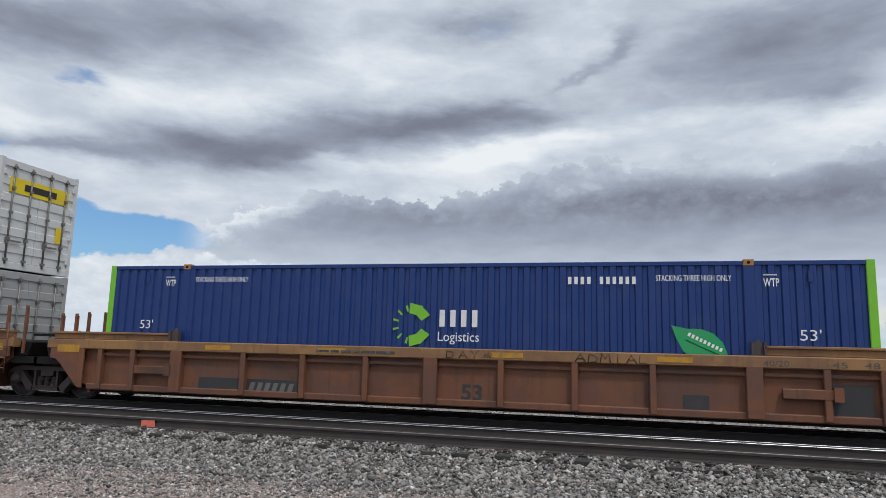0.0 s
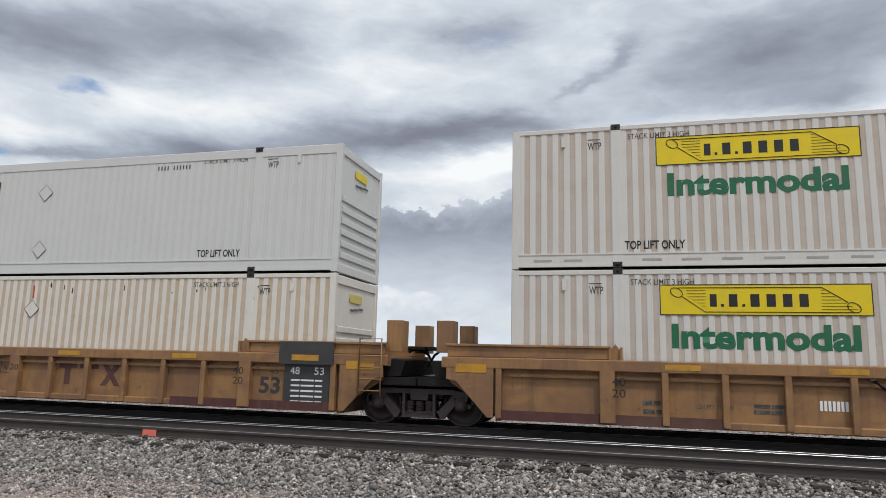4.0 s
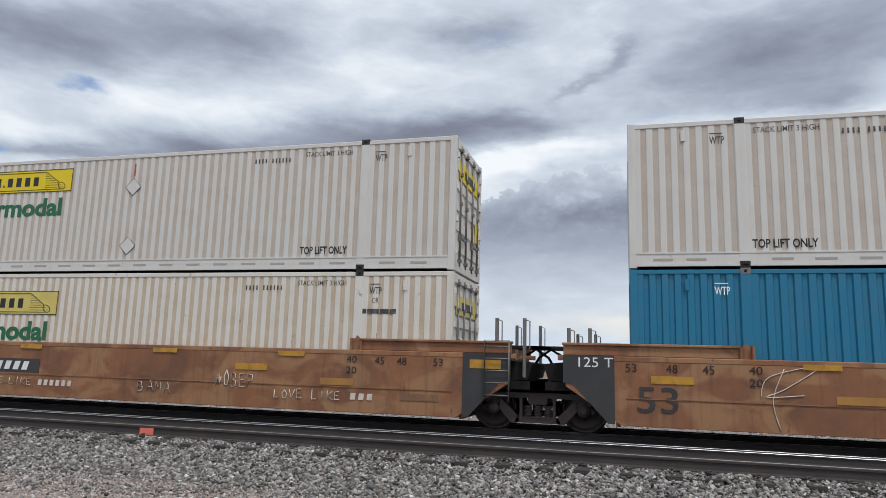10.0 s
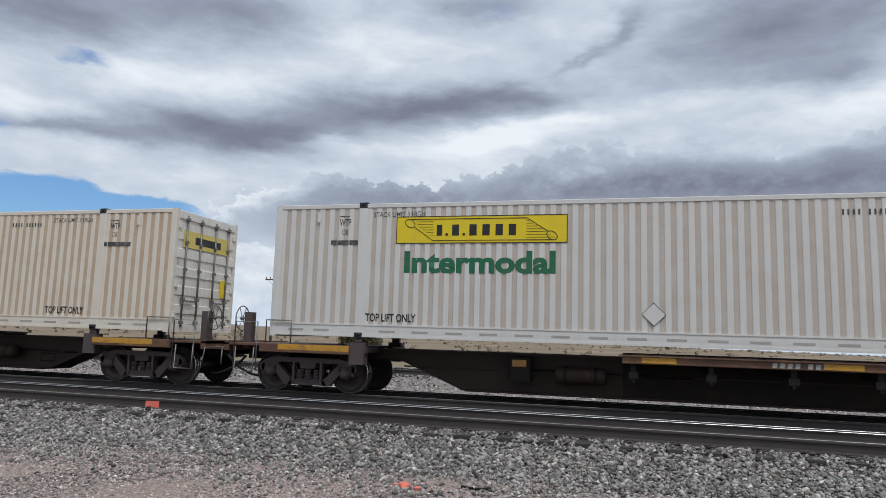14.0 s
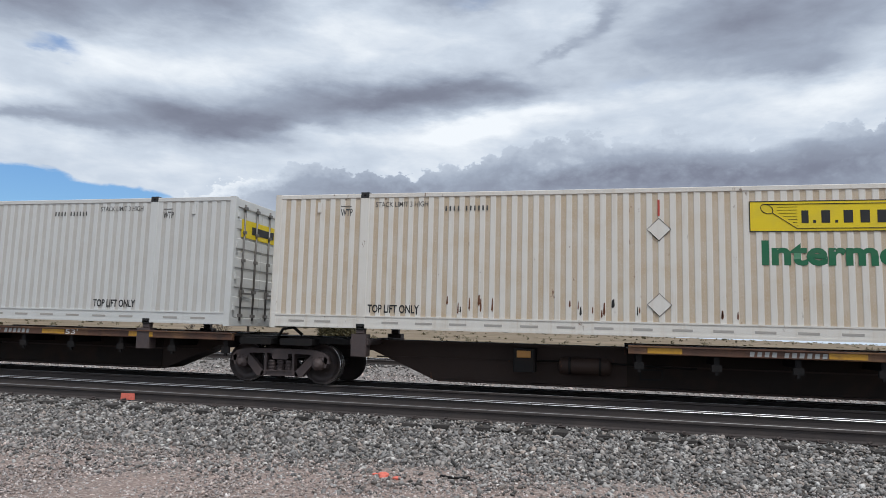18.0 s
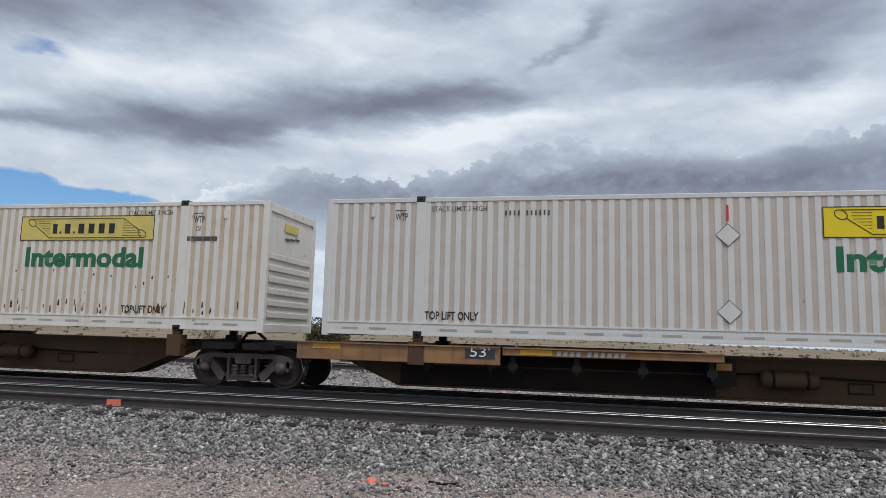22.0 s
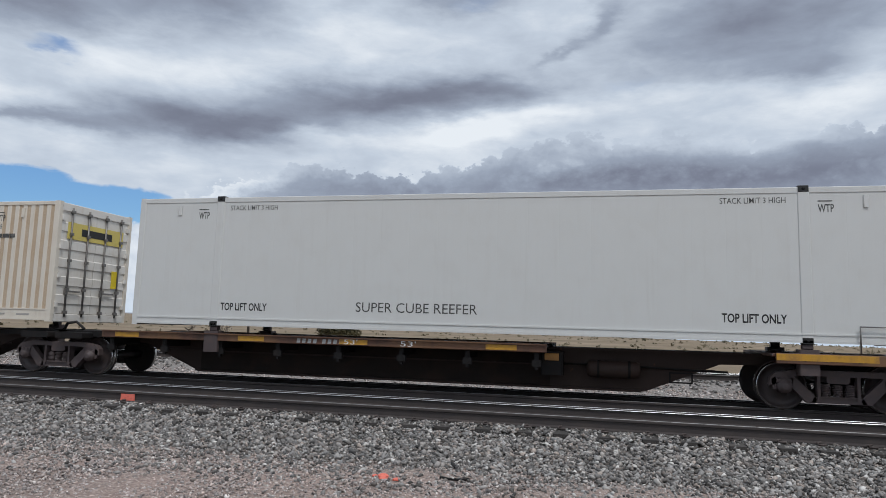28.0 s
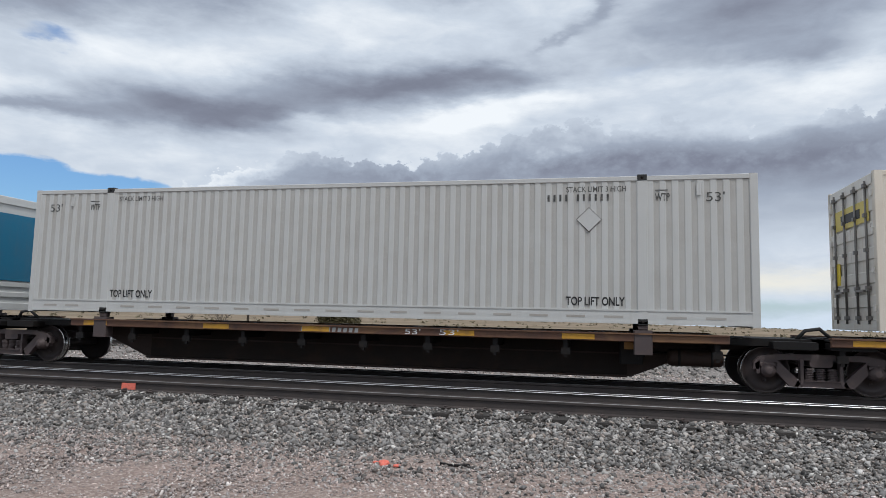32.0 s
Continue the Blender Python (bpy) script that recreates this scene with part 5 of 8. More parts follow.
def side_frame_shape():
    s = Shape()
    y0, y1 = -0.07, 0.07
    s.prism([(-1.16, 0.46), (-1.14, 0.60), (-1.04, 0.69), (-0.72, 0.75), (0.72, 0.75), (1.04, 0.69), (1.14, 0.60), (1.16, 0.46), (1.06, 0.46), (1.0, 0.585), (0.66, 0.645), (-0.66, 0.645), (-1.0, 0.585), (-1.06, 0.46)], y0, y1)
    for k in (-1, 1):
        s.prism([(k * 0.93, 0.60), (k * 0.75, 0.64), (k * 0.40, 0.30), (k * 0.36, 0.22), (k * 0.40, 0.155), (k * 0.53, 0.16)], y0, y1)
        s.prism(rect(k * 0.30 if k > 0 else -0.355, 0.355 if k > 0 else -0.30, 0.2, 0.66), y0 - 0.015, y1)
        s.prism([(k * 0.74, 0.60), (k * 0.78, 0.36), (k * 0.84, 0.36), (k * 0.85, 0.58)], y0, y1)
        s.prism([(k * 1.04, 0.62), (k * 1.03, 0.38), (k * 1.09, 0.38), (k * 1.12, 0.56)], y0, y1)
    s.prism([(-0.46, 0.165), (0.46, 0.165), (0.40, 0.275), (-0.40, 0.275)], y0, y1)
    s.box(-0.3, 0.3, y0 - 0.03, y1 + 0.03, 0.265, 0.285)
    return s


def spring_shape():
    prof = []
    for k in range(7):
        z = 0.285 + k * 0.031
        prof += [(0.085, z), (0.085, z + 0.017), (0.06, z + 0.02), (0.06, z + 0.029)]
    return Shape().turned(prof, (0, 0, 0), "z", 10)


WHEELS = []


def truck(owner, x):
    """A two axle freight truck under a car, centred at x."""
    tr = part("truck", kept(("bolster",), lambda: Shape().box(-0.19, 0.19, -1.05, 1.05, 0.52, 0.70, 0.03).turned([(0.2, 0.70), (0.2, 0.82)], (0, 0, 0), "z", 14)), TRUCKMAT, owner, "rusty cast steel freight truck", at=(x, 0, 0))
    for k in (-1, 1):
        part("side_frame", kept(("side_frame",), side_frame_shape), TRUCKMAT, tr, at=(0, k * 0.99, 0), turn=(0, 0, 0 if k < 0 else 180))
        for e in (-0.2, 0.0, 0.2):
            part("spring", kept(("spring",), spring_shape), TRUCKMAT, tr, at=(e, k * 0.99, 0))
        for e in (-0.9, 0.9):
            part("bearing_cap", kept(("bearing_cap",), lambda: Shape().turned([(0.04, -0.17), (0.075, -0.165), (0.085, -0.13), (0.125, -0.12), (0.13, 0.07)], (0, 0, 0), "y", 14).box(-0.13, 0.13, -0.08, 0.07, 0.06, 0.15, 0.02)), TRUCKMAT, tr, at=(e, k * 0.99, WHEEL_R), turn=(0, 0, 0 if k < 0 else 180))
    part("brake_rigging", kept(("brake_rigging",), lambda: Shape().box(-0.42, -0.36, -0.7, 0.7, 0.36, 0.46).box(0.36, 0.42, -0.7, 0.7, 0.36, 0.46).bar((-0.4, 0.1, 0.48), (0.4, -0.1, 0.48), 0.03)), DARK, tr)
    for e in (-0.9, 0.9):
        wh = part("wheelset", kept(("wheelset",), wheel_shape), WHEELMAT, tr)
        if len(wh.data.materials) < 2:
            wh.data.materials.append(TREAD)
            for face in wh.data.polygons:
                if math.hypot(face.center.x, face.center.z) > WHEEL_R - 0.02 and abs(face.normal.y) < 0.75:
                    face.material_index = 1
        wh.matrix_parent_inverse = Matrix.Translation((e, 0, WHEEL_R))
        WHEELS.append(wh)
    return tr


def hand_wheel(owner, x, y, z, facing="x"):
    s = Shape()
    ring = [(0.0, 0.28 * math.cos(a), 0.28 * math.sin(a)) for a in np.linspace(0, 2 * math.pi, 17)]
    s.path(ring, 0.014, 5)
    for a in range(6):
        s.bar((0, 0, 0), (0.0, 0.28 * math.cos(a * math.pi / 3), 0.28 * math.sin(a * math.pi / 3)), 0.009, 4)
    s.turned([(0.04, -0.04), (0.04, 0.03)], (0, 0, 0), "x", 8)
    part("hand_wheel", s, STEEL, owner, "spoked hand brake wheel", at=(x, y, z), turn=(0, 0, 65 if facing == "y" else 0))


def coupler(owner, x, s):
    """Knuckle coupler with its hoses at an outer end; s is +1 when it points to +x."""
    sh = Shape().box(*sorted((x, x + s * 0.75)), -0.09, 0.09, 0.74, 0.93, 0.02)
    sh.box(*sorted((x + s * 0.62, x + s * 0.98)), -0.19, 0.15, 0.70, 0.99, 0.05)
    part("coupler", sh, DARK, owner, "black knuckle coupler")
    hose = [(x + s * (0.1 + 0.9 * q), -0.42, 0.72 - 0.45 * math.sin(math.pi * q * 0.5) ** 0.8) for q in np.linspace(0, 1, 8)]
    part("brake_hose", Shape().path(hose, 0.03, 6), RUBBER, owner, "black rubber air hose")
    part("cut_lever", Shape().path([(x + s * 0.1, -1.45, 0.55), (x + s * 0.12, -1.4, 0.9), (x + s * 0.35, -0.4, 0.92), (x + s * 0.6, -0.1, 1.0)], 0.014, 5), STEEL, owner)


def hand_rails(owner, x, y, z0, z1, wide, material, rungs=0):
    """An upright grab rail loop, or a ladder with rungs."""
    s = Shape().path([(x, y, z0), (x, y, z1), (x + wide, y, z1), (x + wide, y, z0)], 0.016, 6)
    for k in range(rungs):
        z = z0 + (z1 - z0) * (k + 0.5) / rungs
        s.bar((x, y, z), (x + wide, y, z), 0.013, 5)
    part("ladder" if rungs else "grab_rail", s, material, owner)


def stanchion(owner, x, y, z0, z1, material):
    part("stanchion", Shape().box(x - 0.035, x + 0.035, y - 0.03, y + 0.03, z0, z1, 0.01).path([(x + 0.05, y - 0.05, z1 - 0.04), (x + 0.11, y - 0.05, z1 - 0.06), (x + 0.11, y - 0.05, z1 - 0.6), (x + 0.05, y - 0.05, z1 - 0.63)], 0.012, 5), material, owner)


def well_car(u, label, kind, left, right, group, trucks, coat=None):
    """A double stack well car unit. u: the left end of the container in its well. left, right: 'outer' or 'joint'."""
    car = thing("well_car", label, "rail car", (u, Y_TRAIN, 0), group)
    paint = {"brown": BROWN, "ochre": OCHRE, "gold": GOLD, "smooth": RUSSET}[kind]
    paint = coat or paint
    top, high, low = {"brown": (1.42, 1.60, 0.30), "ochre": (1.42, 1.68, 0.25), "gold": (1.18, 1.18, 0.22), "smooth": (1.50, 1.74, 0.24)}[kind]
    yo, yi = 1.54, 1.36
    for k in (-1, 1):
        inner = k * (yi + 0.08)
        a, b = sorted((inner, k * yi))
        # the long side wall with its end slopes over the trucks
        outline = [(-0.18, low), (16.33, low), (17.35, 0.92), (17.35, top - 0.02), (-1.2, top - 0.02), (-1.2, 0.92)]
        edge = yo if kind == "smooth" else yo - 0.13
        a, b = sorted((k * yi, k * edge))
        wall = part("side_wall", Shape().prism(outline, a, b), paint, car, "long steel side wall of the well")
        # chords
        a, b = sorted((k * (yi - 0.02), k * (yo + 0.02)))
        if kind != "smooth":
            part("top_chord", Shape().box(-1.35, 17.5, a, b, top - 0.22, top, 0.02), OCHRE if kind in ("brown",) else paint, car, "top chord of the well side")
            part("bottom_chord", Shape().box(-0.2, 16.35, *sorted((k * (yi - 0.02), k * (yo - 0.04))), low - 0.02, low + 0.12, 0.02), paint, car)
        else:
            part("top_chord", Shape().box(-1.35, 17.5, *sorted((k * (yi - 0.01), k * (yo + 0.008))), top - 0.10, top, 0.012), paint, car)
        if high > top:
            for xa, xb in ((-1.25, 1.9), (14.25, 17.4)):
                part("end_chord", Shape().box(xa, xb, *sorted((k * (yi + 0.03), k * (yo - 0.06))), top, high - 0.04, 0.015).box(xa - 0.02, xb + 0.02, *sorted((k * (yi - 0.02), k * (yo - 0.01))), high - 0.05, high, 0.01), OCHRE if kind == "brown" else paint, car, "raised end section of the side")
        if kind != "smooth":
            if kind == "brown":
                places = (0.13, 1.01, 2.16, 3.83, 5.24, 6.66, 8.05, 9.48, 10.9, 12.32, 14.05, 15.22, 16.1)
            elif kind == "ochre":
                places = [-0.2 + 1.031 * q for q in range(17)]
            else:
                places = (0.26, 2.31, 4.11, 5.92, 7.1, 8.28, 9.48, 10.68, 12.49, 14.28, 16.0)
            for q, x in enumerate(places):
                if kind == "ochre" and (0.1 < x < 1.2 or 15.1 < x < 16.25):
                    continue
                wide = 0.14 if min(abs(x - c) for c in (2.1, 8.05, 14.1)) < 0.3 else 0.06
                part("side_post", kept(("side_post", wide, kind, k), lambda: Shape().box(-wide, wide, *sorted((k * (yo - 0.14), k * (yo + (0.03 if wide > 0.1 else 0.015)))), low + 0.02, top - 0.2, 0.012)), paint, car, at=(x, 0, 0))
            if kind == "ochre" and k < 0:
                for xa, xb in ((-0.18, 3.9), (12.4, 16.33)):
                    part("primer_band", Shape().box(xa, xb, -1.512, -1.49, low - 0.015, low + 0.17), MAROON, car, "maroon primer band along the foot")
            part("upper_lip", Shape().box(0.0, 16.2, *sorted((k * (yo - 0.10), k * (yo - 0.06))), top - 0.36, top - 0.3), paint, car)
        if kind == "brown" and k < 0:
            for x in (1.1, 14.5):
                part("shelf_bracket", Shape().box(x, x + 0.95, -1.56, -1.44, 0.68, 0.86, 0.015).box(x + 0.8, x + 0.95, -1.6, -1.44, 0.66, 0.9), paint, car, "shelf bracket on the side")
        for x in (2.02, 14.15):
            part("guide_block", Shape().box(x - 0.13, x - 0.08, *sorted((k * 1.40, k * 1.53)), top, top + 0.24, 0.01).box(x + 0.08, x + 0.13, *sorted((k * 1.40, k * 1.53)), top, top + 0.24, 0.01).prism([(x - 0.08, top), (x + 0.08, top), (x + 0.08, top + 0.2), (x, top + 0.3), (x - 0.08, top + 0.2)], *sorted((k * 1.40, k * 1.46))), TRUCKMAT if kind == "brown" else paint, car, "container guide bracket")
        # yellow reflective patches
        for q, x in enumerate((2.9, 5.6, 9.3, 12.4)):
            if k < 0:
                part("reflector", kept(("reflector",), lambda: plate(rect(0, 0.62, 0, 0.10), 0.005)), REFLECT, car, "yellow reflective strip", at=(x, -(yo + 0.021), top - 0.16))
    part("well_floor", Shape().box(-0.1, 16.3, -1.36, 1.36, 0.22, 0.262), DARK, car)
    part("centre_plate", Shape().box(-1.9, -0.1, -1.36, 1.36, 0.82, 0.98), DARK, car)
    part("centre_plate", Shape().box(16.25, 18.05, -1.36, 1.36, 0.82, 0.98), DARK, car)
    for s, x0, how in ((-1, -0.2, left), (1, 16.35, right)):
        # bulkheads, end frames and platforms
        part("bulkhead", Shape().box(*sorted((x0, x0 + s * 0.08)), -1.36, 1.36, 0.2, top - 0.05), paint, car)
        body = CHARCOAL if kind == "smooth" and how == "joint" else paint
        part("end_frame", Shape().prism([(x0 + s * 0.08, 0.95), (x0 + s * 1.35, 1.0), (x0 + s * 1.45, 1.32), (x0 + s * 0.08, top - 0.03)], -1.30, 1.30), DARK, car, "dark end frame over the truck")
        if how == "joint":
            part("end_cap", Shape().prism([(x0 + s * 0.1, low + 0.02), (x0 + s * 0.22, low + 0.02), (x0 + s * 0.85, 0.95), (x0 + s * 1.05, 0.98), (x0 + s * 1.05, top), (x0 + s * 0.1, top)], -(yo + 0.012), -(yo - 0.02)), body, car, "end panel beside the shared truck")
            if kind != "smooth" or s > 0:
                part("reflector", kept(("reflector",), lambda: plate(rect(0, 0.62, 0, 0.10), 0.005)), REFLECT, car, at=(x0 + s * 0.55 - 0.31, -(yo + 0.016), top - 0.3), scale=(1, 1, 1.7))
            part("slide_plate", Shape().box(*sorted((x0 + s * 0.9, x0 + s * 1.75)), -0.75, 0.75, high - 0.12, high - 0.06), DARK, car)
            post = paint if kind != "smooth" else STEEL
            if kind == "ochre":
                for y in (-1.05, 0.95):
                    part("guide_box", Shape().box(*sorted((x0 + s * 1.0, x0 + s * 1.35)), y - 0.22, y + 0.22, 1.5, 2.15, 0.02), paint, car, "tall box guide post")
            else:
                for y in (-1.3, 1.3):
                    for q in (0.75, 1.3) if s > 0 else (0.55, 0.95):
                        stanchion(car, x0 + s * q, y - 0.1, 1.05, 2.2 if s > 0 else 2.02, post)
            if s > 0:
                hand_rails(car, x0 + 0.55, -1.62, 0.58, 1.75, 0.48, post, 5)
            part("cross_hose", Shape().path([(x0 + s * 1.2, -0.3, 1.5), (x0 + s * 1.4, -0.35, 1.62), (x0 + s * 1.65, -0.3, 1.45), (x0 + s * 1.8, -0.3, 1.2)], 0.028), RUBBER, car)
        else:
            p0 = x0 + s * 1.0
            if kind in ("gold", "ochre"):
                arch = [(x0 + s * (0.75 - 0.69 * math.cos(a)), 0.24 + 0.53 * math.sin(a)) for a in np.linspace(0, math.pi / 2, 7)]
                arch += [(x0 + s * 1.55, 0.80), (x0 + s * 1.55, top + 0.02), (x0, top + 0.02)]
            elif kind == "smooth":
                arch = [(x0, 0.28), (x0 + s * 0.49, 0.68), (x0 + s * 1.5, 0.87), (x0 + s * 1.82, 0.90), (x0 + s * 1.85, 1.79), (x0 + s * 0.3, 1.79), (x0, 1.74)]
            else:
                arch = [(x0 + s * 0.1, low + 0.04), (x0 + s * 0.2, low + 0.04), (x0 + s * 0.75, 0.86), (x0 + s * 1.55, 0.96), (x0 + s * 1.55, top + 0.02), (x0 + s * 0.1, top + 0.02)]
            part("end_cap", Shape().prism(arch, -(yo + 0.012), -(yo - 0.02)), paint, car, "side plate at the outer end")
            if kind == "smooth":
                q = x0 + s * 0.9
                if s < 0:
                    part("air_reservoir", Shape().turned([(0.06, -0.6), (0.2, -0.52), (0.225, -0.4), (0.225, 0.4), (0.2, 0.52), (0.06, 0.6)], (x0 + s * 0.73, -0.75, 1.84), "y", 16), paint, car, "round air reservoir on the end")
                bars(car, min(x0 + s * 1.06, x0 + s * 0.45) + 0.03, 1.4, [0.3, 0.2], 0.03, INK, y=-1.559)
                for r_ in range(7):
                    bars(car, min(x0 + s * 1.06, x0 + s * 0.45) + 0.03, 1.33 - 0.05 * r_, [0.2 + 0.03 * (r_ % 3), 0.24 - 0.03 * (r_ % 2)], 0.022, INK, y=-1.559)
                part("reflector", kept(("reflector",), lambda: plate(rect(0, 0.62, 0, 0.10), 0.005)), REFLECT, car, "yellow reflective strip", at=(min(x0 + s * 0.44, x0 - s * 0.01), -1.553, 1.15), scale=(0.72, 1, 2.1))
                part("step_hole", Shape().box(*sorted((x0 + s * 1.4, x0 + s * 1.13)), -1.556, -1.551, 1.29, 1.44), DARK, car, "dark step hole")
                part("step_rim", frame_of(*sorted((x0 + s * 1.42, x0 + s * 1.11)), 1.27, 1.46, 0.025), PALE, car, at=(0, -1.554, 0))
                part("hand_hold", Shape().path([(x0 + s * 1.75, -1.56, 1.36), (x0 + s * 1.72, -1.6, 1.36), (x0 + s * 1.5, -1.6, 1.33), (x0 + s * 1.47, -1.56, 1.33)], 0.013, 5), STEEL, car)
                if s < 0:
                    part("gear_box", Shape().box(*sorted((x0 + s * 1.9, x0 + s * 1.72)), -1.4, -1.1, 1.79, 2.22, 0.03).turned([(0.05, 0.0), (0.05, 0.2), (0.03, 0.24)], (x0 + s * 1.78, -1.25, 2.1), "z", 10), TRUCKMAT, car, "hand brake gear box")
                    hand_wheel(car, x0 + s * 2.02, -1.25, 2.07)
                    part("pipe_run", Shape().path([(x0 + s * 1.65, -1.3, 1.82), (x0 + s * 1.45, -1.3, 1.95), (x0 + s * 1.2, -1.3, 1.93), (x0 + s * 1.0, -1.2, 1.86)], 0.022).path([(x0 + s * 1.6, -0.9, 1.8), (x0 + s * 1.3, -0.9, 1.92), (x0 + s * 1.0, -0.9, 1.9)], 0.018), TRUCKMAT, car)
                part("valve", Shape().box(*sorted((x0 + s * 2.3, x0 + s * 1.95)), -0.9, -0.5, 1.04, 1.42, 0.05).turned([(0.1, -0.3), (0.12, 0.0), (0.1, 0.3)], (x0 + s * 2.2, -1.1, 1.22), "y", 12), TRUCKMAT, car, "brake valve on the platform")
                part("rail_bar", Shape().box(*sorted((x0 + s * 2.4, x0 + s * 1.85)), -1.4, -1.34, 1.36, 1.44).bar((x0 + s * 2.1, -1.38, 1.04), (x0 + s * 2.1, -1.38, 1.96), 0.022), STEEL, car)
            part("platform", Shape().box(*sorted((p0, x0 + s * 3.05)), -1.45, 1.45, 0.96, 1.04).box(*sorted((x0 + s * 2.9, x0 + s * 3.05)), -1.45, 1.45, 0.86, 1.06, 0.02), paint, car, "end platform with walkway")
            part("draft_sill", Shape().box(*sorted((p0, x0 + s * 2.95)), -0.3, 0.3, 0.66, 0.98), DARK, car)
            coupler(car, x0 + s * 2.9, s)
            part("side_step_beam", Shape().box(*sorted((x0 + s * 1.5, x0 + s * 3.0)), -1.5, -1.42, 0.94, 1.14, 0.012), paint, car)
            for y in (-1.45, 1.4):
                for q in (1.9, 2.95):
                    stanchion(car, x0 + s * q, y, 1.04, 2.28 if kind != "gold" else 1.75, paint if kind != "smooth" else STEEL)
            hand_rails(car, x0 + s * 2.2 - 0.24, -1.52, 0.42, 1.3, 0.48, paint, 3)
            bx = x0 + s * 1.75
            if kind == "smooth":
                continue
            part("brake_stand", Shape().box(bx - 0.14, bx + 0.14, -0.85, -0.55, 1.04, 1.72, 0.03), paint, car)
            hand_wheel(car, bx + s * 0.2, -0.7, 1.62)
            part("air_tank", Shape().turned([(0.05, -0.45), (0.16, -0.4), (0.16, 0.4), (0.05, 0.45)], (bx + s * 0.5, 0.3, 1.25), "y", 12), DARK, car)
            part("valve_box", Shape().box(bx + s * 0.55 - 0.2, bx + s * 0.55 + 0.2, 0.6, 1.1, 1.04, 1.5, 0.03), paint, car)
    for x in trucks:
        truck(car, x - u)
    return car


def spine_car(u, label, x0, x1, sills, ends, group, trucks, tone=SILL, text=None, blocks=()):
    """A spine car unit: a deep centre sill between trucks, with side sills on arms. x0, x1: its ends; sills: (from, to, low, high)."""
    car = thing("spine_car", label, "rail car", (u, Y_TRAIN, 0), group)
    a, b = x0 - u, x1 - u
    beam = Shape().prism([(a, 0.98), (a, 0.80), (a + 1.9, 0.76), (a + 3.3, 0.18), (b - 3.3, 0.18), (b - 1.9, 0.76), (b, 0.80), (b, 0.98)], -0.36, 0.36)
    beam.box(a, b, -0.52, 0.52, 0.95, 1.0).box(a + 3.4, b - 3.4, -0.5, 0.5, 0.16, 0.2)
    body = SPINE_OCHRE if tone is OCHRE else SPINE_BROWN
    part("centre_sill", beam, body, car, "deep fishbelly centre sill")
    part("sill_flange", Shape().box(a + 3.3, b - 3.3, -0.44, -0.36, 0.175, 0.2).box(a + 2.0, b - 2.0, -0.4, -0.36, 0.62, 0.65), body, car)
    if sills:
        # added dark sheet: the shade behind the side sill put into its colour
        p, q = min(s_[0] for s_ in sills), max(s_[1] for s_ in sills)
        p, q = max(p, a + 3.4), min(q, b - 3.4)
        part("sooty_web", Shape().box(p, q, -0.372, -0.358, 0.2, 0.95), WEB_SHADE, car, "dark sheet painting the web's shade")
        e = q + 0.35 if p - a < b - q else p - 1.75
        tank = part("air_tank", Shape().turned([(0.05, 0.0), (0.15, 0.03), (0.17, 0.1), (0.17, 0.95), (0.15, 1.02), (0.05, 1.05)], (e + 0.4, -0.62, 0.60), "x", 14), body, car, "long air tank slung beside the sill")
        part("tank_strap", Shape().turned([(0.178, 0.0), (0.178, 0.05)], (e + 0.6, -0.62, 0.60), "x", 14), DARK, tank)
        part("tank_strap", Shape().turned([(0.178, 0.0), (0.178, 0.05)], (e + 1.2, -0.62, 0.60), "x", 14), DARK, tank)
        part("brake_pipe", Shape().path([(e - 0.3, -0.42, 0.66), (e + 0.4, -0.45, 0.68), (e + 1.5, -0.45, 0.66), (e + 2.6, -0.4, 0.62), (e + 3.1, -0.4, 0.62)], 0.02, 6), DARK, car)
        vb = part("valve_box", Shape().box(e - 0.5, e - 0.06, -0.9, -0.45, 0.45, 0.92, 0.03), DARK, car, "control valve box")
        part("valve_cover", Shape().box(e - 0.42, e - 0.14, -0.93, -0.9, 0.74, 0.88, 0.01), GOLD, vb)
        part("step_frame", frame_of(e + 2.0, e + 2.45, 0.36, 0.58, 0.03), DARK, car, at=(0, -0.40, 0))
        if len(sills) > 1:
            p, q = 4.9, 7.3
        else:
            words(car, "53'", (p + q) / 2 + 1.1, 0.925, 0.33, 0.11, PALE, y=-1.3625)
        glyphs(car, (p + q) / 2 - 1.2, 0.925, 4, 0.5, 0.09, GREY, -1.361, "number_block", 0.15)
        glyphs(car, (p + q) / 2 - 0.62, 0.925, 6, 0.75, 0.09, GREY, -1.361, "number_block", 0.15)
    for (p, q, low, high) in sills:
        for k in (-1, 1):
            part("side_sill", Shape().box(p, q, *sorted((k * 1.27, k * 1.36)), low, high, 0.012).box(p, q, *sorted((k * 1.2, k * 1.4)), high - 0.02, high + 0.005), tone, car, "worn side sill")
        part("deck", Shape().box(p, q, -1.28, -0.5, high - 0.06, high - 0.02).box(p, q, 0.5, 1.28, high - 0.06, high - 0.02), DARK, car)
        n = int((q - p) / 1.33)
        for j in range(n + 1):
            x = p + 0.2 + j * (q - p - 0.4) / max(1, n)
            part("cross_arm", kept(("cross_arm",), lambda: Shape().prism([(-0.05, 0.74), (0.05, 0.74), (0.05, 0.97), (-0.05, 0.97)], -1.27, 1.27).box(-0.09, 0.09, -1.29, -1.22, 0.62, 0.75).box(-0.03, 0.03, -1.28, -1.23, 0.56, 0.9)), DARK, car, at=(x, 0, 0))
        j = 0
        x = p + 0.35
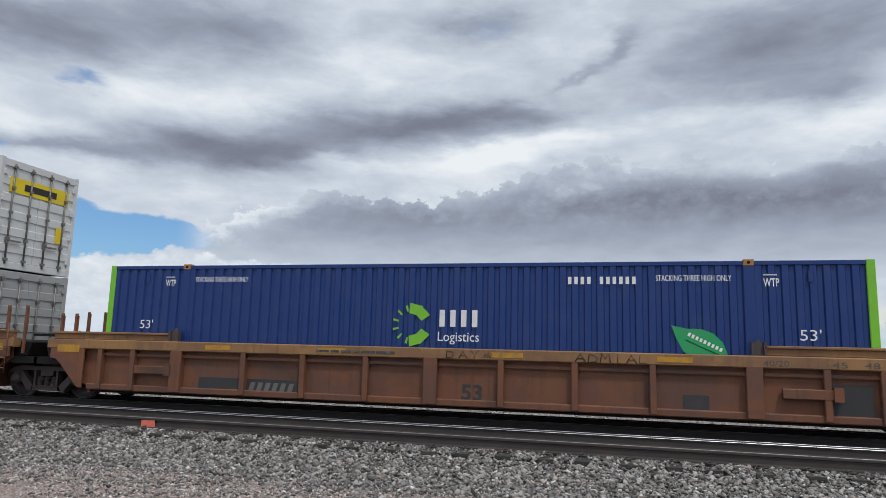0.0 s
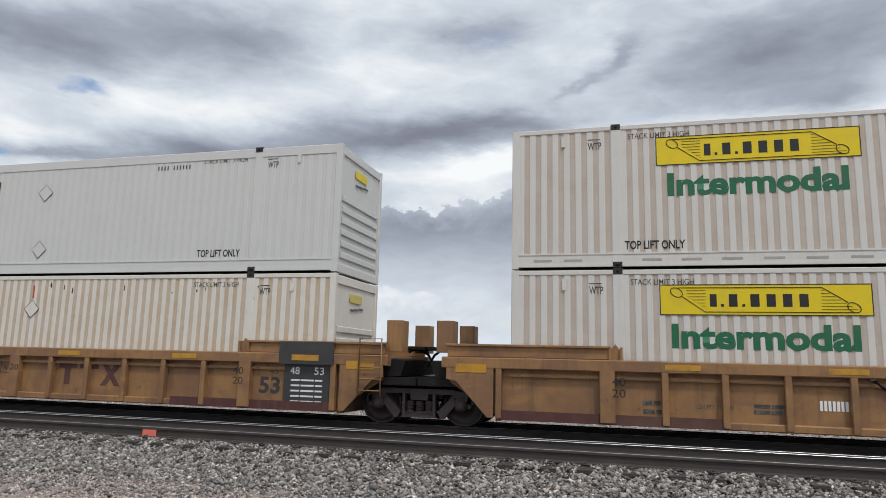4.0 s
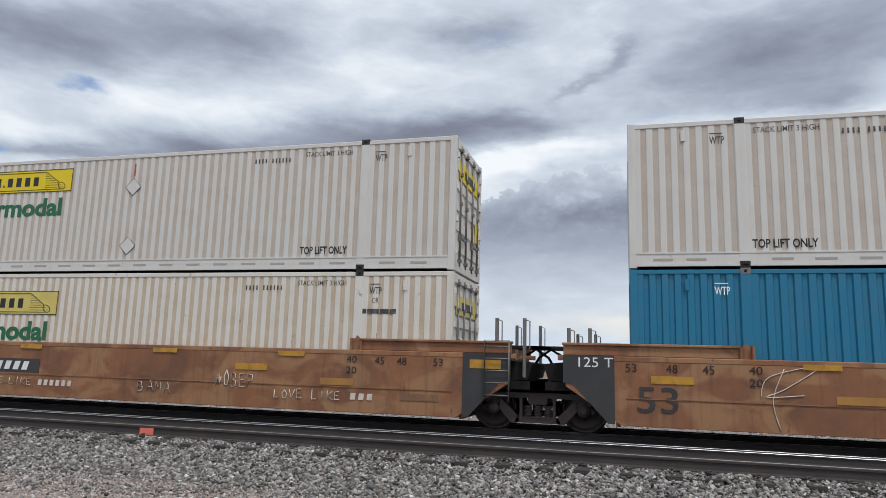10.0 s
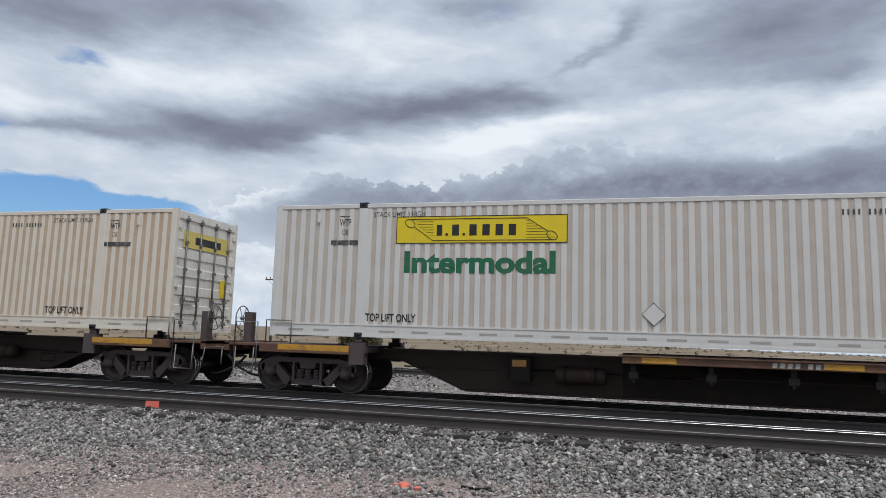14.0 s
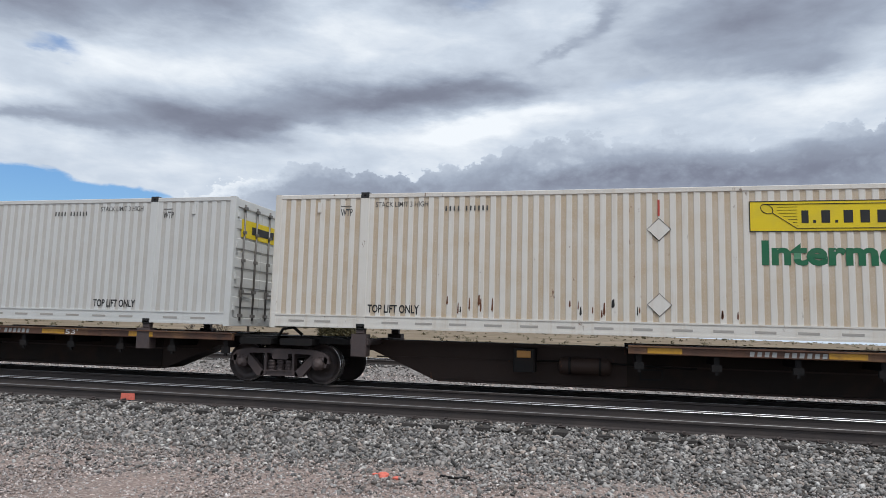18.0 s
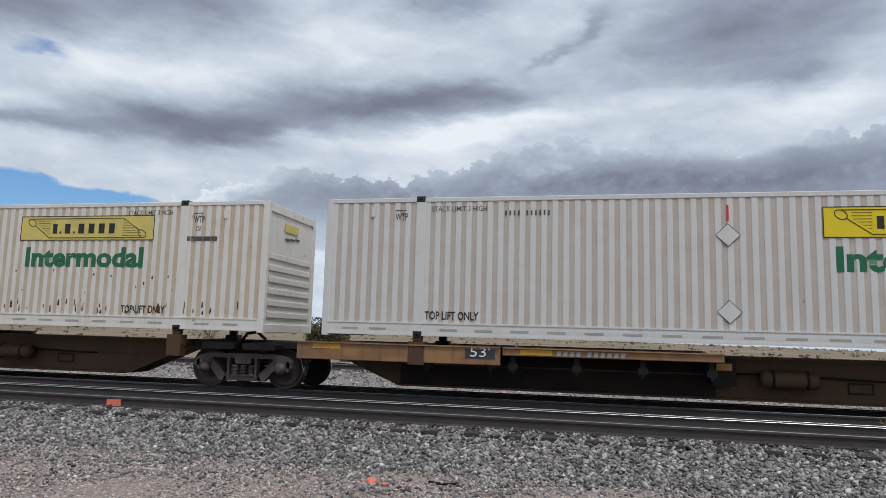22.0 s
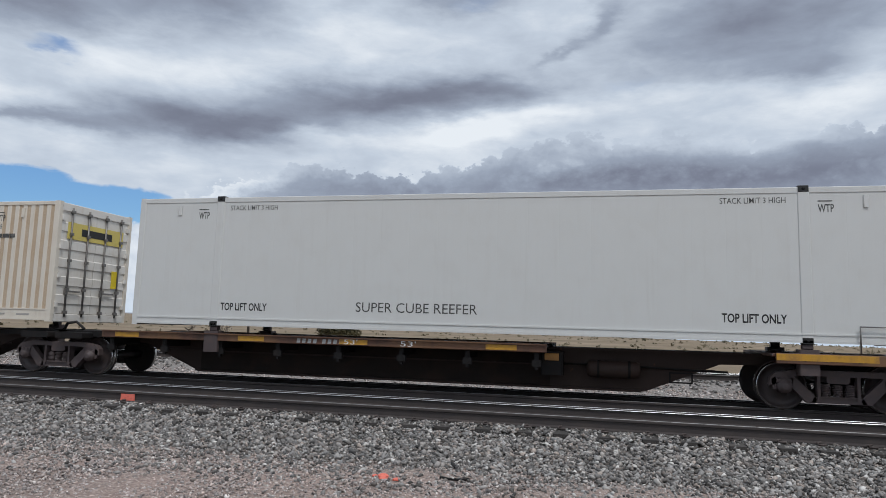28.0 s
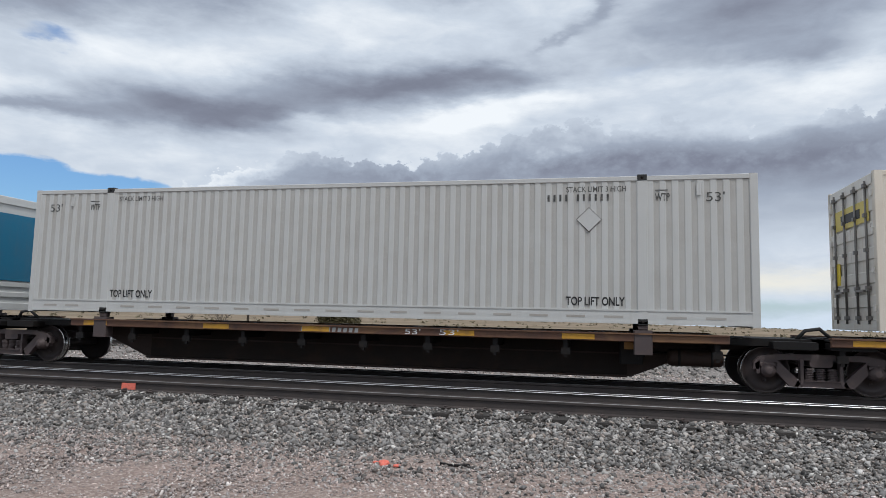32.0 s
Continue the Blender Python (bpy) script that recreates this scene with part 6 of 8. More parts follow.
        while x + 0.7 < q and j < (5 if low > 0.8 else 1):
            part("reflector", kept(("reflector",), lambda: plate(rect(0, 0.62, 0, 0.10), 0.005)), REFLECT, car, "yellow reflective strip", at=(x, -1.362, high - 0.135), scale=(1, 1, 1.05))
            x += 2.35 if j % 2 else 3.1
            j += 1
    for x in (LIFT, LONG - LIFT):
        for k in (-1, 1):
            part("pedestal", kept(("pedestal", k), lambda: Shape().box(-0.2, 0.2, *sorted((k * 0.4, k * 1.32)), 0.90, 1.02).box(-0.17, 0.17, *sorted((k * 1.1, k * 1.378)), 0.66, 1.12, 0.02).box(-0.09, 0.09, *sorted((k * 1.16, k * 1.28)), 1.12, 1.215, 0.02)), SPINE_OCHRE if tone is OCHRE else TRUCKMAT, car, "container pedestal with locking cone", at=(x, 0, 0))
    for s, x, how in ((-1, a, ends[0]), (1, b, ends[1])):
        if how == "outer":
            e = x + s * 1.9
            part("platform", Shape().box(*sorted((x - s * 1.15, e)), -1.36, 1.36, 0.98, 1.04, 0.01).box(*sorted((x - s * 1.1, x + s * 1.0)), -1.42, -1.34, 0.86, 1.05, 0.012).box(*sorted((e - s * 0.12, e)), -1.36, 1.36, 0.86, 1.06), tone, car, "end platform over the truck")
            part("platform_edge", Shape().box(*sorted((x - s * 1.1, x + s * 0.55)), -1.425, -1.42, 0.92, 1.04), REFLECT, car, "yellow platform edge")
            part("draft_sill", Shape().box(*sorted((x - s * 0.3, e)), -0.3, 0.3, 0.66, 0.98), DARK, car)
            coupler(car, e - s * 0.1, s)
            part("brake_stand", Shape().box(*sorted((e - s * 0.42, e - s * 0.22)), -0.98, -0.78, 0.9, 1.72, 0.02), TRUCKMAT, car)
            hand_wheel(car, e - s * 0.12, -0.88, 1.58)
            hand_rails(car, e - s * 0.55 - 0.3, -1.36, 0.45, 1.5, 0.55, STEEL, 0)
            hand_rails(car, e - s * 1.3 - 0.3, -1.34, 1.04, 1.55, 0.6, STEEL, 0)
            part("sill_step", Shape().path([(e - s * 0.3, -1.38, 0.95), (e - s * 0.3, -1.4, 0.42), (e - s * 0.75, -1.4, 0.42), (e - s * 0.75, -1.38, 0.95)], 0.016), STEEL, car)
        else:
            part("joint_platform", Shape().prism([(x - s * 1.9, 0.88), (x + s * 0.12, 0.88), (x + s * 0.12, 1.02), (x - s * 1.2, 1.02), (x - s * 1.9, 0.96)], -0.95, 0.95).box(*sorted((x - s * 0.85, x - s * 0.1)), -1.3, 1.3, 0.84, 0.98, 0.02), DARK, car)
            if s > 0:
                part("cross_hose", Shape().path([(x - 0.3, -0.6, 1.0), (x - 0.15, -0.65, 1.18), (x + 0.1, -0.65, 1.22), (x + 0.3, -0.6, 1.05)], 0.035), RUBBER, car)
    for x, wd, zz, mat, s in blocks:
        part("under_box", Shape().box(x, x + wd, -1.15, -0.5, zz, zz + s, 0.04), mat, car, "equipment box slung under the frame")
    if text:
        for string, x, zz, wd, hg in text:
            words(car, string, x, zz, wd, hg, PALE, y=-1.368)
    for x in trucks:
        truck(car, x - u)
    return car

# ---- the train, from its head: cars and loads ----
LOW, UPPER, DECK = 0.27, 3.2, 1.21      # heights of container floors: in a well, stacked, on a spine car
W1, W2, W3, W4 = "brown well cars", "ochre well cars", "golden well car", "russet well cars"
STACK = "stacked containers"
SPINE = "containers on spine cars"
TRAIN = []


def side_logo(box, paint_ring, paint_word, x, z, s):
    """A ring of green strokes with four plain blocks, over the word Logistics."""
    for k in (0, 1, 4, 5, 6, 7, 8, 9, 10, 11):
        a = math.pi / 2 - (k + 0.5) * math.pi / 6
        r0, r1, wd = (0.25, 0.50, 0.12) if k < 6 else (0.32, 0.47, 0.02)
        c, t = math.cos(a), math.sin(a)
        part("ring_stroke", plate([(c * r0 - t * wd, t * r0 + c * wd), (c * r1 - t * wd * 1.4, t * r1 + c * wd * 1.4), (c * r1 + t * wd * 1.4, t * r1 - c * wd * 1.4), (c * r0 + t * wd, t * r0 - c * wd)], 0.004 + 0.0004 * k), paint_ring, box, "stroke of a lime green ring", at=(x, FRONT + 0.0105, z), scale=(s, 1, s))
    for k in range(4):
        part("name_block", kept(("name_block_a",), lambda: plate(rect(0.03, 0.16, 0, 0.40))), paint_word, box, at=(x + (0.68 + 0.265 * k) * s, FRONT + 0.0105, z - 0.04 * s), scale=(s, 1, s))
    words(box, "Logistics", x + 0.68 * s, z - 0.38 * s, 1.0 * s, 0.22 * s, paint_word)


def smile(box, x, z, s):
    """A long curved arrow that rises to the right, drawn from its start."""
    def bow(q):
        return -0.60 * math.sin(math.pi * q ** 1.05) - 0.25 * q

    low, top = [], []
    for q in np.linspace(0, 1, 22):
        th = 0.03 + 0.30 * math.sin(math.pi * (0.03 + 0.80 * q)) ** 0.9 - 0.06 * q
        top.append((3.80 * q * s, bow(q) * s))
        low.append((3.80 * q * s, (bow(q) - th) * s))
    m = len(low)
    n = 2 * m
    pts = [(px, y, pz) for y in (-0.004, 0.0) for px, pz in low + top[::-1]]
    sh = Shape().faces(pts, [(k, k + 1, n - 2 - k, n - 1 - k) for k in range(m - 1)] + [(k, (k + 1) % n, n + (k + 1) % n, n + k)[::-1] for k in range(n)])
    part("arrow_curve", sh, SKYBLUE, box, "bright blue curved arrow", at=(x, FRONT + 0.0105, z))
    outer = [(3.39, -0.08), (3.57, 0.03), (3.88, 0.07), (4.12, 0.07), (4.19, 0.0), (4.17, -0.23), (4.04, -0.54), (3.88, -0.73)]
    inner = [(3.41, -0.13), (3.60, -0.11), (3.78, -0.12), (3.90, -0.12), (3.96, -0.16), (3.97, -0.34), (3.90, -0.54), (3.82, -0.68)]
    sh = Shape()
    for k in range(7):
        sh.prism([(px * s, pz * s) for px, pz in (outer[k], outer[k + 1], inner[k + 1], inner[k])], -0.004, 0)
    part("arrow_head", sh, SKYBLUE, box, at=(x, FRONT + 0.0099, z))


def parcel_box(u, z, label, ends, name_x, arrow_x, marks, upper):
    box = container(u, z, label, NAVY, "rib", ends, casting=RED if upper else STEEL, sign=PALE, group=STACK)
    wtp(box, PALE)
    lift_text(box, PALE, "STACK LIMIT 3 HIGH", low=upper, wide=1.45)
    smile(box, arrow_x, 1.89 if upper else 2.14, 1.0)
    for a, wd, lo, hg in ((0.0, 0.26, -0.14, 0.28), (0.32, 0.15, 0, 0.28), (0.53, 0.08, 0, 0.40), (0.67, 0.42, 0, 0.28), (1.15, 0.26, 0, 0.28)):
        part("name_block", kept(("name_block_b", wd, lo, hg), lambda: plate(rect(0, wd * 0.8, lo, hg))), PALE, box, "pale block of a painted name", at=(name_x + a * 1.10, FRONT + 0.0105, 2.16), scale=(0.96, 1, 1.0))
    for x, zz in marks:
        diamond(box, x, zz, 0.24, PALE, PALE)
    code_bars(box, LONG - 1.35 if upper else 0.35, 2.45, 0.14, PALE)
    for x in ((0.85,) if not upper else ()):
        words(box, "53'", x, 1.95, 0.36, 0.25, PALE)
    if not upper:
        words(box, "53'", LONG - 1.3, 1.95, 0.42, 0.25, PALE)
    return box


def spine_box(*a, **k):
    return hauler_box(*a, group=SPINE, **k)


def rust_streaks(box, n, seed, z0, z1, x0=4.0, x1=15.8, long=0.16):
    """Short rusty runs and chips on a ribbed side."""
    rng = np.random.default_rng(seed)
    for _ in range(n):
        x = round(rng.uniform(x0, x1) / 0.2185) * 0.2185 + rng.uniform(-0.02, 0.06)
        h, wd = long * rng.uniform(0.4, 1.6), rng.uniform(0.02, 0.05)
        part("rust_streak", plate([(0, 0), (wd * 0.6, -h * 0.2), (wd, h * 0.1), (wd * 0.8, h), (wd * 0.3, h * 0.9)], 0.003), RUST if rng.random() < 0.7 else BLACK, box, at=(x, FRONT + 0.0105, rng.uniform(z0, z1)))


def build_train():
    add = TRAIN.append
    # brown articulated well cars
    b = container(-11.85, LOW, "deep blue container with lime green corner posts in a well", BLUE, "cell", ("front", "front"), casting=GOLD, sign=None, group=STACK)
    add(b)
    for o in b.children:
        if o.name.startswith("corner_post"):
            o.material_slots[0].link, o.material_slots[0].material = "OBJECT", LIME
    wtp(b, PALE)
    lift_text(b, PALE, "STACKING THREE HIGH ONLY", low=False, wide=1.35)
    code_bars(b, 10.76, 2.46, 0.17, PALE)
    side_logo(b, LIME, PALE, 7.54, 1.62, 0.86)
    for x in (0.93, 14.88):
        words(b, "53'", x, 1.44, 0.35, 0.2, PALE)
    leaf = [(0.0, 0.36), (0.28, 0.30), (0.52, 0.30), (0.74, 0.22), (0.90, 0.05), (0.97, -0.14), (0.98, -0.30), (0.45, -0.30), (0.20, -0.12), (0.08, 0.12)]
    lf = part("leaf_mark", plate(leaf), GREEN_B, b, "green leaf shaped mark", at=(12.68, FRONT + 0.0105, 1.32))
    part("leaf_rib", Shape().path([(0.25, -0.006, 0.10), (0.5, -0.006, -0.02), (0.9, -0.006, -0.2)], 0.010, 4), GREEN, lf)
    for k in range(9):
        part("leaf_bar", kept(("leaf_bar",), lambda: plate(rect(0, 0.045, 0, 0.07), 0.003)), PALE, lf, at=(0.28 + 0.068 * k, -0.005, 0.17 - 0.034 * k), turn=(0, 25, 0))
    add(well_car(-11.85, "rusty red brown well car with ribbed sides and ochre top chord", "brown", "joint", "joint", W1, (-13.63, 6.0)))

    add(hauler_box(-31.72, UPPER, "clean white smooth container with framed yellow sign, stacked on grey one", "plain", ("front", "door"), 2.85, "framed", "smooth", code_x=11.35, diamonds=((8.08, 2.08), (8.08, 0.63)), group=STACK))
    for u in (-31.72, -51.06):
        g = container(u, LOW, "light grey container with lime green lifting posts in a well car", GREY, "cell", ("front", "door"), posts=LIME, casting=RED, sign=None, group=STACK)
        add(g)
        wtp(g, INK)
        side_logo(g, LIME, COFCBLUE, 3.6, 1.85, 0.86)
        words(g, "WARNING HIGH CUBE", 7.39, 2.53, 1.55, 0.12, INK)
        code_bars(g, 0.5, 2.35, 0.15, INK)
        for x in (0.95, 14.93):
            words(g, "53'", x, 1.42, 0.34, 0.19, INK)
    c1 = TRAIN[1]
    part("number_plate", Shape().box(2.7, 5.18, -1.424, -1.41, 0.36, 0.66), CHARCOAL, c1, "faded dark number plate")
    glyphs(c1, 3.95, 0.42, 6, 1.1, 0.17, STEEL, -1.427, "number_block", 0.3)
    words(c1, "53", 8.67, 0.42, 0.43, 0.3, CHARCOAL, y=-1.414, bold=0.03)
    part("dark_patch", Shape().box(12.85, 13.29, -1.42, -1.41, 0.4, 0.68), CHARCOAL, c1)
    bars(c1, 5.55, 1.27, [0.3, 0.2, 0.24, 0.16, 0.3, 0.4], 0.055, INK, y=-1.564)
    chalk(c1, "DAY~", 8.39, 1.23, 1.0, 0.16, -1.566, 3, material=INK, label="dark scrawl on the chord")
    chalk(c1, "ADMIAL", 10.92, 1.22, 1.4, 0.17, -1.566, 4, material=INK, label="dark scrawl on the chord")
    c = well_car(-31.72, "rusty red brown well car with chalk graffiti on its side", "brown", "joint", "joint", W1, (-33.23,))
    add(c)
    chalk_line(c, [(4.5, 0.9), (4.15, 0.5), (4.3, 0.3)], -1.425)
    chalk(c, "~ORI", 4.3, 0.35, 1.2, 0.5, -1.425, 5, 0.021)
    chalk(c, "~R3O", 5.45, 0.32, 1.2, 0.52, -1.425, 6, 0.021)
    chalk_line(c, [(6.9, 0.3), (6.98, 0.85), (7.2, 0.7), (7.0, 0.55), (7.3, 0.3)], -1.425)
    chalk(c, "DBOS", 7.4, 0.5, 0.55, 0.35, -1.425, 7)
    chalk(c, "FUBAR", 11.1, 0.5, 0.85, 0.4, -1.425, 8, 0.021)
    chalk_line(c, [(11.4, 0.42), (11.7, 0.4), (11.5, 0.34), (11.9, 0.33)], -1.425)
    chalk(c, "NEKO~", 7.42, 1.22, 0.95, 0.17, -1.566, 9)
    words(c, "53", 2.89, 0.36, 0.43, 0.3, CHARCOAL, y=-1.414, bold=0.03)
    slack_chain(c, 9.67, 10.8, 0.98, 0.70, -1.47)
    for car_ in (c,):
        part("notice", Shape().box(13.01, 13.79, -1.42, -1.41, 0.38, 0.74), BROWN, car_, "stencilled notice panel")
        bars(car_, 13.1, 0.66, [0.55], 0.04, GREY, y=-1.423)
    for car_ in (c, c1):
        part("end_patch", Shape().box(15.3, 15.95, -1.42, -1.41, 0.36, 0.95), CHARCOAL, car_, "dark grey paint patch")
        for x, st in ((14.2, "40/20"), (15.3, "45"), (15.8, "48"), (16.5, "53")):
            words(car_, st, x, 1.24, 0.24 if len(st) < 3 else 0.42, 0.1, INK, y=-1.563)
    add(hauler_box(-51.06, UPPER, "cream white container with yellow sign, stacked on a grey one", "warm", ("front", "door"), 2.85, "yellow", "rib", code_x=11.35, diamonds=((8.08, 2.08), (8.08, 0.63)), group=STACK))
    add(well_car(-51.06, "rusty red brown well car with white graffiti", "brown", "outer", "joint", W1, (-52.7,)))
    c3 = TRAIN[-1]
    chalk(c3, "GRYFI~", 5.56, 0.45, 1.25, 0.45, -1.425, 11, 0.021)
    chalk_line(c3, [(5.8, 0.4), (6.3, 0.36), (6.0, 0.3), (6.6, 0.3)], -1.425)
    chalk(c3, "CHUB", 7.25, 0.52, 0.9, 0.42, -1.425, 12, 0.021)
    chalk(c3, "FUBAR", 8.52, 0.46, 1.06, 0.44, -1.425, 13, 0.021)
    chalk(c3, "SPIRIT", 9.77, 0.46, 1.36, 0.42, -1.425, 14, 0.021)
    for x in (7.6, 8.9, 10.4):
        chalk_line(c3, [(x, 0.42), (x + 0.45, 0.4), (x + 0.2, 0.34), (x + 0.6, 0.33)], -1.425)
    glyphs(c3, 4.18, 0.36, 6, 0.95, 0.18, STEEL, -1.414, "number_block", 0.3)
    part("dark_patch", Shape().box(11.4, 12.3, -1.42, -1.41, 0.4, 0.85), BROWN, c3)
    bars(c3, 13.2, 0.66, [0.55], 0.04, GREY, y=-1.423)
    words(c3, "40/20", 14.29, 1.24, 0.42, 0.1, INK, y=-1.563)
    # ochre articulated well cars
    add(hauler_box(-74.45, UPPER, "white container with yellow scroll sign stacked on another", "warm", ("front", "door"), 2.85, "yellow", code_x=11.35, diamonds=((8.08, 0.63),), group=STACK))
    add(hauler_box(-74.45, LOW, "weathered white container with yellow scroll sign in a well car", "warm", ("front", "door"), 2.85, "yellow", code_x=11.35, group=STACK))
    c4 = well_car(-74.45, "yellow brown well car with upright side posts", "ochre", "joint", "outer", W2, (-56.9, -76.4))
    add(c4)
    add(hauler_box(-94.44, UPPER, "clean white smooth container with framed yellow scroll sign, stacked", "plain", ("front", "front"), 2.85, "framed", "smooth", code_x=11.35, diamonds=((8.08, 2.08), (8.08, 0.63)), group=STACK))
    add(hauler_box(-94.44, LOW, "rust spotted white container with plain scroll sign in a well car", "rusty", ("front", "front"), 2.8, "white", "rib", green=GREEN_B, diamonds=((8.08, 2.08),), low=False, sign_z=1.88, group=STACK))
    rust_streaks(TRAIN[-1], 16, 6, 0.9, 2.4, 0.4, 3.0, 0.09)
    rust_streaks(TRAIN[-1], 10, 16, 2.45, 2.65, 8.0, 15.0, 0.08)
    c5 = well_car(-94.44, "yellow brown well car with charcoal panels at its ends", "ochre", "joint", "joint", W2, (-96.0,))
    add(c5)
    add(parcel_box(-113.97, UPPER, "dark slate container with blue curved arrow, stacked on white one", ("front", "door"), 9.62, 5.14, ((13.1, 2.13), (13.76, 2.13)), True))
    add(hauler_box(-113.97, LOW, "cream white container with plain scroll sign in a well car", "cream", ("front", "door"), 2.6, "white", "rib", green=GREEN_B, diamonds=((7.83, 2.08),), extra=True, low=False, sign_z=1.88, group=STACK))
    rust_streaks(TRAIN[-1], 18, 26, 2.5, 2.7, 4.5, 9.5, 0.07)
    c6 = well_car(-113.97, "sooty brown well car with a dark number plate area", "ochre", "outer", "joint", W2, (-115.71,), SOOTY)
    add(c6)
    for car in (c4, c5, c6):
        for x in ((15.66,), (0.55, 15.66), (15.66,))[(c4, c5, c6).index(car)]:
            pn = part("stencil_panel", Shape().box(x - 0.5, x + 0.55, -1.50, -1.405, 0.28, 1.2), CHARCOAL, car, "charcoal panel with white stencils")
            words(car, "48" if x > 5 else "53", x - 0.36, 0.98, 0.22, 0.15, PALE, y=-1.505)
            words(car, "53" if x > 5 else "48", x + 0.2, 0.98, 0.22, 0.15, PALE, y=-1.505)
            if x < 5:
                words(car, "125T", x - 0.38, 0.52, 0.82, 0.32, PALE, y=-1.505, bold=0.02)
            else:
                for q in range(5):
                    bars(car, x - 0.33, 0.84 - q * 0.11, [0.2, 0.3, 0.16], 0.035, PALE, y=-1.503)
            part("charcoal_top", Shape().box(x - 0.6, x + 0.65, -1.59, -1.562, 1.19, 1.66), CHARCOAL, car)
            part("reflector", kept(("reflector",), lambda: plate(rect(0, 0.62, 0, 0.10), 0.005)), REFLECT, car, at=(x - 0.3, -1.592, 1.27), scale=(1, 1, 1.2))
        for x in (1.95, 13.98):
            words(car, "40", x, 0.95, 0.24, 0.15, BLACK, y=-1.574)
            words(car, "20", x, 0.74, 0.24, 0.15, BLACK, y=-1.574)
        words(car, "53", 14.53, 0.57, 0.5, 0.34, CHARCOAL, y=-1.414, bold=0.03)
        words(car, "45", 14.78, 0.97, 0.2, 0.13, INK, y=-1.414)
        words(car, "20", 7.95, 0.88, 0.24, 0.14, BLACK, y=-1.574)
        if car is c6:
            glyphs(part("number_plate", Shape().box(2.9, 3.95, -1.424, -1.41, 0.70, 0.96), CHARCOAL, car, "dark plate with white blocks"), 2.96, 0.74, 6, 0.95, 0.17, PALE, -1.427, "number_block", 0.3)
            glyphs(car, 2.12, 0.76, 4, 0.68, 0.18, PALE, -1.414, "number_block", 0.3)
            for x, st in ((-0.15, "53"), (0.36, "48"), (0.89, "45")):
                words(car, st, x, 0.92, 0.22, 0.13, BLACK, y=-1.556)
        words(car, "LD LMT 716500", 3.42, 0.58, 0.64, 0.09, INK, y=-1.414)
        bars(car, 2.5, 0.62, [0.16, 0.12], 0.08, INK, y=-1.414)
        bars(car, 2.5, 0.46, [0.2, 0.1], 0.08, INK, y=-1.414)
        for q in range(2):
            bars(car, 4.4, 0.64 - 0.1 * q, [0.26, 0.3], 0.06, INK, y=-1.414)
        bars(car, 5.46, 0.63, [0.045] * 7, 0.17, PALE, gap=0.022, y=-1.414)
        part("stencil_box", frame_of(7.5, 7.78, 0.8, 1.06, 0.015), BLACK, car, at=(0, -1.412, 0))
        words(car, "N", 7.59, 0.86, 0.1, 0.12, BLACK, y=-1.414)
        slack_chain(car, 6.29, 7.36, 1.2, 0.80, -1.47)
        block_mark(car, 9.22, 0.58, 1.75, 0.52, MAROON, -1.412)
    # single golden well car
    add(hauler_box(-137.48, UPPER, "cream container with plain sign, stacked on a dark slate one", "cream", ("front", "front"), 9.92, "white", "rib", sign_z=1.9, green=GREEN_B, extra=True, code_x=3.85, diamonds=((8.08, 0.63),), group=STACK))
    add(parcel_box(-137.48, LOW, "dark slate container with blue curved arrow in a golden well car", ("front", "front"), 9.64, 5.15, ((1.8, 1.83), (1.8, 1.2)), False))
    c7 = well_car(-137.48, "golden yellow single well car with low sides", "gold", "outer", "outer", W3, (-119.83, -139.1))
    add(c7)
    for x, wd, n in ((2.72, 0.86, 4), (3.66, 1.24, 6)):
        pl = part("number_plate", Shape().box(x, x + wd, -1.424, -1.41, 0.57, 0.83), CHARCOAL, c7, "black plate with white blocks")
        glyphs(pl, x + 0.1, 0.62, n, wd - 0.2, 0.16, PALE, -1.427, "number_block", 0.3)
    part("yellow_strip", Shape().box(1.9, 14.2, -1.566, -1.56, 1.09, 1.165), REFLECT, c7, "bright yellow strip along the chord")
    for x, z, wd in ((9.7, 0.74, 0.75), (9.75, 0.62, 0.6), (12.4, 0.4, 0.5), (5.3, 0.62, 0.22), (0.9, 0.62, 0.5), (0.9, 0.52, 0.5)):
        bars(c7, x, z, [wd], 0.045, INK, y=-1.414)
    words(c7, "53", 8.75, 0.55, 0.36, 0.3, CHARCOAL, y=-1.447, bold=0.02)
    block_mark(c7, 11.02, 0.42, 0.95, 0.3, MAROON, -1.415)
    chalk(c7, "V~V", 13.03, 0.5, 0.35, 0.28, -1.42, 15, material=MAROON, label="small maroon mark")
    nt = part("notice", Shape().box(14.72, 15.38, -1.42, -1.41, 0.44, 0.78), CHARCOAL, c7, "black notice plate with pale lines")
    for q in range(4):
        bars(nt, 14.78, 0.69 - 0.065 * q, [0.22, 0.26], 0.035, PALE, y=-1.423)
    # russet smooth sided well cars
    for z in (UPPER, LOW):
        add(hauler_box(-161.06, z, "white container with yellow sign, one of two stacked in russet car", "grey" if z == UPPER else "warm", ("front", "front"), 9.7, "yellow", "rib", code_x=3.85, diamonds=((8.08, 2.08), (8.08, 0.63))[:2 if z == UPPER else 1], low=z == UPPER, group=STACK))
    add(hauler_box(-180.41, UPPER, "off white container with yellow sign, stacked on a teal one", "warm", ("front", "front"), 9.7, "yellow", "rib", code_x=3.85, diamonds=((8.08, 0.63),), group=STACK))
    t = container(-180.41, LOW, "teal blue container with white hexagon mark in a russet car", TEAL, "cell", ("front", "front"), casting=STEEL, sign=None, group=STACK)
    add(t)
    wtp(t, PALE)
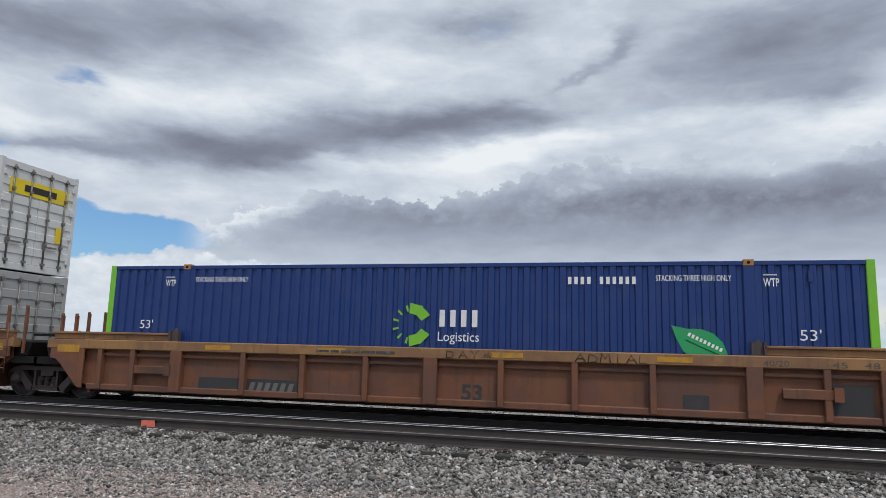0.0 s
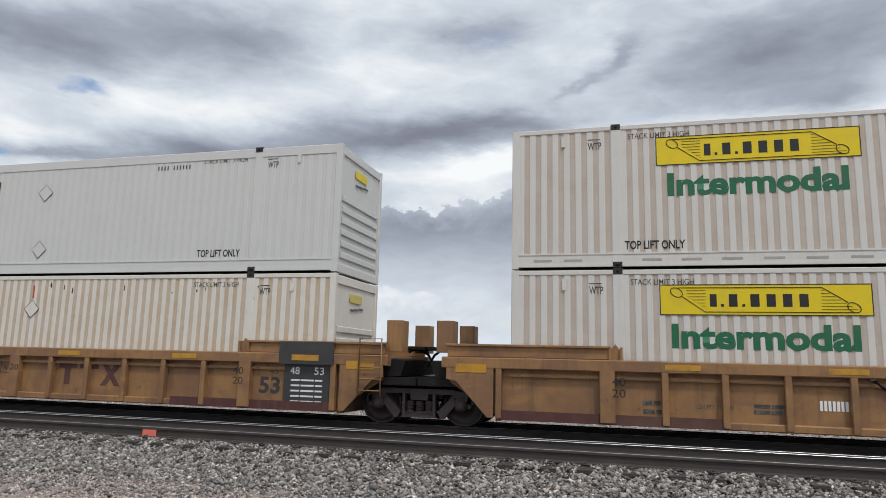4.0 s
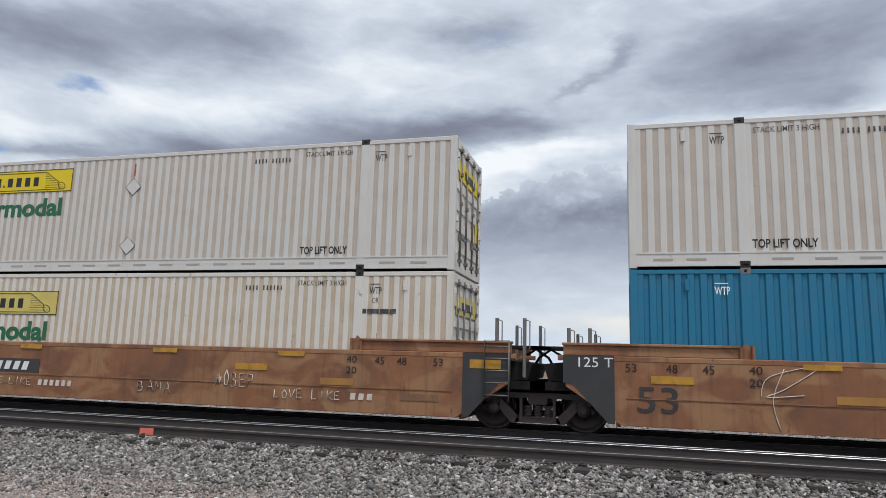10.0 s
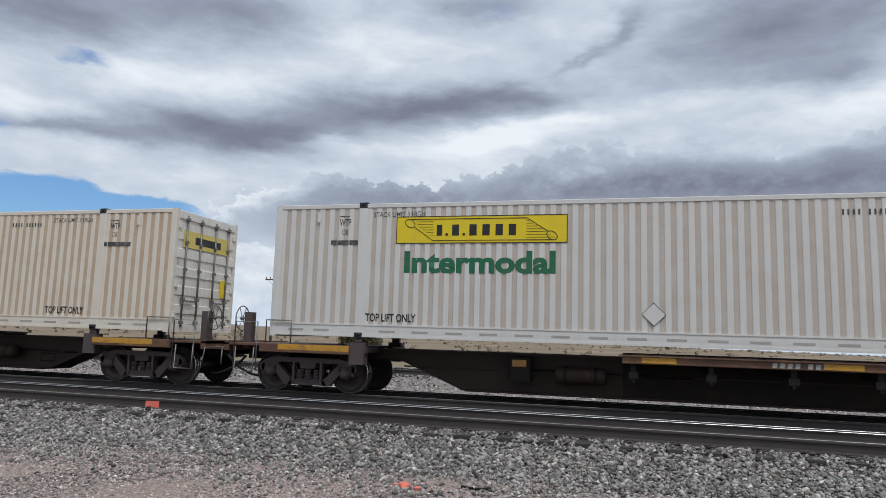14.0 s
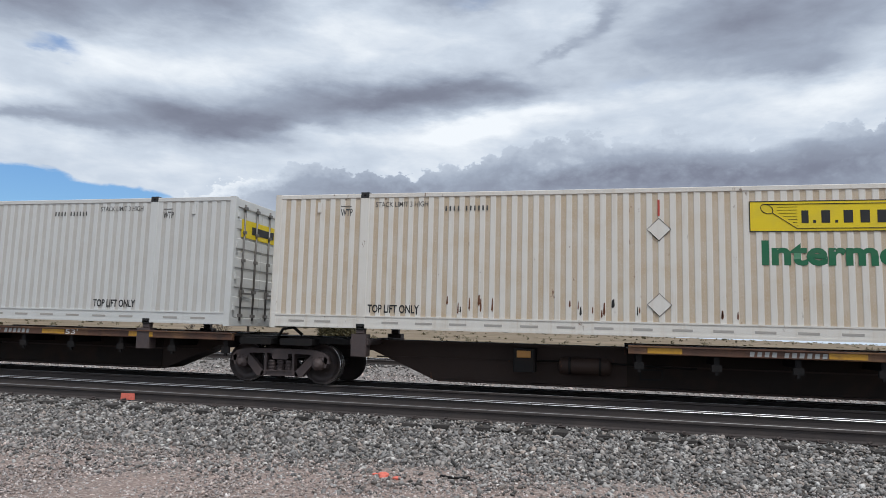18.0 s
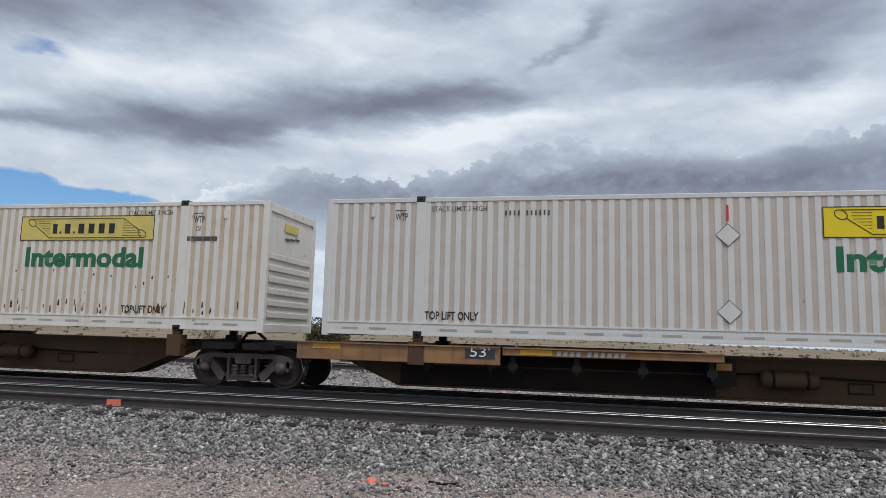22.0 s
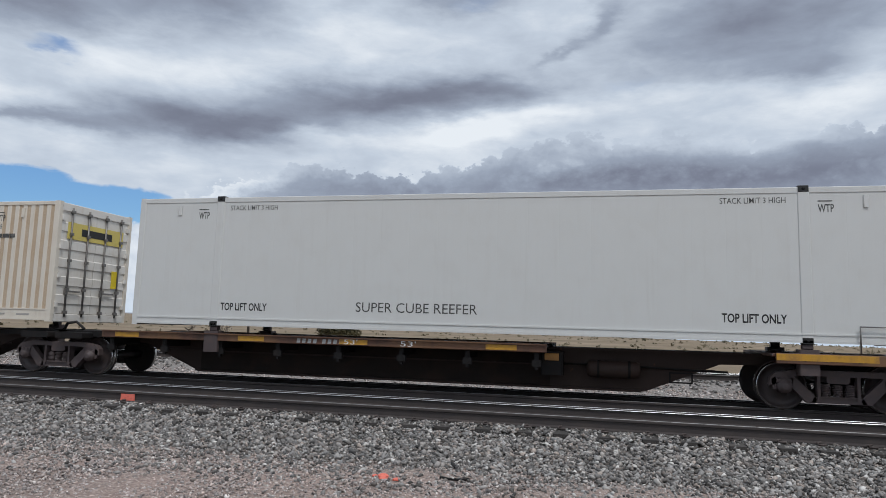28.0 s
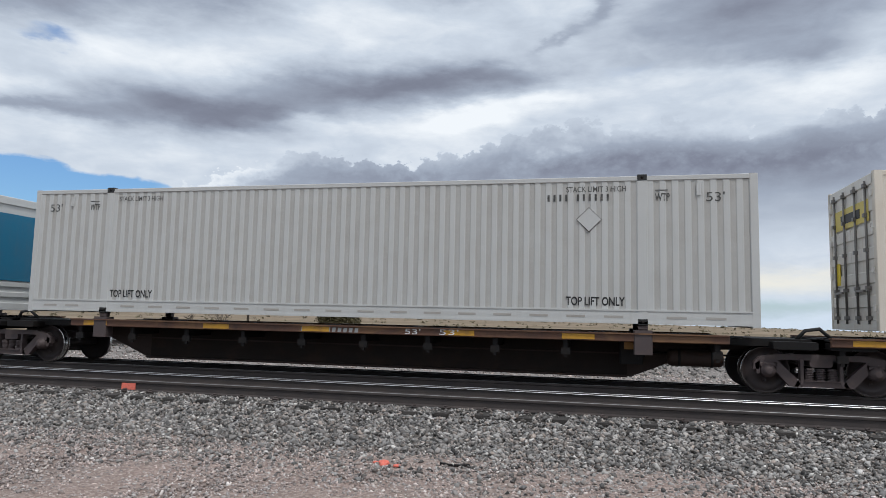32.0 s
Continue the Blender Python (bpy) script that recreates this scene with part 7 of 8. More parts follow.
    code_bars(t, 14.63, 2.36, 0.2, PALE)
    words(t, "WARNING HIGH CUBE", 7.4, 2.5, 1.45, 0.13, PALE)
    hexa = [(0.42 * math.sin(k * math.pi / 3), 0.46 * math.cos(k * math.pi / 3)) for k in range(6)]
    hx = part("hexagon_mark", plate(hexa), PALE, t, "white hexagon mark", at=(8.82, FRONT + 0.0105, 1.92))
    for k in range(3):
        a = k * math.pi / 3
        part("hexagon_spoke", kept(("hexagon_spoke",), lambda: Shape().box(-0.035, 0.035, -0.003, 0.0, -0.36, 0.36)), TEAL, hx, at=(0, -0.0045 - 0.0005 * k, 0), turn=(0, 60 * k, 0))
    a = 9.3
    for k, wd in enumerate((0.2, 0.06, 0.24, 0.06, -0.14, 0.24, 0.27, 0.24, 0.08, 0.25, 0.24, 0.27, 0.25)):
        if wd > 0:
            hg = 0.06 if wd == 0.06 else 0.34
            part("name_block", kept(("name_block_c", wd), lambda: plate(rect(0, wd * (0.78 if wd > 0.1 else 1.0), 0, hg))), PALE, t, "white block of a painted name", at=(a, FRONT + 0.0105, 1.75))
        a += abs(wd) * 1.12 + 0.075
    for z in (UPPER, LOW):
        add(hauler_box(-200.07, z, "white container with yellow sign and doors, stacked in russet car", "warm" if z == UPPER else "rusty", ("front", "door"), 2.65, "yellow" if z == UPPER else "old", "rib", code_x=11.35, diamonds=((8.08, 2.08), (8.08, 0.63))[:2 if z == UPPER else 0], extra=z == LOW, low=z == UPPER, sign_z=2.05 if z == UPPER else 1.89, group=STACK))
    c8 = well_car(-161.06, "russet smooth sided well car with chalk writing", "smooth", "joint", "outer", W4, (-143.5, -162.6))
    c9 = well_car(-180.41, "russet smooth sided well car with a dark name plate", "smooth", "joint", "joint", W4, (-182.2,))
    c10 = well_car(-200.07, "russet smooth sided well car with large numerals", "smooth", "outer", "joint", W4, (-201.67,))
    for car in (c8, c9, c10):
        add(car)
        y = -1.553
        if car is not c9:
            p = part("number_plate", Shape().box(9.75 if car is c8 else 2.95, 13.0 if car is c8 else 6.2, y + 0.002, y + 0.012, 0.78, 1.1), CHARCOAL, car, "dark plate with white blocks")
            glyphs(p, 9.95 if car is c8 else 3.15, 0.84, 4, 1.1, 0.2, PALE, y, "number_block", 0.3)
            glyphs(p, 11.2 if car is c8 else 4.4, 0.84, 6, 1.55, 0.2, PALE, y, "number_block", 0.3)
        else:
            p = part("name_plate", Shape().box(6.75, 9.3, y + 0.002, y + 0.012, 0.66, 1.27), CHARCOAL, car, "dark plate with three white blocks")
            for q in range(3):
                part("name_block", kept(("name_block_d",), lambda: plate([(0.0, 0.0), (0.42, 0.0), (0.55, 0.36), (0.13, 0.36)])), PALE, p, at=(7.0 + q * 0.66, y, 0.8))
            chalk(car, "ROLL", 10.13, 0.84, 0.85, 0.24, y, 21, 0.012)
            chalk(car, "TIDE", 10.2, 0.54, 0.85, 0.22, y, 22, 0.012)
            for line in (((2.2, 0.83), (2.35, 1.2), (3.15, 1.4), (2.6, 1.0), (2.3, 0.85), (2.9, 0.9)), ((2.6, 1.35), (2.4, 0.8), (2.5, 0.3)), ((4.5, 1.42), (4.25, 1.0), (4.2, 0.35)), ((4.9, 1.4), (4.75, 0.95), (4.9, 0.4)),
                         ((5.8, 1.4), (5.4, 1.0), (5.35, 0.5), (5.6, 0.35)), ((7.0, 0.4), (7.2, 0.65), (7.5, 0.62), (7.6, 0.3)), ((11.8, 1.42), (11.3, 1.45), (11.05, 1.15), (11.4, 0.95), (11.9, 1.1), (11.85, 0.9), (11.6, 0.95)),
                         ((11.4, 0.95), (11.2, 0.5)), ((11.55, 0.9), (11.8, 0.4)), ((12.4, 0.72), (12.5, 1.2), (12.65, 0.75)), ((12.9, 1.2), (12.85, 0.75), (13.3, 0.78)), ((13.2, 1.45), (13.6, 1.4), (13.3, 1.1), (13.62, 0.85), (13.25, 0.72))):
                chalk_line(car, line, y)
            chalk(car, "O~GSN~", 12.35, 0.4, 1.3, 0.2, y, 23)
        if car is not c9:
            a = 7.36 if car is c8 else 4.86
            chalk(car, "BE LIKE", a, 0.5, 1.2, 0.19, y, 24, 0.009)
            glyphs(car, a + 1.36, 0.5, 6, 1.0, 0.13, CHALKED, y + 0.002, "writing_bar", 0.1)
            lv = a + 2.97 if car is c8 else 12.37
            chalk(car, "LOVE LIKE", lv, 0.47, 1.55, 0.2, y, 25, 0.009)
            glyphs(car, lv + 1.72, 0.49, 3, 0.55, 0.13, CHALKED, y + 0.002, "writing_bar", 0.1)
            if car is c8:
                chalk(car, "ROLL", 6.87, 1.19, 0.72, 0.22, y, 26, 0.011)
                chalk(car, "TIDE 1", 6.85, 0.99, 1.05, 0.17, y, 27, 0.011)
                chalk(car, "~AER~K~", 9.2, 1.22, 0.82, 0.2, y, 28, 0.009)
                for line in (((2.53, 1.33), (2.62, 1.0), (2.82, 0.8), (2.72, 0.5), (2.78, 0.31)), ((2.98, 0.92), (3.15, 0.98), (3.34, 0.85), (3.1, 0.64), (3.3, 0.62)), ((3.35, 1.27), (3.3, 1.1)), ((3.85, 1.34), (4.02, 0.9), (4.0, 0.6), (4.05, 0.3)),
                             ((4.3, 0.83), (4.6, 0.78), (4.72, 0.6), (4.83, 0.31)), ((4.95, 0.85), (4.75, 0.68)), ((5.21, 1.34), (5.3, 0.9), (5.27, 0.38)), ((5.41, 0.84), (5.6, 0.9), (5.85, 0.85)), ((5.8, 1.4), (5.9, 1.2))):
                    chalk_line(car, line, y)
            else:
                chalk(car, "BAMA", 8.98, 0.47, 0.9, 0.24, y, 29, 0.011)
                chalk(car, "~OBEP", 10.95, 0.66, 0.95, 0.33, y, 30, 0.012)
        words(car, "53", 0.10, 0.5, 0.72, 0.46, CHARCOAL, y=y, bold=0.004)
        # rubbed paint along the weld seam
        part("weld_seam", Shape().box(-0.1, 16.25, y - 0.002, y + 0.012, 0.73, 0.745), RUSSET, car)
        for x, st in ((-0.1, "53"), (0.62, "48"), (1.25, "45"), (14.6, "45"), (15.08, "48"), (15.84, "53")):
            words(car, st, x, 1.22, 0.2, 0.15, BLACK, y=y)
        for x in (2.15, 14.1):
            words(car, "40", x - 0.12, 1.24, 0.22, 0.14, BLACK, y=y)
            words(car, "20", x - 0.12, 1.02, 0.22, 0.14, BLACK, y=y)
        if car is not c10:
            words(car, "125 T", -0.96, 1.29, 0.64, 0.18, PALE, y=-1.56)
        for k, x in enumerate((0.35, 3.4, 4.8, 11.4, 13.4, 15.2)):
            part("patch", Shape().box(x, x + 0.75, y - 0.001, y + 0.01, 1.02 - 0.25 * (k % 3), 1.16 - 0.25 * (k % 3)), (REFLECT, GOLD, OCHRE)[k % 3], car, "paint patch")
    # spine cars
    s1, s2, s3, s4, s5 = "three unit spine car", "five unit spine car", "second five unit spine car", "reefer carrying spine car", "spine cars at the rear"
    sill = (0.90, 1.06)
    right, left = (7.5, 16.2), (-0.7, 9.4)

    def unit(u, x0, x1, half, ends, group, trucks, label="worn brown spine car with a black centre sill", **k):
        add(spine_car(u, label, x0, x1, [(*half, *((0.90, 1.165) if "carrying" in label else sill))] if half else [], ends, group, trucks, **k))

    unit(-221.3, -223.2, -206.0, (-1.0, 9.9), ("joint", "outer"), s1, (-206.0, -223.2), "spine car carrying a chassis with a white container")
    chassis_trailer()
    unit(-241.77, -241.8, -223.2, right, ("joint", "joint"), s1, (-241.8,))
    add(spine_box(-241.77, DECK, "weathered white container with yellow scroll sign and rusty doors", "warm", ("front", "door"), 2.85, "yellow", code_x=11.35, diamonds=((8.08, 0.63),), extra=True))
    unit(-260.3, -259.46, -241.8, right, ("outer", "joint"), s1, (-259.46,))
    add(spine_box(-260.3, DECK, "white container with yellow scroll sign and doors on a spine car", "warm", ("front", "door"), 2.85, "yellow", code_x=11.35, diamonds=((8.08, 0.63),), extra=True))
    unit(-279.05, -280.6, -263.74, left, ("joint", "outer"), s2, (-263.74, -280.6))
    add(spine_box(-279.05, DECK, "cream container with stained doors and old yellow sign", "cream", ("front", "door"), 2.85, "old", code_x=11.35, diamonds=((8.08, 0.63),), extra=True))
    unit(-297.38, -297.5, -280.6, right, ("joint", "joint"), s2, (-297.5,))
    add(spine_box(-297.38, DECK, "white container with yellow scroll sign on a spine car", "clean", ("front", "front"), 2.85, "yellow", code_x=11.35, diamonds=((8.08, 2.08), (8.08, 0.63))))
    unit(-314.56, -314.4, -297.5, (7.2, 16.3), ("joint", "joint"), s2, (-314.4,), text=(("ALL PURPOSE SPINE CAR", 7.3, 0.94, 2.1, 0.1),))
    add(spine_box(-314.56, DECK, "clean white container with yellow scroll sign and placard diamonds", "clean", ("front", "front"), 2.85, "yellow", code_x=11.35, diamonds=((8.08, 2.08), (8.08, 0.63))))
    unit(-331.97, -331.8, -314.4, right, ("joint", "joint"), s2, (-331.8,))
    add(spine_box(-331.97, DECK, "cream white container with yellow scroll sign, rust at its foot", "rusty", ("front", "front"), 9.7, "yellow", code_x=3.85, diamonds=((8.08, 2.08), (8.08, 0.63))))
    rust_streaks(TRAIN[-1], 22, 36, 0.36, 0.6, 3.0, 10.0)
    unit(-349.1, -348.03, -331.8, (7.9, 16.3), ("outer", "joint"), s2, (-348.03,))
    add(spine_box(-349.1, DECK, "white container with yellow scroll sign and dark worn doors", "clean", ("front", "door"), 2.85, "yellow", code_x=11.35, diamonds=((8.08, 2.08), (8.08, 0.63))))
    add(spine_car(-367.14, "ochre spine car with deep side sill and an air tank", -369.5, -353.07, [(-0.5, 3.8, 0.70, 1.06), (3.85, 7.95, *sill)], ("joint", "outer"), s3, (-353.07, -369.5), OCHRE))
    part("mark_plate", Shape().box(3.1, 3.7, -1.366, -1.358, 0.84, 1.0), CHARCOAL, TRAIN[-1])
    words(TRAIN[-1], "53'", 3.2, 0.86, 0.4, 0.13, PALE, y=-1.375)
    add(spine_box(-367.14, DECK, "white container with yellow scroll sign beside a brake wheel", "clean", ("front", "front"), 9.7, "yellow", code_x=3.85, diamonds=((8.08, 2.08), (8.08, 0.63))))
    for u, x0, x1, lab, paint, style, gr, ends in ((-385.04, -387.2, -369.5, "white container with plain scroll sign and bright green lettering", "warm", "white", GREEN_B, ("front", "front")),
                                                  (-402.7, -404.6, -387.2, "white container with yellow scroll sign on a deep silled spine car", "warm", "yellow", GREEN, ("front", "front")),
                                                  (-420.2, -422.2, -404.6, "rust streaked cream container with faded yellow sign", "rusty", "old", GREEN, ("front", "front"))):
        add(spine_car(u, "ochre spine car with deep side sill and black centre sill", x0, x1, [(-0.5, 3.8, 0.70, 1.06), (3.85, 7.95, *sill)], ("joint", "joint"), s3, (x0,), OCHRE))
        part("mark_plate", Shape().box(3.1, 3.7, -1.366, -1.358, 0.82, 1.0), CHARCOAL, TRAIN[-1])
        words(TRAIN[-1], "53'", 3.2, 0.86, 0.4, 0.2, PALE, y=-1.375)
        bx = spine_box(u, DECK, lab, paint, ends, 9.72, style, code_x=3.85, diamonds=((8.08, 2.08), (8.08, 0.63)) if u > -415 else ((8.08, 0.63),), green=gr, extra=u < -415)
        add(bx)
        if u < -415:
            rust_streaks(bx, 70, 5, 0.34, 0.55, 3.6, 15.9, 0.11)
            rust_streaks(bx, 16, 15, 0.7, 1.3, 3.6, 15.0, 0.05)
            part("rust_patch", Shape().box(0.93, 1.98, FRONT - 0.006, FRONT + 0.004, 0.37, 0.70), surface("red oxide patch", (0.17, 0.035, 0.02), 0.7, amount=0.5, streak=0.5), bx, "red oxide repair patch")
    add(spine_car(-440.8, "ochre spine car with deep side sill and scribbled paint", -438.62, -422.2, [(6.2, 11.4, *sill), (11.5, 16.2, 0.70, 1.06)], ("outer", "joint"), s3, (-438.62,), OCHRE))
    words(TRAIN[-1], "53'", 12.0, 0.86, 0.4, 0.2, PALE, y=-1.375)
    add(spine_box(-440.8, DECK, "clean white smooth container with framed yellow scroll sign and doors", "plain", ("front", "door"), 2.85, "framed", "smooth", code_x=11.35, diamonds=((8.08, 2.08), (8.08, 0.63))))
    unit(-459.27, -461.2, -443.6, (-0.9, 9.1), ("joint", "outer"), s4, (-443.6, -461.2), "spine car carrying a refrigerated trailer")
    reefer_trailer()
    unit(-477.18, -479.4, -461.2, (-0.9, 9.3), ("joint", "joint"), s4, (-479.4,), text=(("TWIN 28-ALL PURPOSE SPINE CAR", 2.2, 0.92, 3.6, 0.12),))
    bx = spine_box(-477.18, DECK, "white container with yellow scroll sign and a dark seam", "warm", ("front", "door"), 2.85, "yellow", code_x=11.35, diamonds=((8.08, 2.08), (8.08, 0.63)))
    add(bx)
    part("dark_seam", Shape().box(7.35, 7.42, FRONT - 0.004, FRONT + 0.02, 0.3, 2.78), INK, bx)
    unit(-497.9, -497.0, -479.4, right, ("outer", "joint"), s4, (-497.0,))
    add(spine_box(-497.9, DECK, "yellowed cream container with doors on a spine car", "cream", ("front", "door"), 2.85, "old", code_x=11.35, diamonds=((8.08, 0.63),), extra=True))
    unit(-515.91, -518.05, -501.3, left, ("joint", "outer"), s5, (-501.3, -518.05), text=(("53'", 5.2, 0.93, 0.3, 0.1),))
    bx = container(-515.91, DECK, "flat white refrigerated container on a spine car", WHITE["clean"], "reefer", ("door", "front"), sign=None, group=SPINE)
    add(bx)
    wtp(bx, INK)
    lift_text(bx, INK)
    words(bx, "SUPER CUBE REEFER", 5.4, 0.4, 2.6, 0.2, INK)
    unit(-534.3, -536.3, -518.05, (-0.9, 9.3), ("joint", "joint"), s5, (-536.3,), text=(("ALL PURPOSE SPINE CAR", 3.2, 0.92, 2.2, 0.11),))
    add(spine_box(-534.3, DECK, "yellowed cream container with plain scroll sign and faded lettering", "cream", ("front", "door"), 2.85, "white", code_x=11.35, green=GREEN_B, diamonds=((8.08, 2.08), (8.08, 0.63)), extra=True))
    rust_streaks(TRAIN[-1], 22, 46, 0.4, 0.9, 6.0, 14.0, 0.1)
    unit(-554.57, -553.5, -536.3, right, ("outer", "joint"), s5, (-553.5,))
    add(spine_box(-554.57, DECK, "clean white smooth container with framed yellow sign on spine car", "plain", ("front", "door"), 2.85, "framed", "smooth", code_x=11.35, diamonds=((8.08, 2.08), (8.08, 0.63))))
    unit(-572.86, -573.75, -557.55, (-0.8, 8.2), ("joint", "outer"), "last spine cars", (-557.55, -573.75), tone=SILL)
    add(spine_box(-572.86, DECK, "cream container with yellow scroll sign beside a brake wheel", "cream", ("door", "front"), 9.7, "yellow", code_x=3.85, diamonds=((8.08, 0.63),), extra=True))
    unit(-590.95, -591.6, -573.75, (1.3, 15.6), ("joint", "joint"), "last spine cars", (-591.6,), text=(("53'", 10.1, 0.93, 0.4, 0.11),))
    bx = container(-590.95, DECK, "pale grey container with plain sides on a spine car", WHITE["grey"], "rib", ("front", "front"), sign=None, group=SPINE)
    add(bx)
    wtp(bx, INK, z=2.4)
    lift_text(bx, INK)
    code_bars(bx, 12.25, 2.42, 0.16, INK)
    for x in (0.42, 15.24):
        words(bx, "53'", x, 2.38, 0.33, 0.18, INK)
    diamond(bx, 13.06, 2.05, 0.24, WHITE["grey"][0], STEEL)
    unit(-608.5, -609.0, -591.6, right, ("outer", "joint"), "last spine cars", (-609.0,))
    bx = container(-608.5, DECK, "white container with a dark teal painted panel", WHITE["plain"], "smooth", ("front", "front"), sign=None, group=SPINE)
    add(bx)
    part("teal_panel", plate([(12.2, 0.95), (16.05, 0.95), (16.05, 2.55), (12.9, 2.55)]), TEAL, bx, "dark teal painted panel", at=(0, FRONT + 0.0105, 0))
    part("teal_end_panel", Shape().box(LONG - 0.012, LONG - 0.006, -1.12, 1.12, 0.75, 2.45), TEAL, bx, "dark teal painted end panel")
    bars(bx, 15.4, 1.85, [0.1, 0.22, 0.12], 0.34, PALE, 0.06, y=FRONT + 0.002, name="name_block")


def tyre_pair(owner, x, z, y):
    w = part("wheel", kept(("tyre",), lambda: Shape().turned([(0.28, -0.13), (0.42, -0.14), (0.49, -0.10), (0.50, 0.0), (0.49, 0.10), (0.42, 0.14), (0.28, 0.13), (0.27, 0.0), (0.28, -0.13)], (0, 0, 0), "y", 24, True, False)), RUBBER, owner, "black trailer tyre", at=(x, y, z))
    part("rim", kept(("rim",), lambda: Shape().turned([(0.285, -0.135), (0.27, -0.12), (0.25, -0.05), (0.16, -0.06), (0.15, -0.10), (0.06, -0.11), (0.05, -0.02)], (0, 0, 0), "y", 20, True, False)), RIM, w)
    part("hub", kept(("hub",), lambda: Shape().turned([(0.1, -0.04), (0.1, -0.13), (0.07, -0.16), (0.02, -0.165)], (0, 0, 0), "y", 14)), TRUCKMAT, w)
    for k in range(10):
        part("hand_hole", kept(("hand_hole",), lambda: Shape().turned([(0.034, -0.012), (0.034, 0.0)], (0, 0, 0), "y", 8)), RUBBER, w, at=(0.225 * math.cos(k * math.pi / 5), -0.05, 0.225 * math.sin(k * math.pi / 5)))
    for k in range(8):
        part("wheel_nut", kept(("wheel_nut",), lambda: Shape().turned([(0.022, -0.03), (0.022, 0.0)], (0, 0, 0), "y", 6)), DARK, w, at=(0.14 * math.cos(k * math.pi / 4), -0.06, 0.14 * math.sin(k * math.pi / 4)))
    return w


def hitch(owner, x, top):
    """The raised stanchion that holds a trailer's kingpin."""
    part("hitch", Shape().prism([(x - 0.16, 1.06), (x + 0.16, 1.06), (x - 0.12, top), (x - 0.32, top)], -0.3, 0.3).prism([(x - 2.0, 1.06), (x - 1.75, 1.06), (x - 0.25, top - 0.05), (x - 0.4, top - 0.12)], -0.07, 0.07).box(x - 0.6, x + 0.05, -0.5, 0.5, top, top + 0.06), DARK, owner, "raised trailer hitch")


def chassis_trailer():
    u = -221.3
    box = hauler_box(u, 2.13, "clean white smooth container with framed sign on a red chassis", "dull", ("door", "front"), 9.41, "framed", "smooth", code_x=3.85, diamonds=((8.08, 2.08), (8.08, 0.63)))
    TRAIN.append(box)
    tr = thing("container_chassis", "dark red container chassis with tandem wheels on a spine car", "trailer", (u, Y_TRAIN, 0))
    TRAIN.append(tr)
    part("main_rail", Shape().box(0.1, 15.9, -0.55, -0.42, 1.86, 2.1, 0.02), CHASSIS, tr)
    part("main_rail", Shape().box(0.1, 15.9, 0.42, 0.55, 1.86, 2.1, 0.02), CHASSIS, tr)
    for x in (0.1, 2.1, 5.0, 8.0, 11.0, 14.0, 15.8):
        part("bolster", kept(("chassis_bolster",), lambda: Shape().box(0, 0.16, -1.28, 1.28, 1.98, 2.125, 0.015)), CHASSIS, tr, at=(x, 0, 0))
    part("side_rail", Shape().box(0.1, 15.9, -1.29, -1.24, 1.98, 2.1), CHASSIS, tr)
    part("bumper", Shape().box(0.05, 0.13, -1.2, 1.2, 1.42, 1.54, 0.01).box(0.1, 0.25, -0.9, -0.8, 1.5, 1.95).box(0.1, 0.25, 0.8, 0.9, 1.5, 1.95), CHASSIS, tr)
    part("bumper_tape", Shape().box(0.04, 0.048, -1.15, 1.15, 1.45, 1.51), RED, tr)
    for x in (2.95, 4.2):
        for y in (-1.1, -0.76, 0.76, 1.1):
            tyre_pair(tr, x, 1.645, y)
        part("axle", Shape().bar((x, -1.1, 1.645), (x, 1.1, 1.645), 0.07, 8), DARK, tr)
    part("mud_flap", Shape().box(2.22, 2.24, -1.25, -0.62, 1.18, 1.8).box(2.22, 2.24, 0.62, 1.25, 1.18, 1.8), RUBBER, tr)
    for y in (-0.75, 0.75):
        part("landing_leg", Shape().box(12.3, 12.46, y - 0.08, y + 0.08, 1.1, 1.95, 0.02).bar((12.4, y, 1.35), (11.75, y, 1.9), 0.035).bar((12.4, y, 1.7), (13.2, y, 1.95), 0.03), CHASSIS, tr)
    part("leg_brace", Shape().bar((12.4, -0.75, 1.3), (12.4, 0.75, 1.85), 0.03).bar((13.4, -0.8, 1.15), (13.4, -0.8, 1.95), 0.04), CHASSIS, tr)
    part("nose_bolster", Shape().box(15.95, 17.2, -1.3, -1.1, 2.0, 2.13, 0.02).box(15.95, 17.2, 1.1, 1.3, 2.0, 2.13, 0.02).box(16.95, 17.2, -1.3, 1.3, 2.0, 2.2, 0.03), TRUCKMAT, tr, "rusty nose bolster of the chassis")
    part("bolster_patch", Shape().box(16.05, 16.7, -1.306, -1.30, 2.04, 2.12), ORANGE, tr, "orange worn paint")
    hitch(tr, 15.9, 1.84)
    part("air_lines", Shape().path([(5.0, -0.9, 1.9), (5.3, -0.95, 1.72), (5.8, -0.95, 1.62), (6.3, -0.9, 1.75), (6.6, -0.9, 1.95)], 0.018).path([(5.0, -0.7, 1.9), (5.4, -0.72, 1.66), (6.0, -0.72, 1.6), (6.4, -0.7, 1.9)], 0.015), RUBBER, tr)


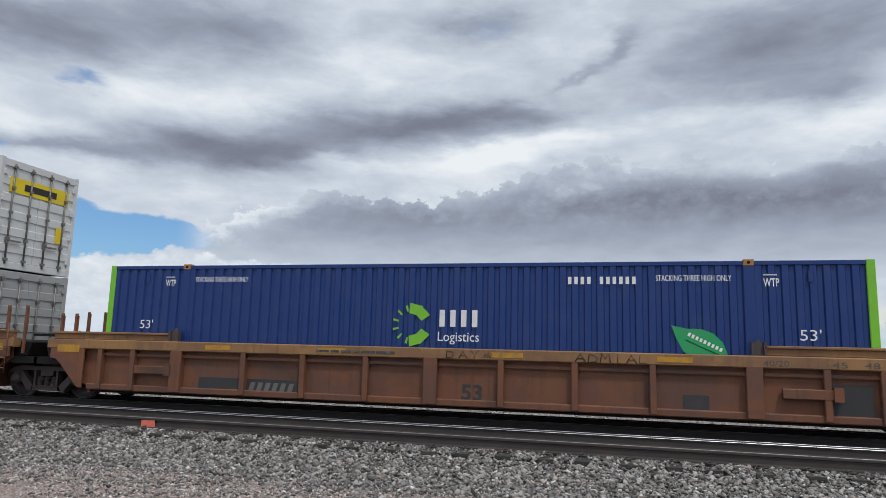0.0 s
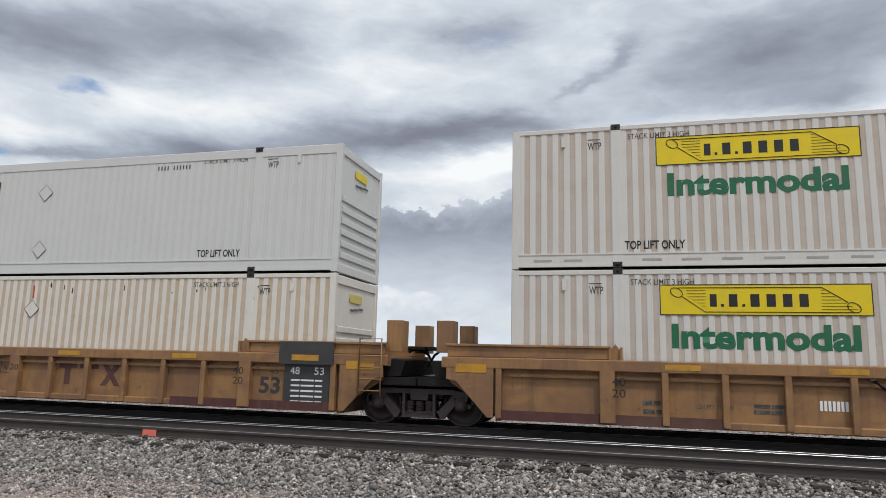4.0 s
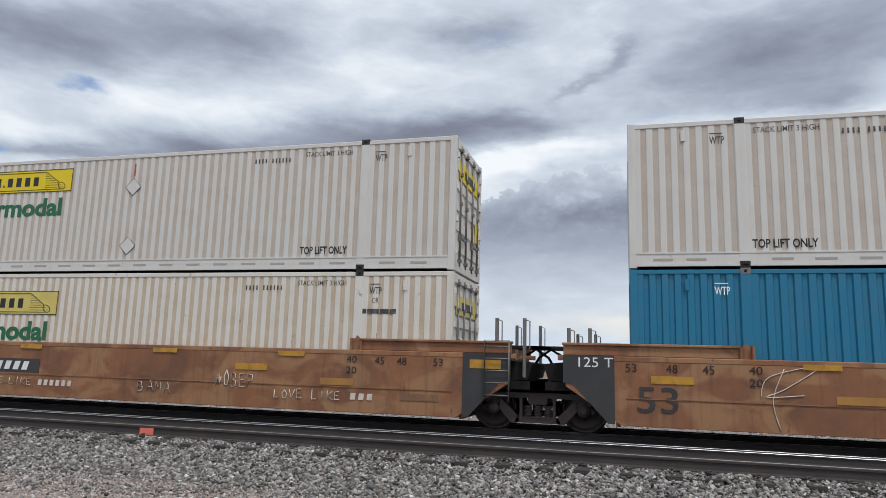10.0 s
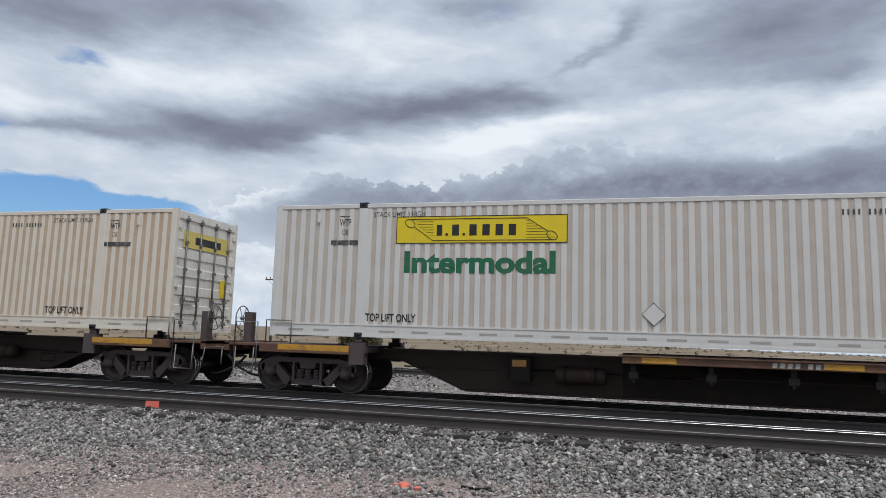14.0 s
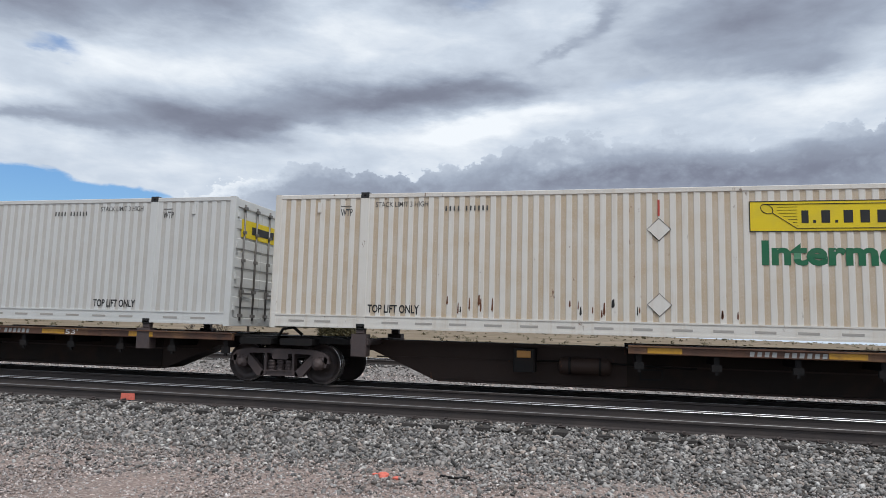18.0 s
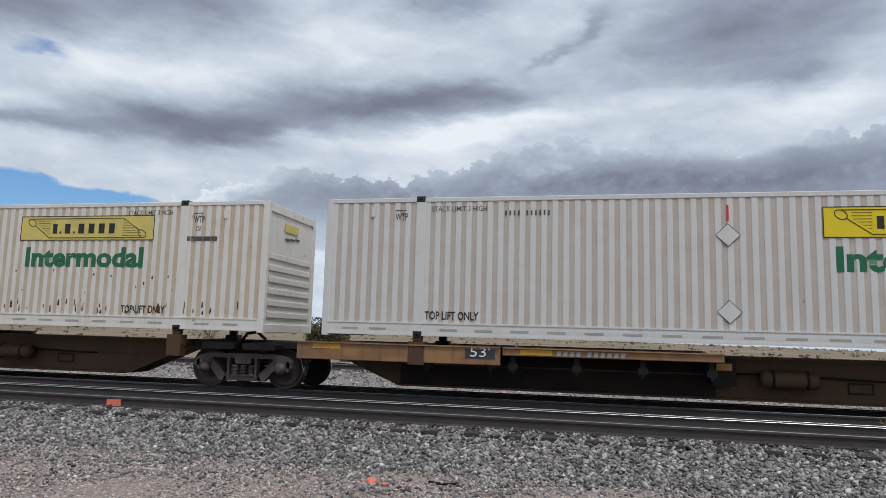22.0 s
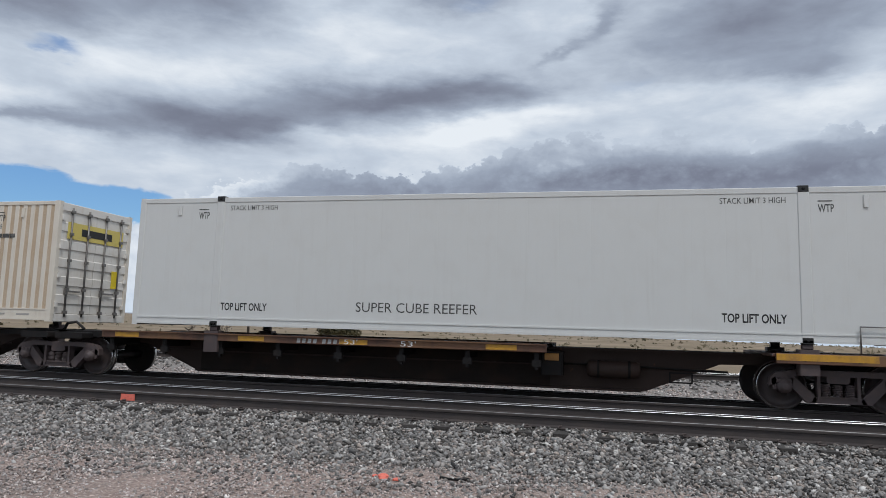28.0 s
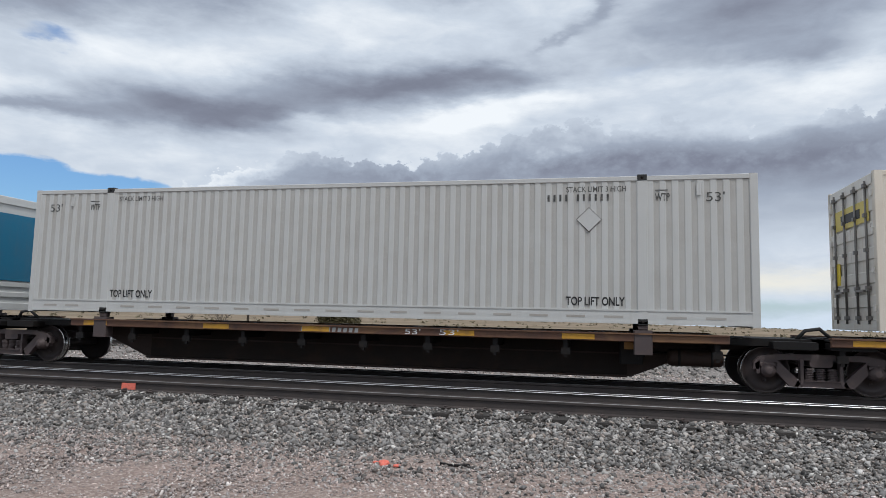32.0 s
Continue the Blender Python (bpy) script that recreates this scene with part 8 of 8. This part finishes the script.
def reefer_trailer():
    u = -459.27
    tr = thing("refrigerated_trailer", "white ribbed refrigerated trailer with dark name panel on spine car", "trailer", (u, Y_TRAIN, 0))
    TRAIN.append(tr)
    z0, z1 = 2.07, 5.09

    def skin():
        prof = []
        n = 16
        for k in range(n):
            z = z0 + 0.62 + k * (2.2 / n)
            prof += [(0.0, z), (0.0, z + 0.118), (0.008, z + 0.124), (0.008, z + 0.1315)]
        pts = [(x, -HALF + d, z) for x in (0.46, 15.95) for d, z in prof]
        m = len(prof)
        s = Shape().faces(pts, [(i, m + i, m + i + 1, i + 1) for i in range(m - 1)])
        return s.box(0.46, 15.95, -HALF + 0.02, HALF, z0 + 0.1, z1 - 0.05)

    part("body", skin(), ALU, tr, "white trailer body with lying ribs")
    part("top_rail", Shape().box(0.38, 16.05, -HALF - 0.012, -HALF + 0.05, z1 - 0.2, z1, 0.015).box(0.38, 16.05, -HALF, HALF, z1 - 0.06, z1 - 0.01), ALU, tr)
    part("bottom_rail", Shape().box(0.38, 16.05, -HALF - 0.015, -HALF + 0.05, z0, z0 + 0.18, 0.012).box(0.38, 16.05, -HALF - 0.012, -HALF + 0.04, z0 + 0.18, z0 + 0.6), ALU, tr)
    part("stripe", Shape().box(0.42, 15.95, -HALF - 0.016, -HALF - 0.01, z0 + 0.62, z0 + 0.72), surface("dark maroon stripe", (0.07, 0.012, 0.018), 0.5), tr, "dark maroon stripe")
    for k in range(20):
        part("tape", kept(("tape",), lambda: plate(rect(0, 0.3, 0, 0.055), 0.004)), RED, tr, "red reflective tape", at=(0.6 + k * 0.78, -HALF - 0.016, z0 + 0.26))
    for x in (0.33, 15.9):
        part("end_post", Shape().box(x, x + 0.2, -HALF - 0.02, -HALF + 0.2, z0, z1, 0.04), ALU, tr)
        part("end_post", Shape().box(x, x + 0.2, HALF - 0.2, HALF, z0, z1, 0.04), ALU, tr)
    sign = part("name_panel", Shape().box(11.9, 14.8, -HALF - 0.012, -HALF - 0.004, 3.56, 4.54), CHARCOAL, tr, "dark name panel edged in red")
    part("panel_edge", Shape().box(11.9, 14.8, -HALF - 0.017, -HALF - 0.012, 4.48, 4.52).box(11.9, 14.8, -HALF - 0.017, -HALF - 0.012, 3.60, 3.64), RED, sign)
    part("panel_sail", Shape().prism([(13.05, 3.75), (13.5, 3.75), (13.36, 4.30), (13.2, 4.26), (13.13, 4.0)], -HALF - 0.017, -HALF - 0.012), RED, sign)
    sh = Shape()
    for a, n in ((11.97, 7), (13.4, 9)):
        for k in range(n):
            sh.prism([(a + k * 0.148, 3.98), (a + k * 0.148 + 0.10, 3.98), (a + k * 0.148 + 0.135, 4.12 + (0.08 if k == 0 else 0)), (a + k * 0.148 + 0.04, 4.12 + (0.08 if k == 0 else 0))], -HALF - 0.017, -HALF - 0.0125)
        sh.prism([(a, 3.94), (a + n * 0.148, 3.94), (a + n * 0.148, 3.96), (a, 3.96)], -HALF - 0.017, -HALF - 0.0125)
    part("name_block", sh, PALE, sign, "white slanted blocks of a painted name")
    unit_ = part("cooling_unit", Shape().prism([(16.1, z0 + 0.75), (16.72, z0 + 0.75), (16.8, z0 + 0.85), (16.8, z0 + 2.55), (16.55, z0 + 2.75), (16.1, z0 + 2.78)], -0.95, 0.95), WHITE["clean"][0], tr, "white cooling unit on the nose")
    part("grille", Shape().box(16.15, 16.77, -0.965, -0.95, z0 + 1.3, z0 + 2.66), GLASS, unit_, "black grille")
    for k in range(4):
        part("louvre", kept(("louvre",), lambda: Shape().box(16.22, 16.72, -0.98, -0.962, 0, 0.03)), CHARCOAL, unit_, at=(0, 0, z0 + 1.65 + k * 0.24))
    for x in (3.05, 4.3):
        for y in (-1.1, -0.76, 0.76, 1.1):
            tyre_pair(tr, x, 1.645, y)
        part("axle", Shape().bar((x, -1.1, 1.645), (x, 1.1, 1.645), 0.07, 8), DARK, tr)
    part("slider_rails", Shape().box(1.4, 5.6, -0.6, -0.45, 1.86, 2.07).box(1.4, 5.6, 0.45, 0.6, 1.86, 2.07), DARK, tr)
    part("bumper", Shape().box(0.1, 0.2, -1.15, 1.15, 1.4, 1.5, 0.01).prism([(0.3, 2.07), (0.6, 2.07), (0.3, 1.5), (0.12, 1.5)], -0.85, -0.75).prism([(0.3, 2.07), (0.6, 2.07), (0.3, 1.5), (0.12, 1.5)], 0.75, 0.85), DARK, tr)
    part("mud_flap", Shape().box(2.2, 2.22, -1.25, -0.62, 1.15, 1.85).box(2.2, 2.22, 0.62, 1.25, 1.15, 1.85), RUBBER, tr)
    part("side_skirt", Shape().prism([(5.05, 2.07), (12.0, 2.07), (11.75, 1.62), (11.45, 1.30), (11.35, 1.22), (5.28, 1.22), (5.26, 1.45), (5.18, 1.8)], -1.24, -1.21), SLATE, tr, "dark aerodynamic side skirt")
    part("fuel_tank", Shape().turned([(0.05, -0.5), (0.26, -0.46), (0.26, 0.46), (0.05, 0.5)], (11.9, -0.5, 1.6), "y", 14), DARK, tr)
    for x in (12.25, 13.0):
        part("leg_bracket", Shape().prism([(x, 2.07), (x + 0.24, 2.07), (x + 0.18, 1.5), (x + 0.06, 1.5)], -1.0, -0.95), DARK, tr)
    part("bracket_plate", Shape().prism([(12.49, 2.07), (13.0, 2.07), (13.02, 1.98), (12.47, 1.98)], -1.0, -0.95).prism([(12.45, 1.86), (13.05, 1.86), (13.07, 1.76), (12.43, 1.76)], -1.0, -0.95), DARK, tr, "pierced bracket of the landing gear")
    part("tank_end", Shape().turned([(0.02, -0.04), (0.2, -0.03), (0.24, 0.0), (0.24, 0.3)], (11.95, -1.15, 1.72), "y", 18), SLATE, tr, "round end of a tank behind the skirt")
    for y in (-0.75, 0.75):
        part("landing_leg", Shape().box(12.5, 12.64, y - 0.07, y + 0.07, 1.1, 1.9, 0.02).bar((12.55, y, 1.3), (11.9, y, 1.9), 0.03), DARK, tr)
    hitch(tr, 15.3, 2.02)


build_train()


def motions():
    """The train rolls to +x at a steady speed, and its wheels turn with it."""
    for ob in TRAIN:
        x, y, z = ob.location
        walk(ob, [(0.0, pose(x, y, z)), (SECONDS, pose(x + SPEED * SECONDS, y, z))])
    step = math.degrees(SPEED / FPS / WHEEL_R)
    first = WHEELS[0]
    walk(first, [(k / FPS, pose(0, 0, 0, 0, (k * step) % 360, 0)) for k in range(int(SECONDS * FPS) + 1)])
    turning = first.animation_data
    for wh in WHEELS[1:]:
        wh.rotation_mode = "QUATERNION"
        own = wh.animation_data_create()
        own.action = turning.action
        own.action_slot = turning.action_slot


motions()
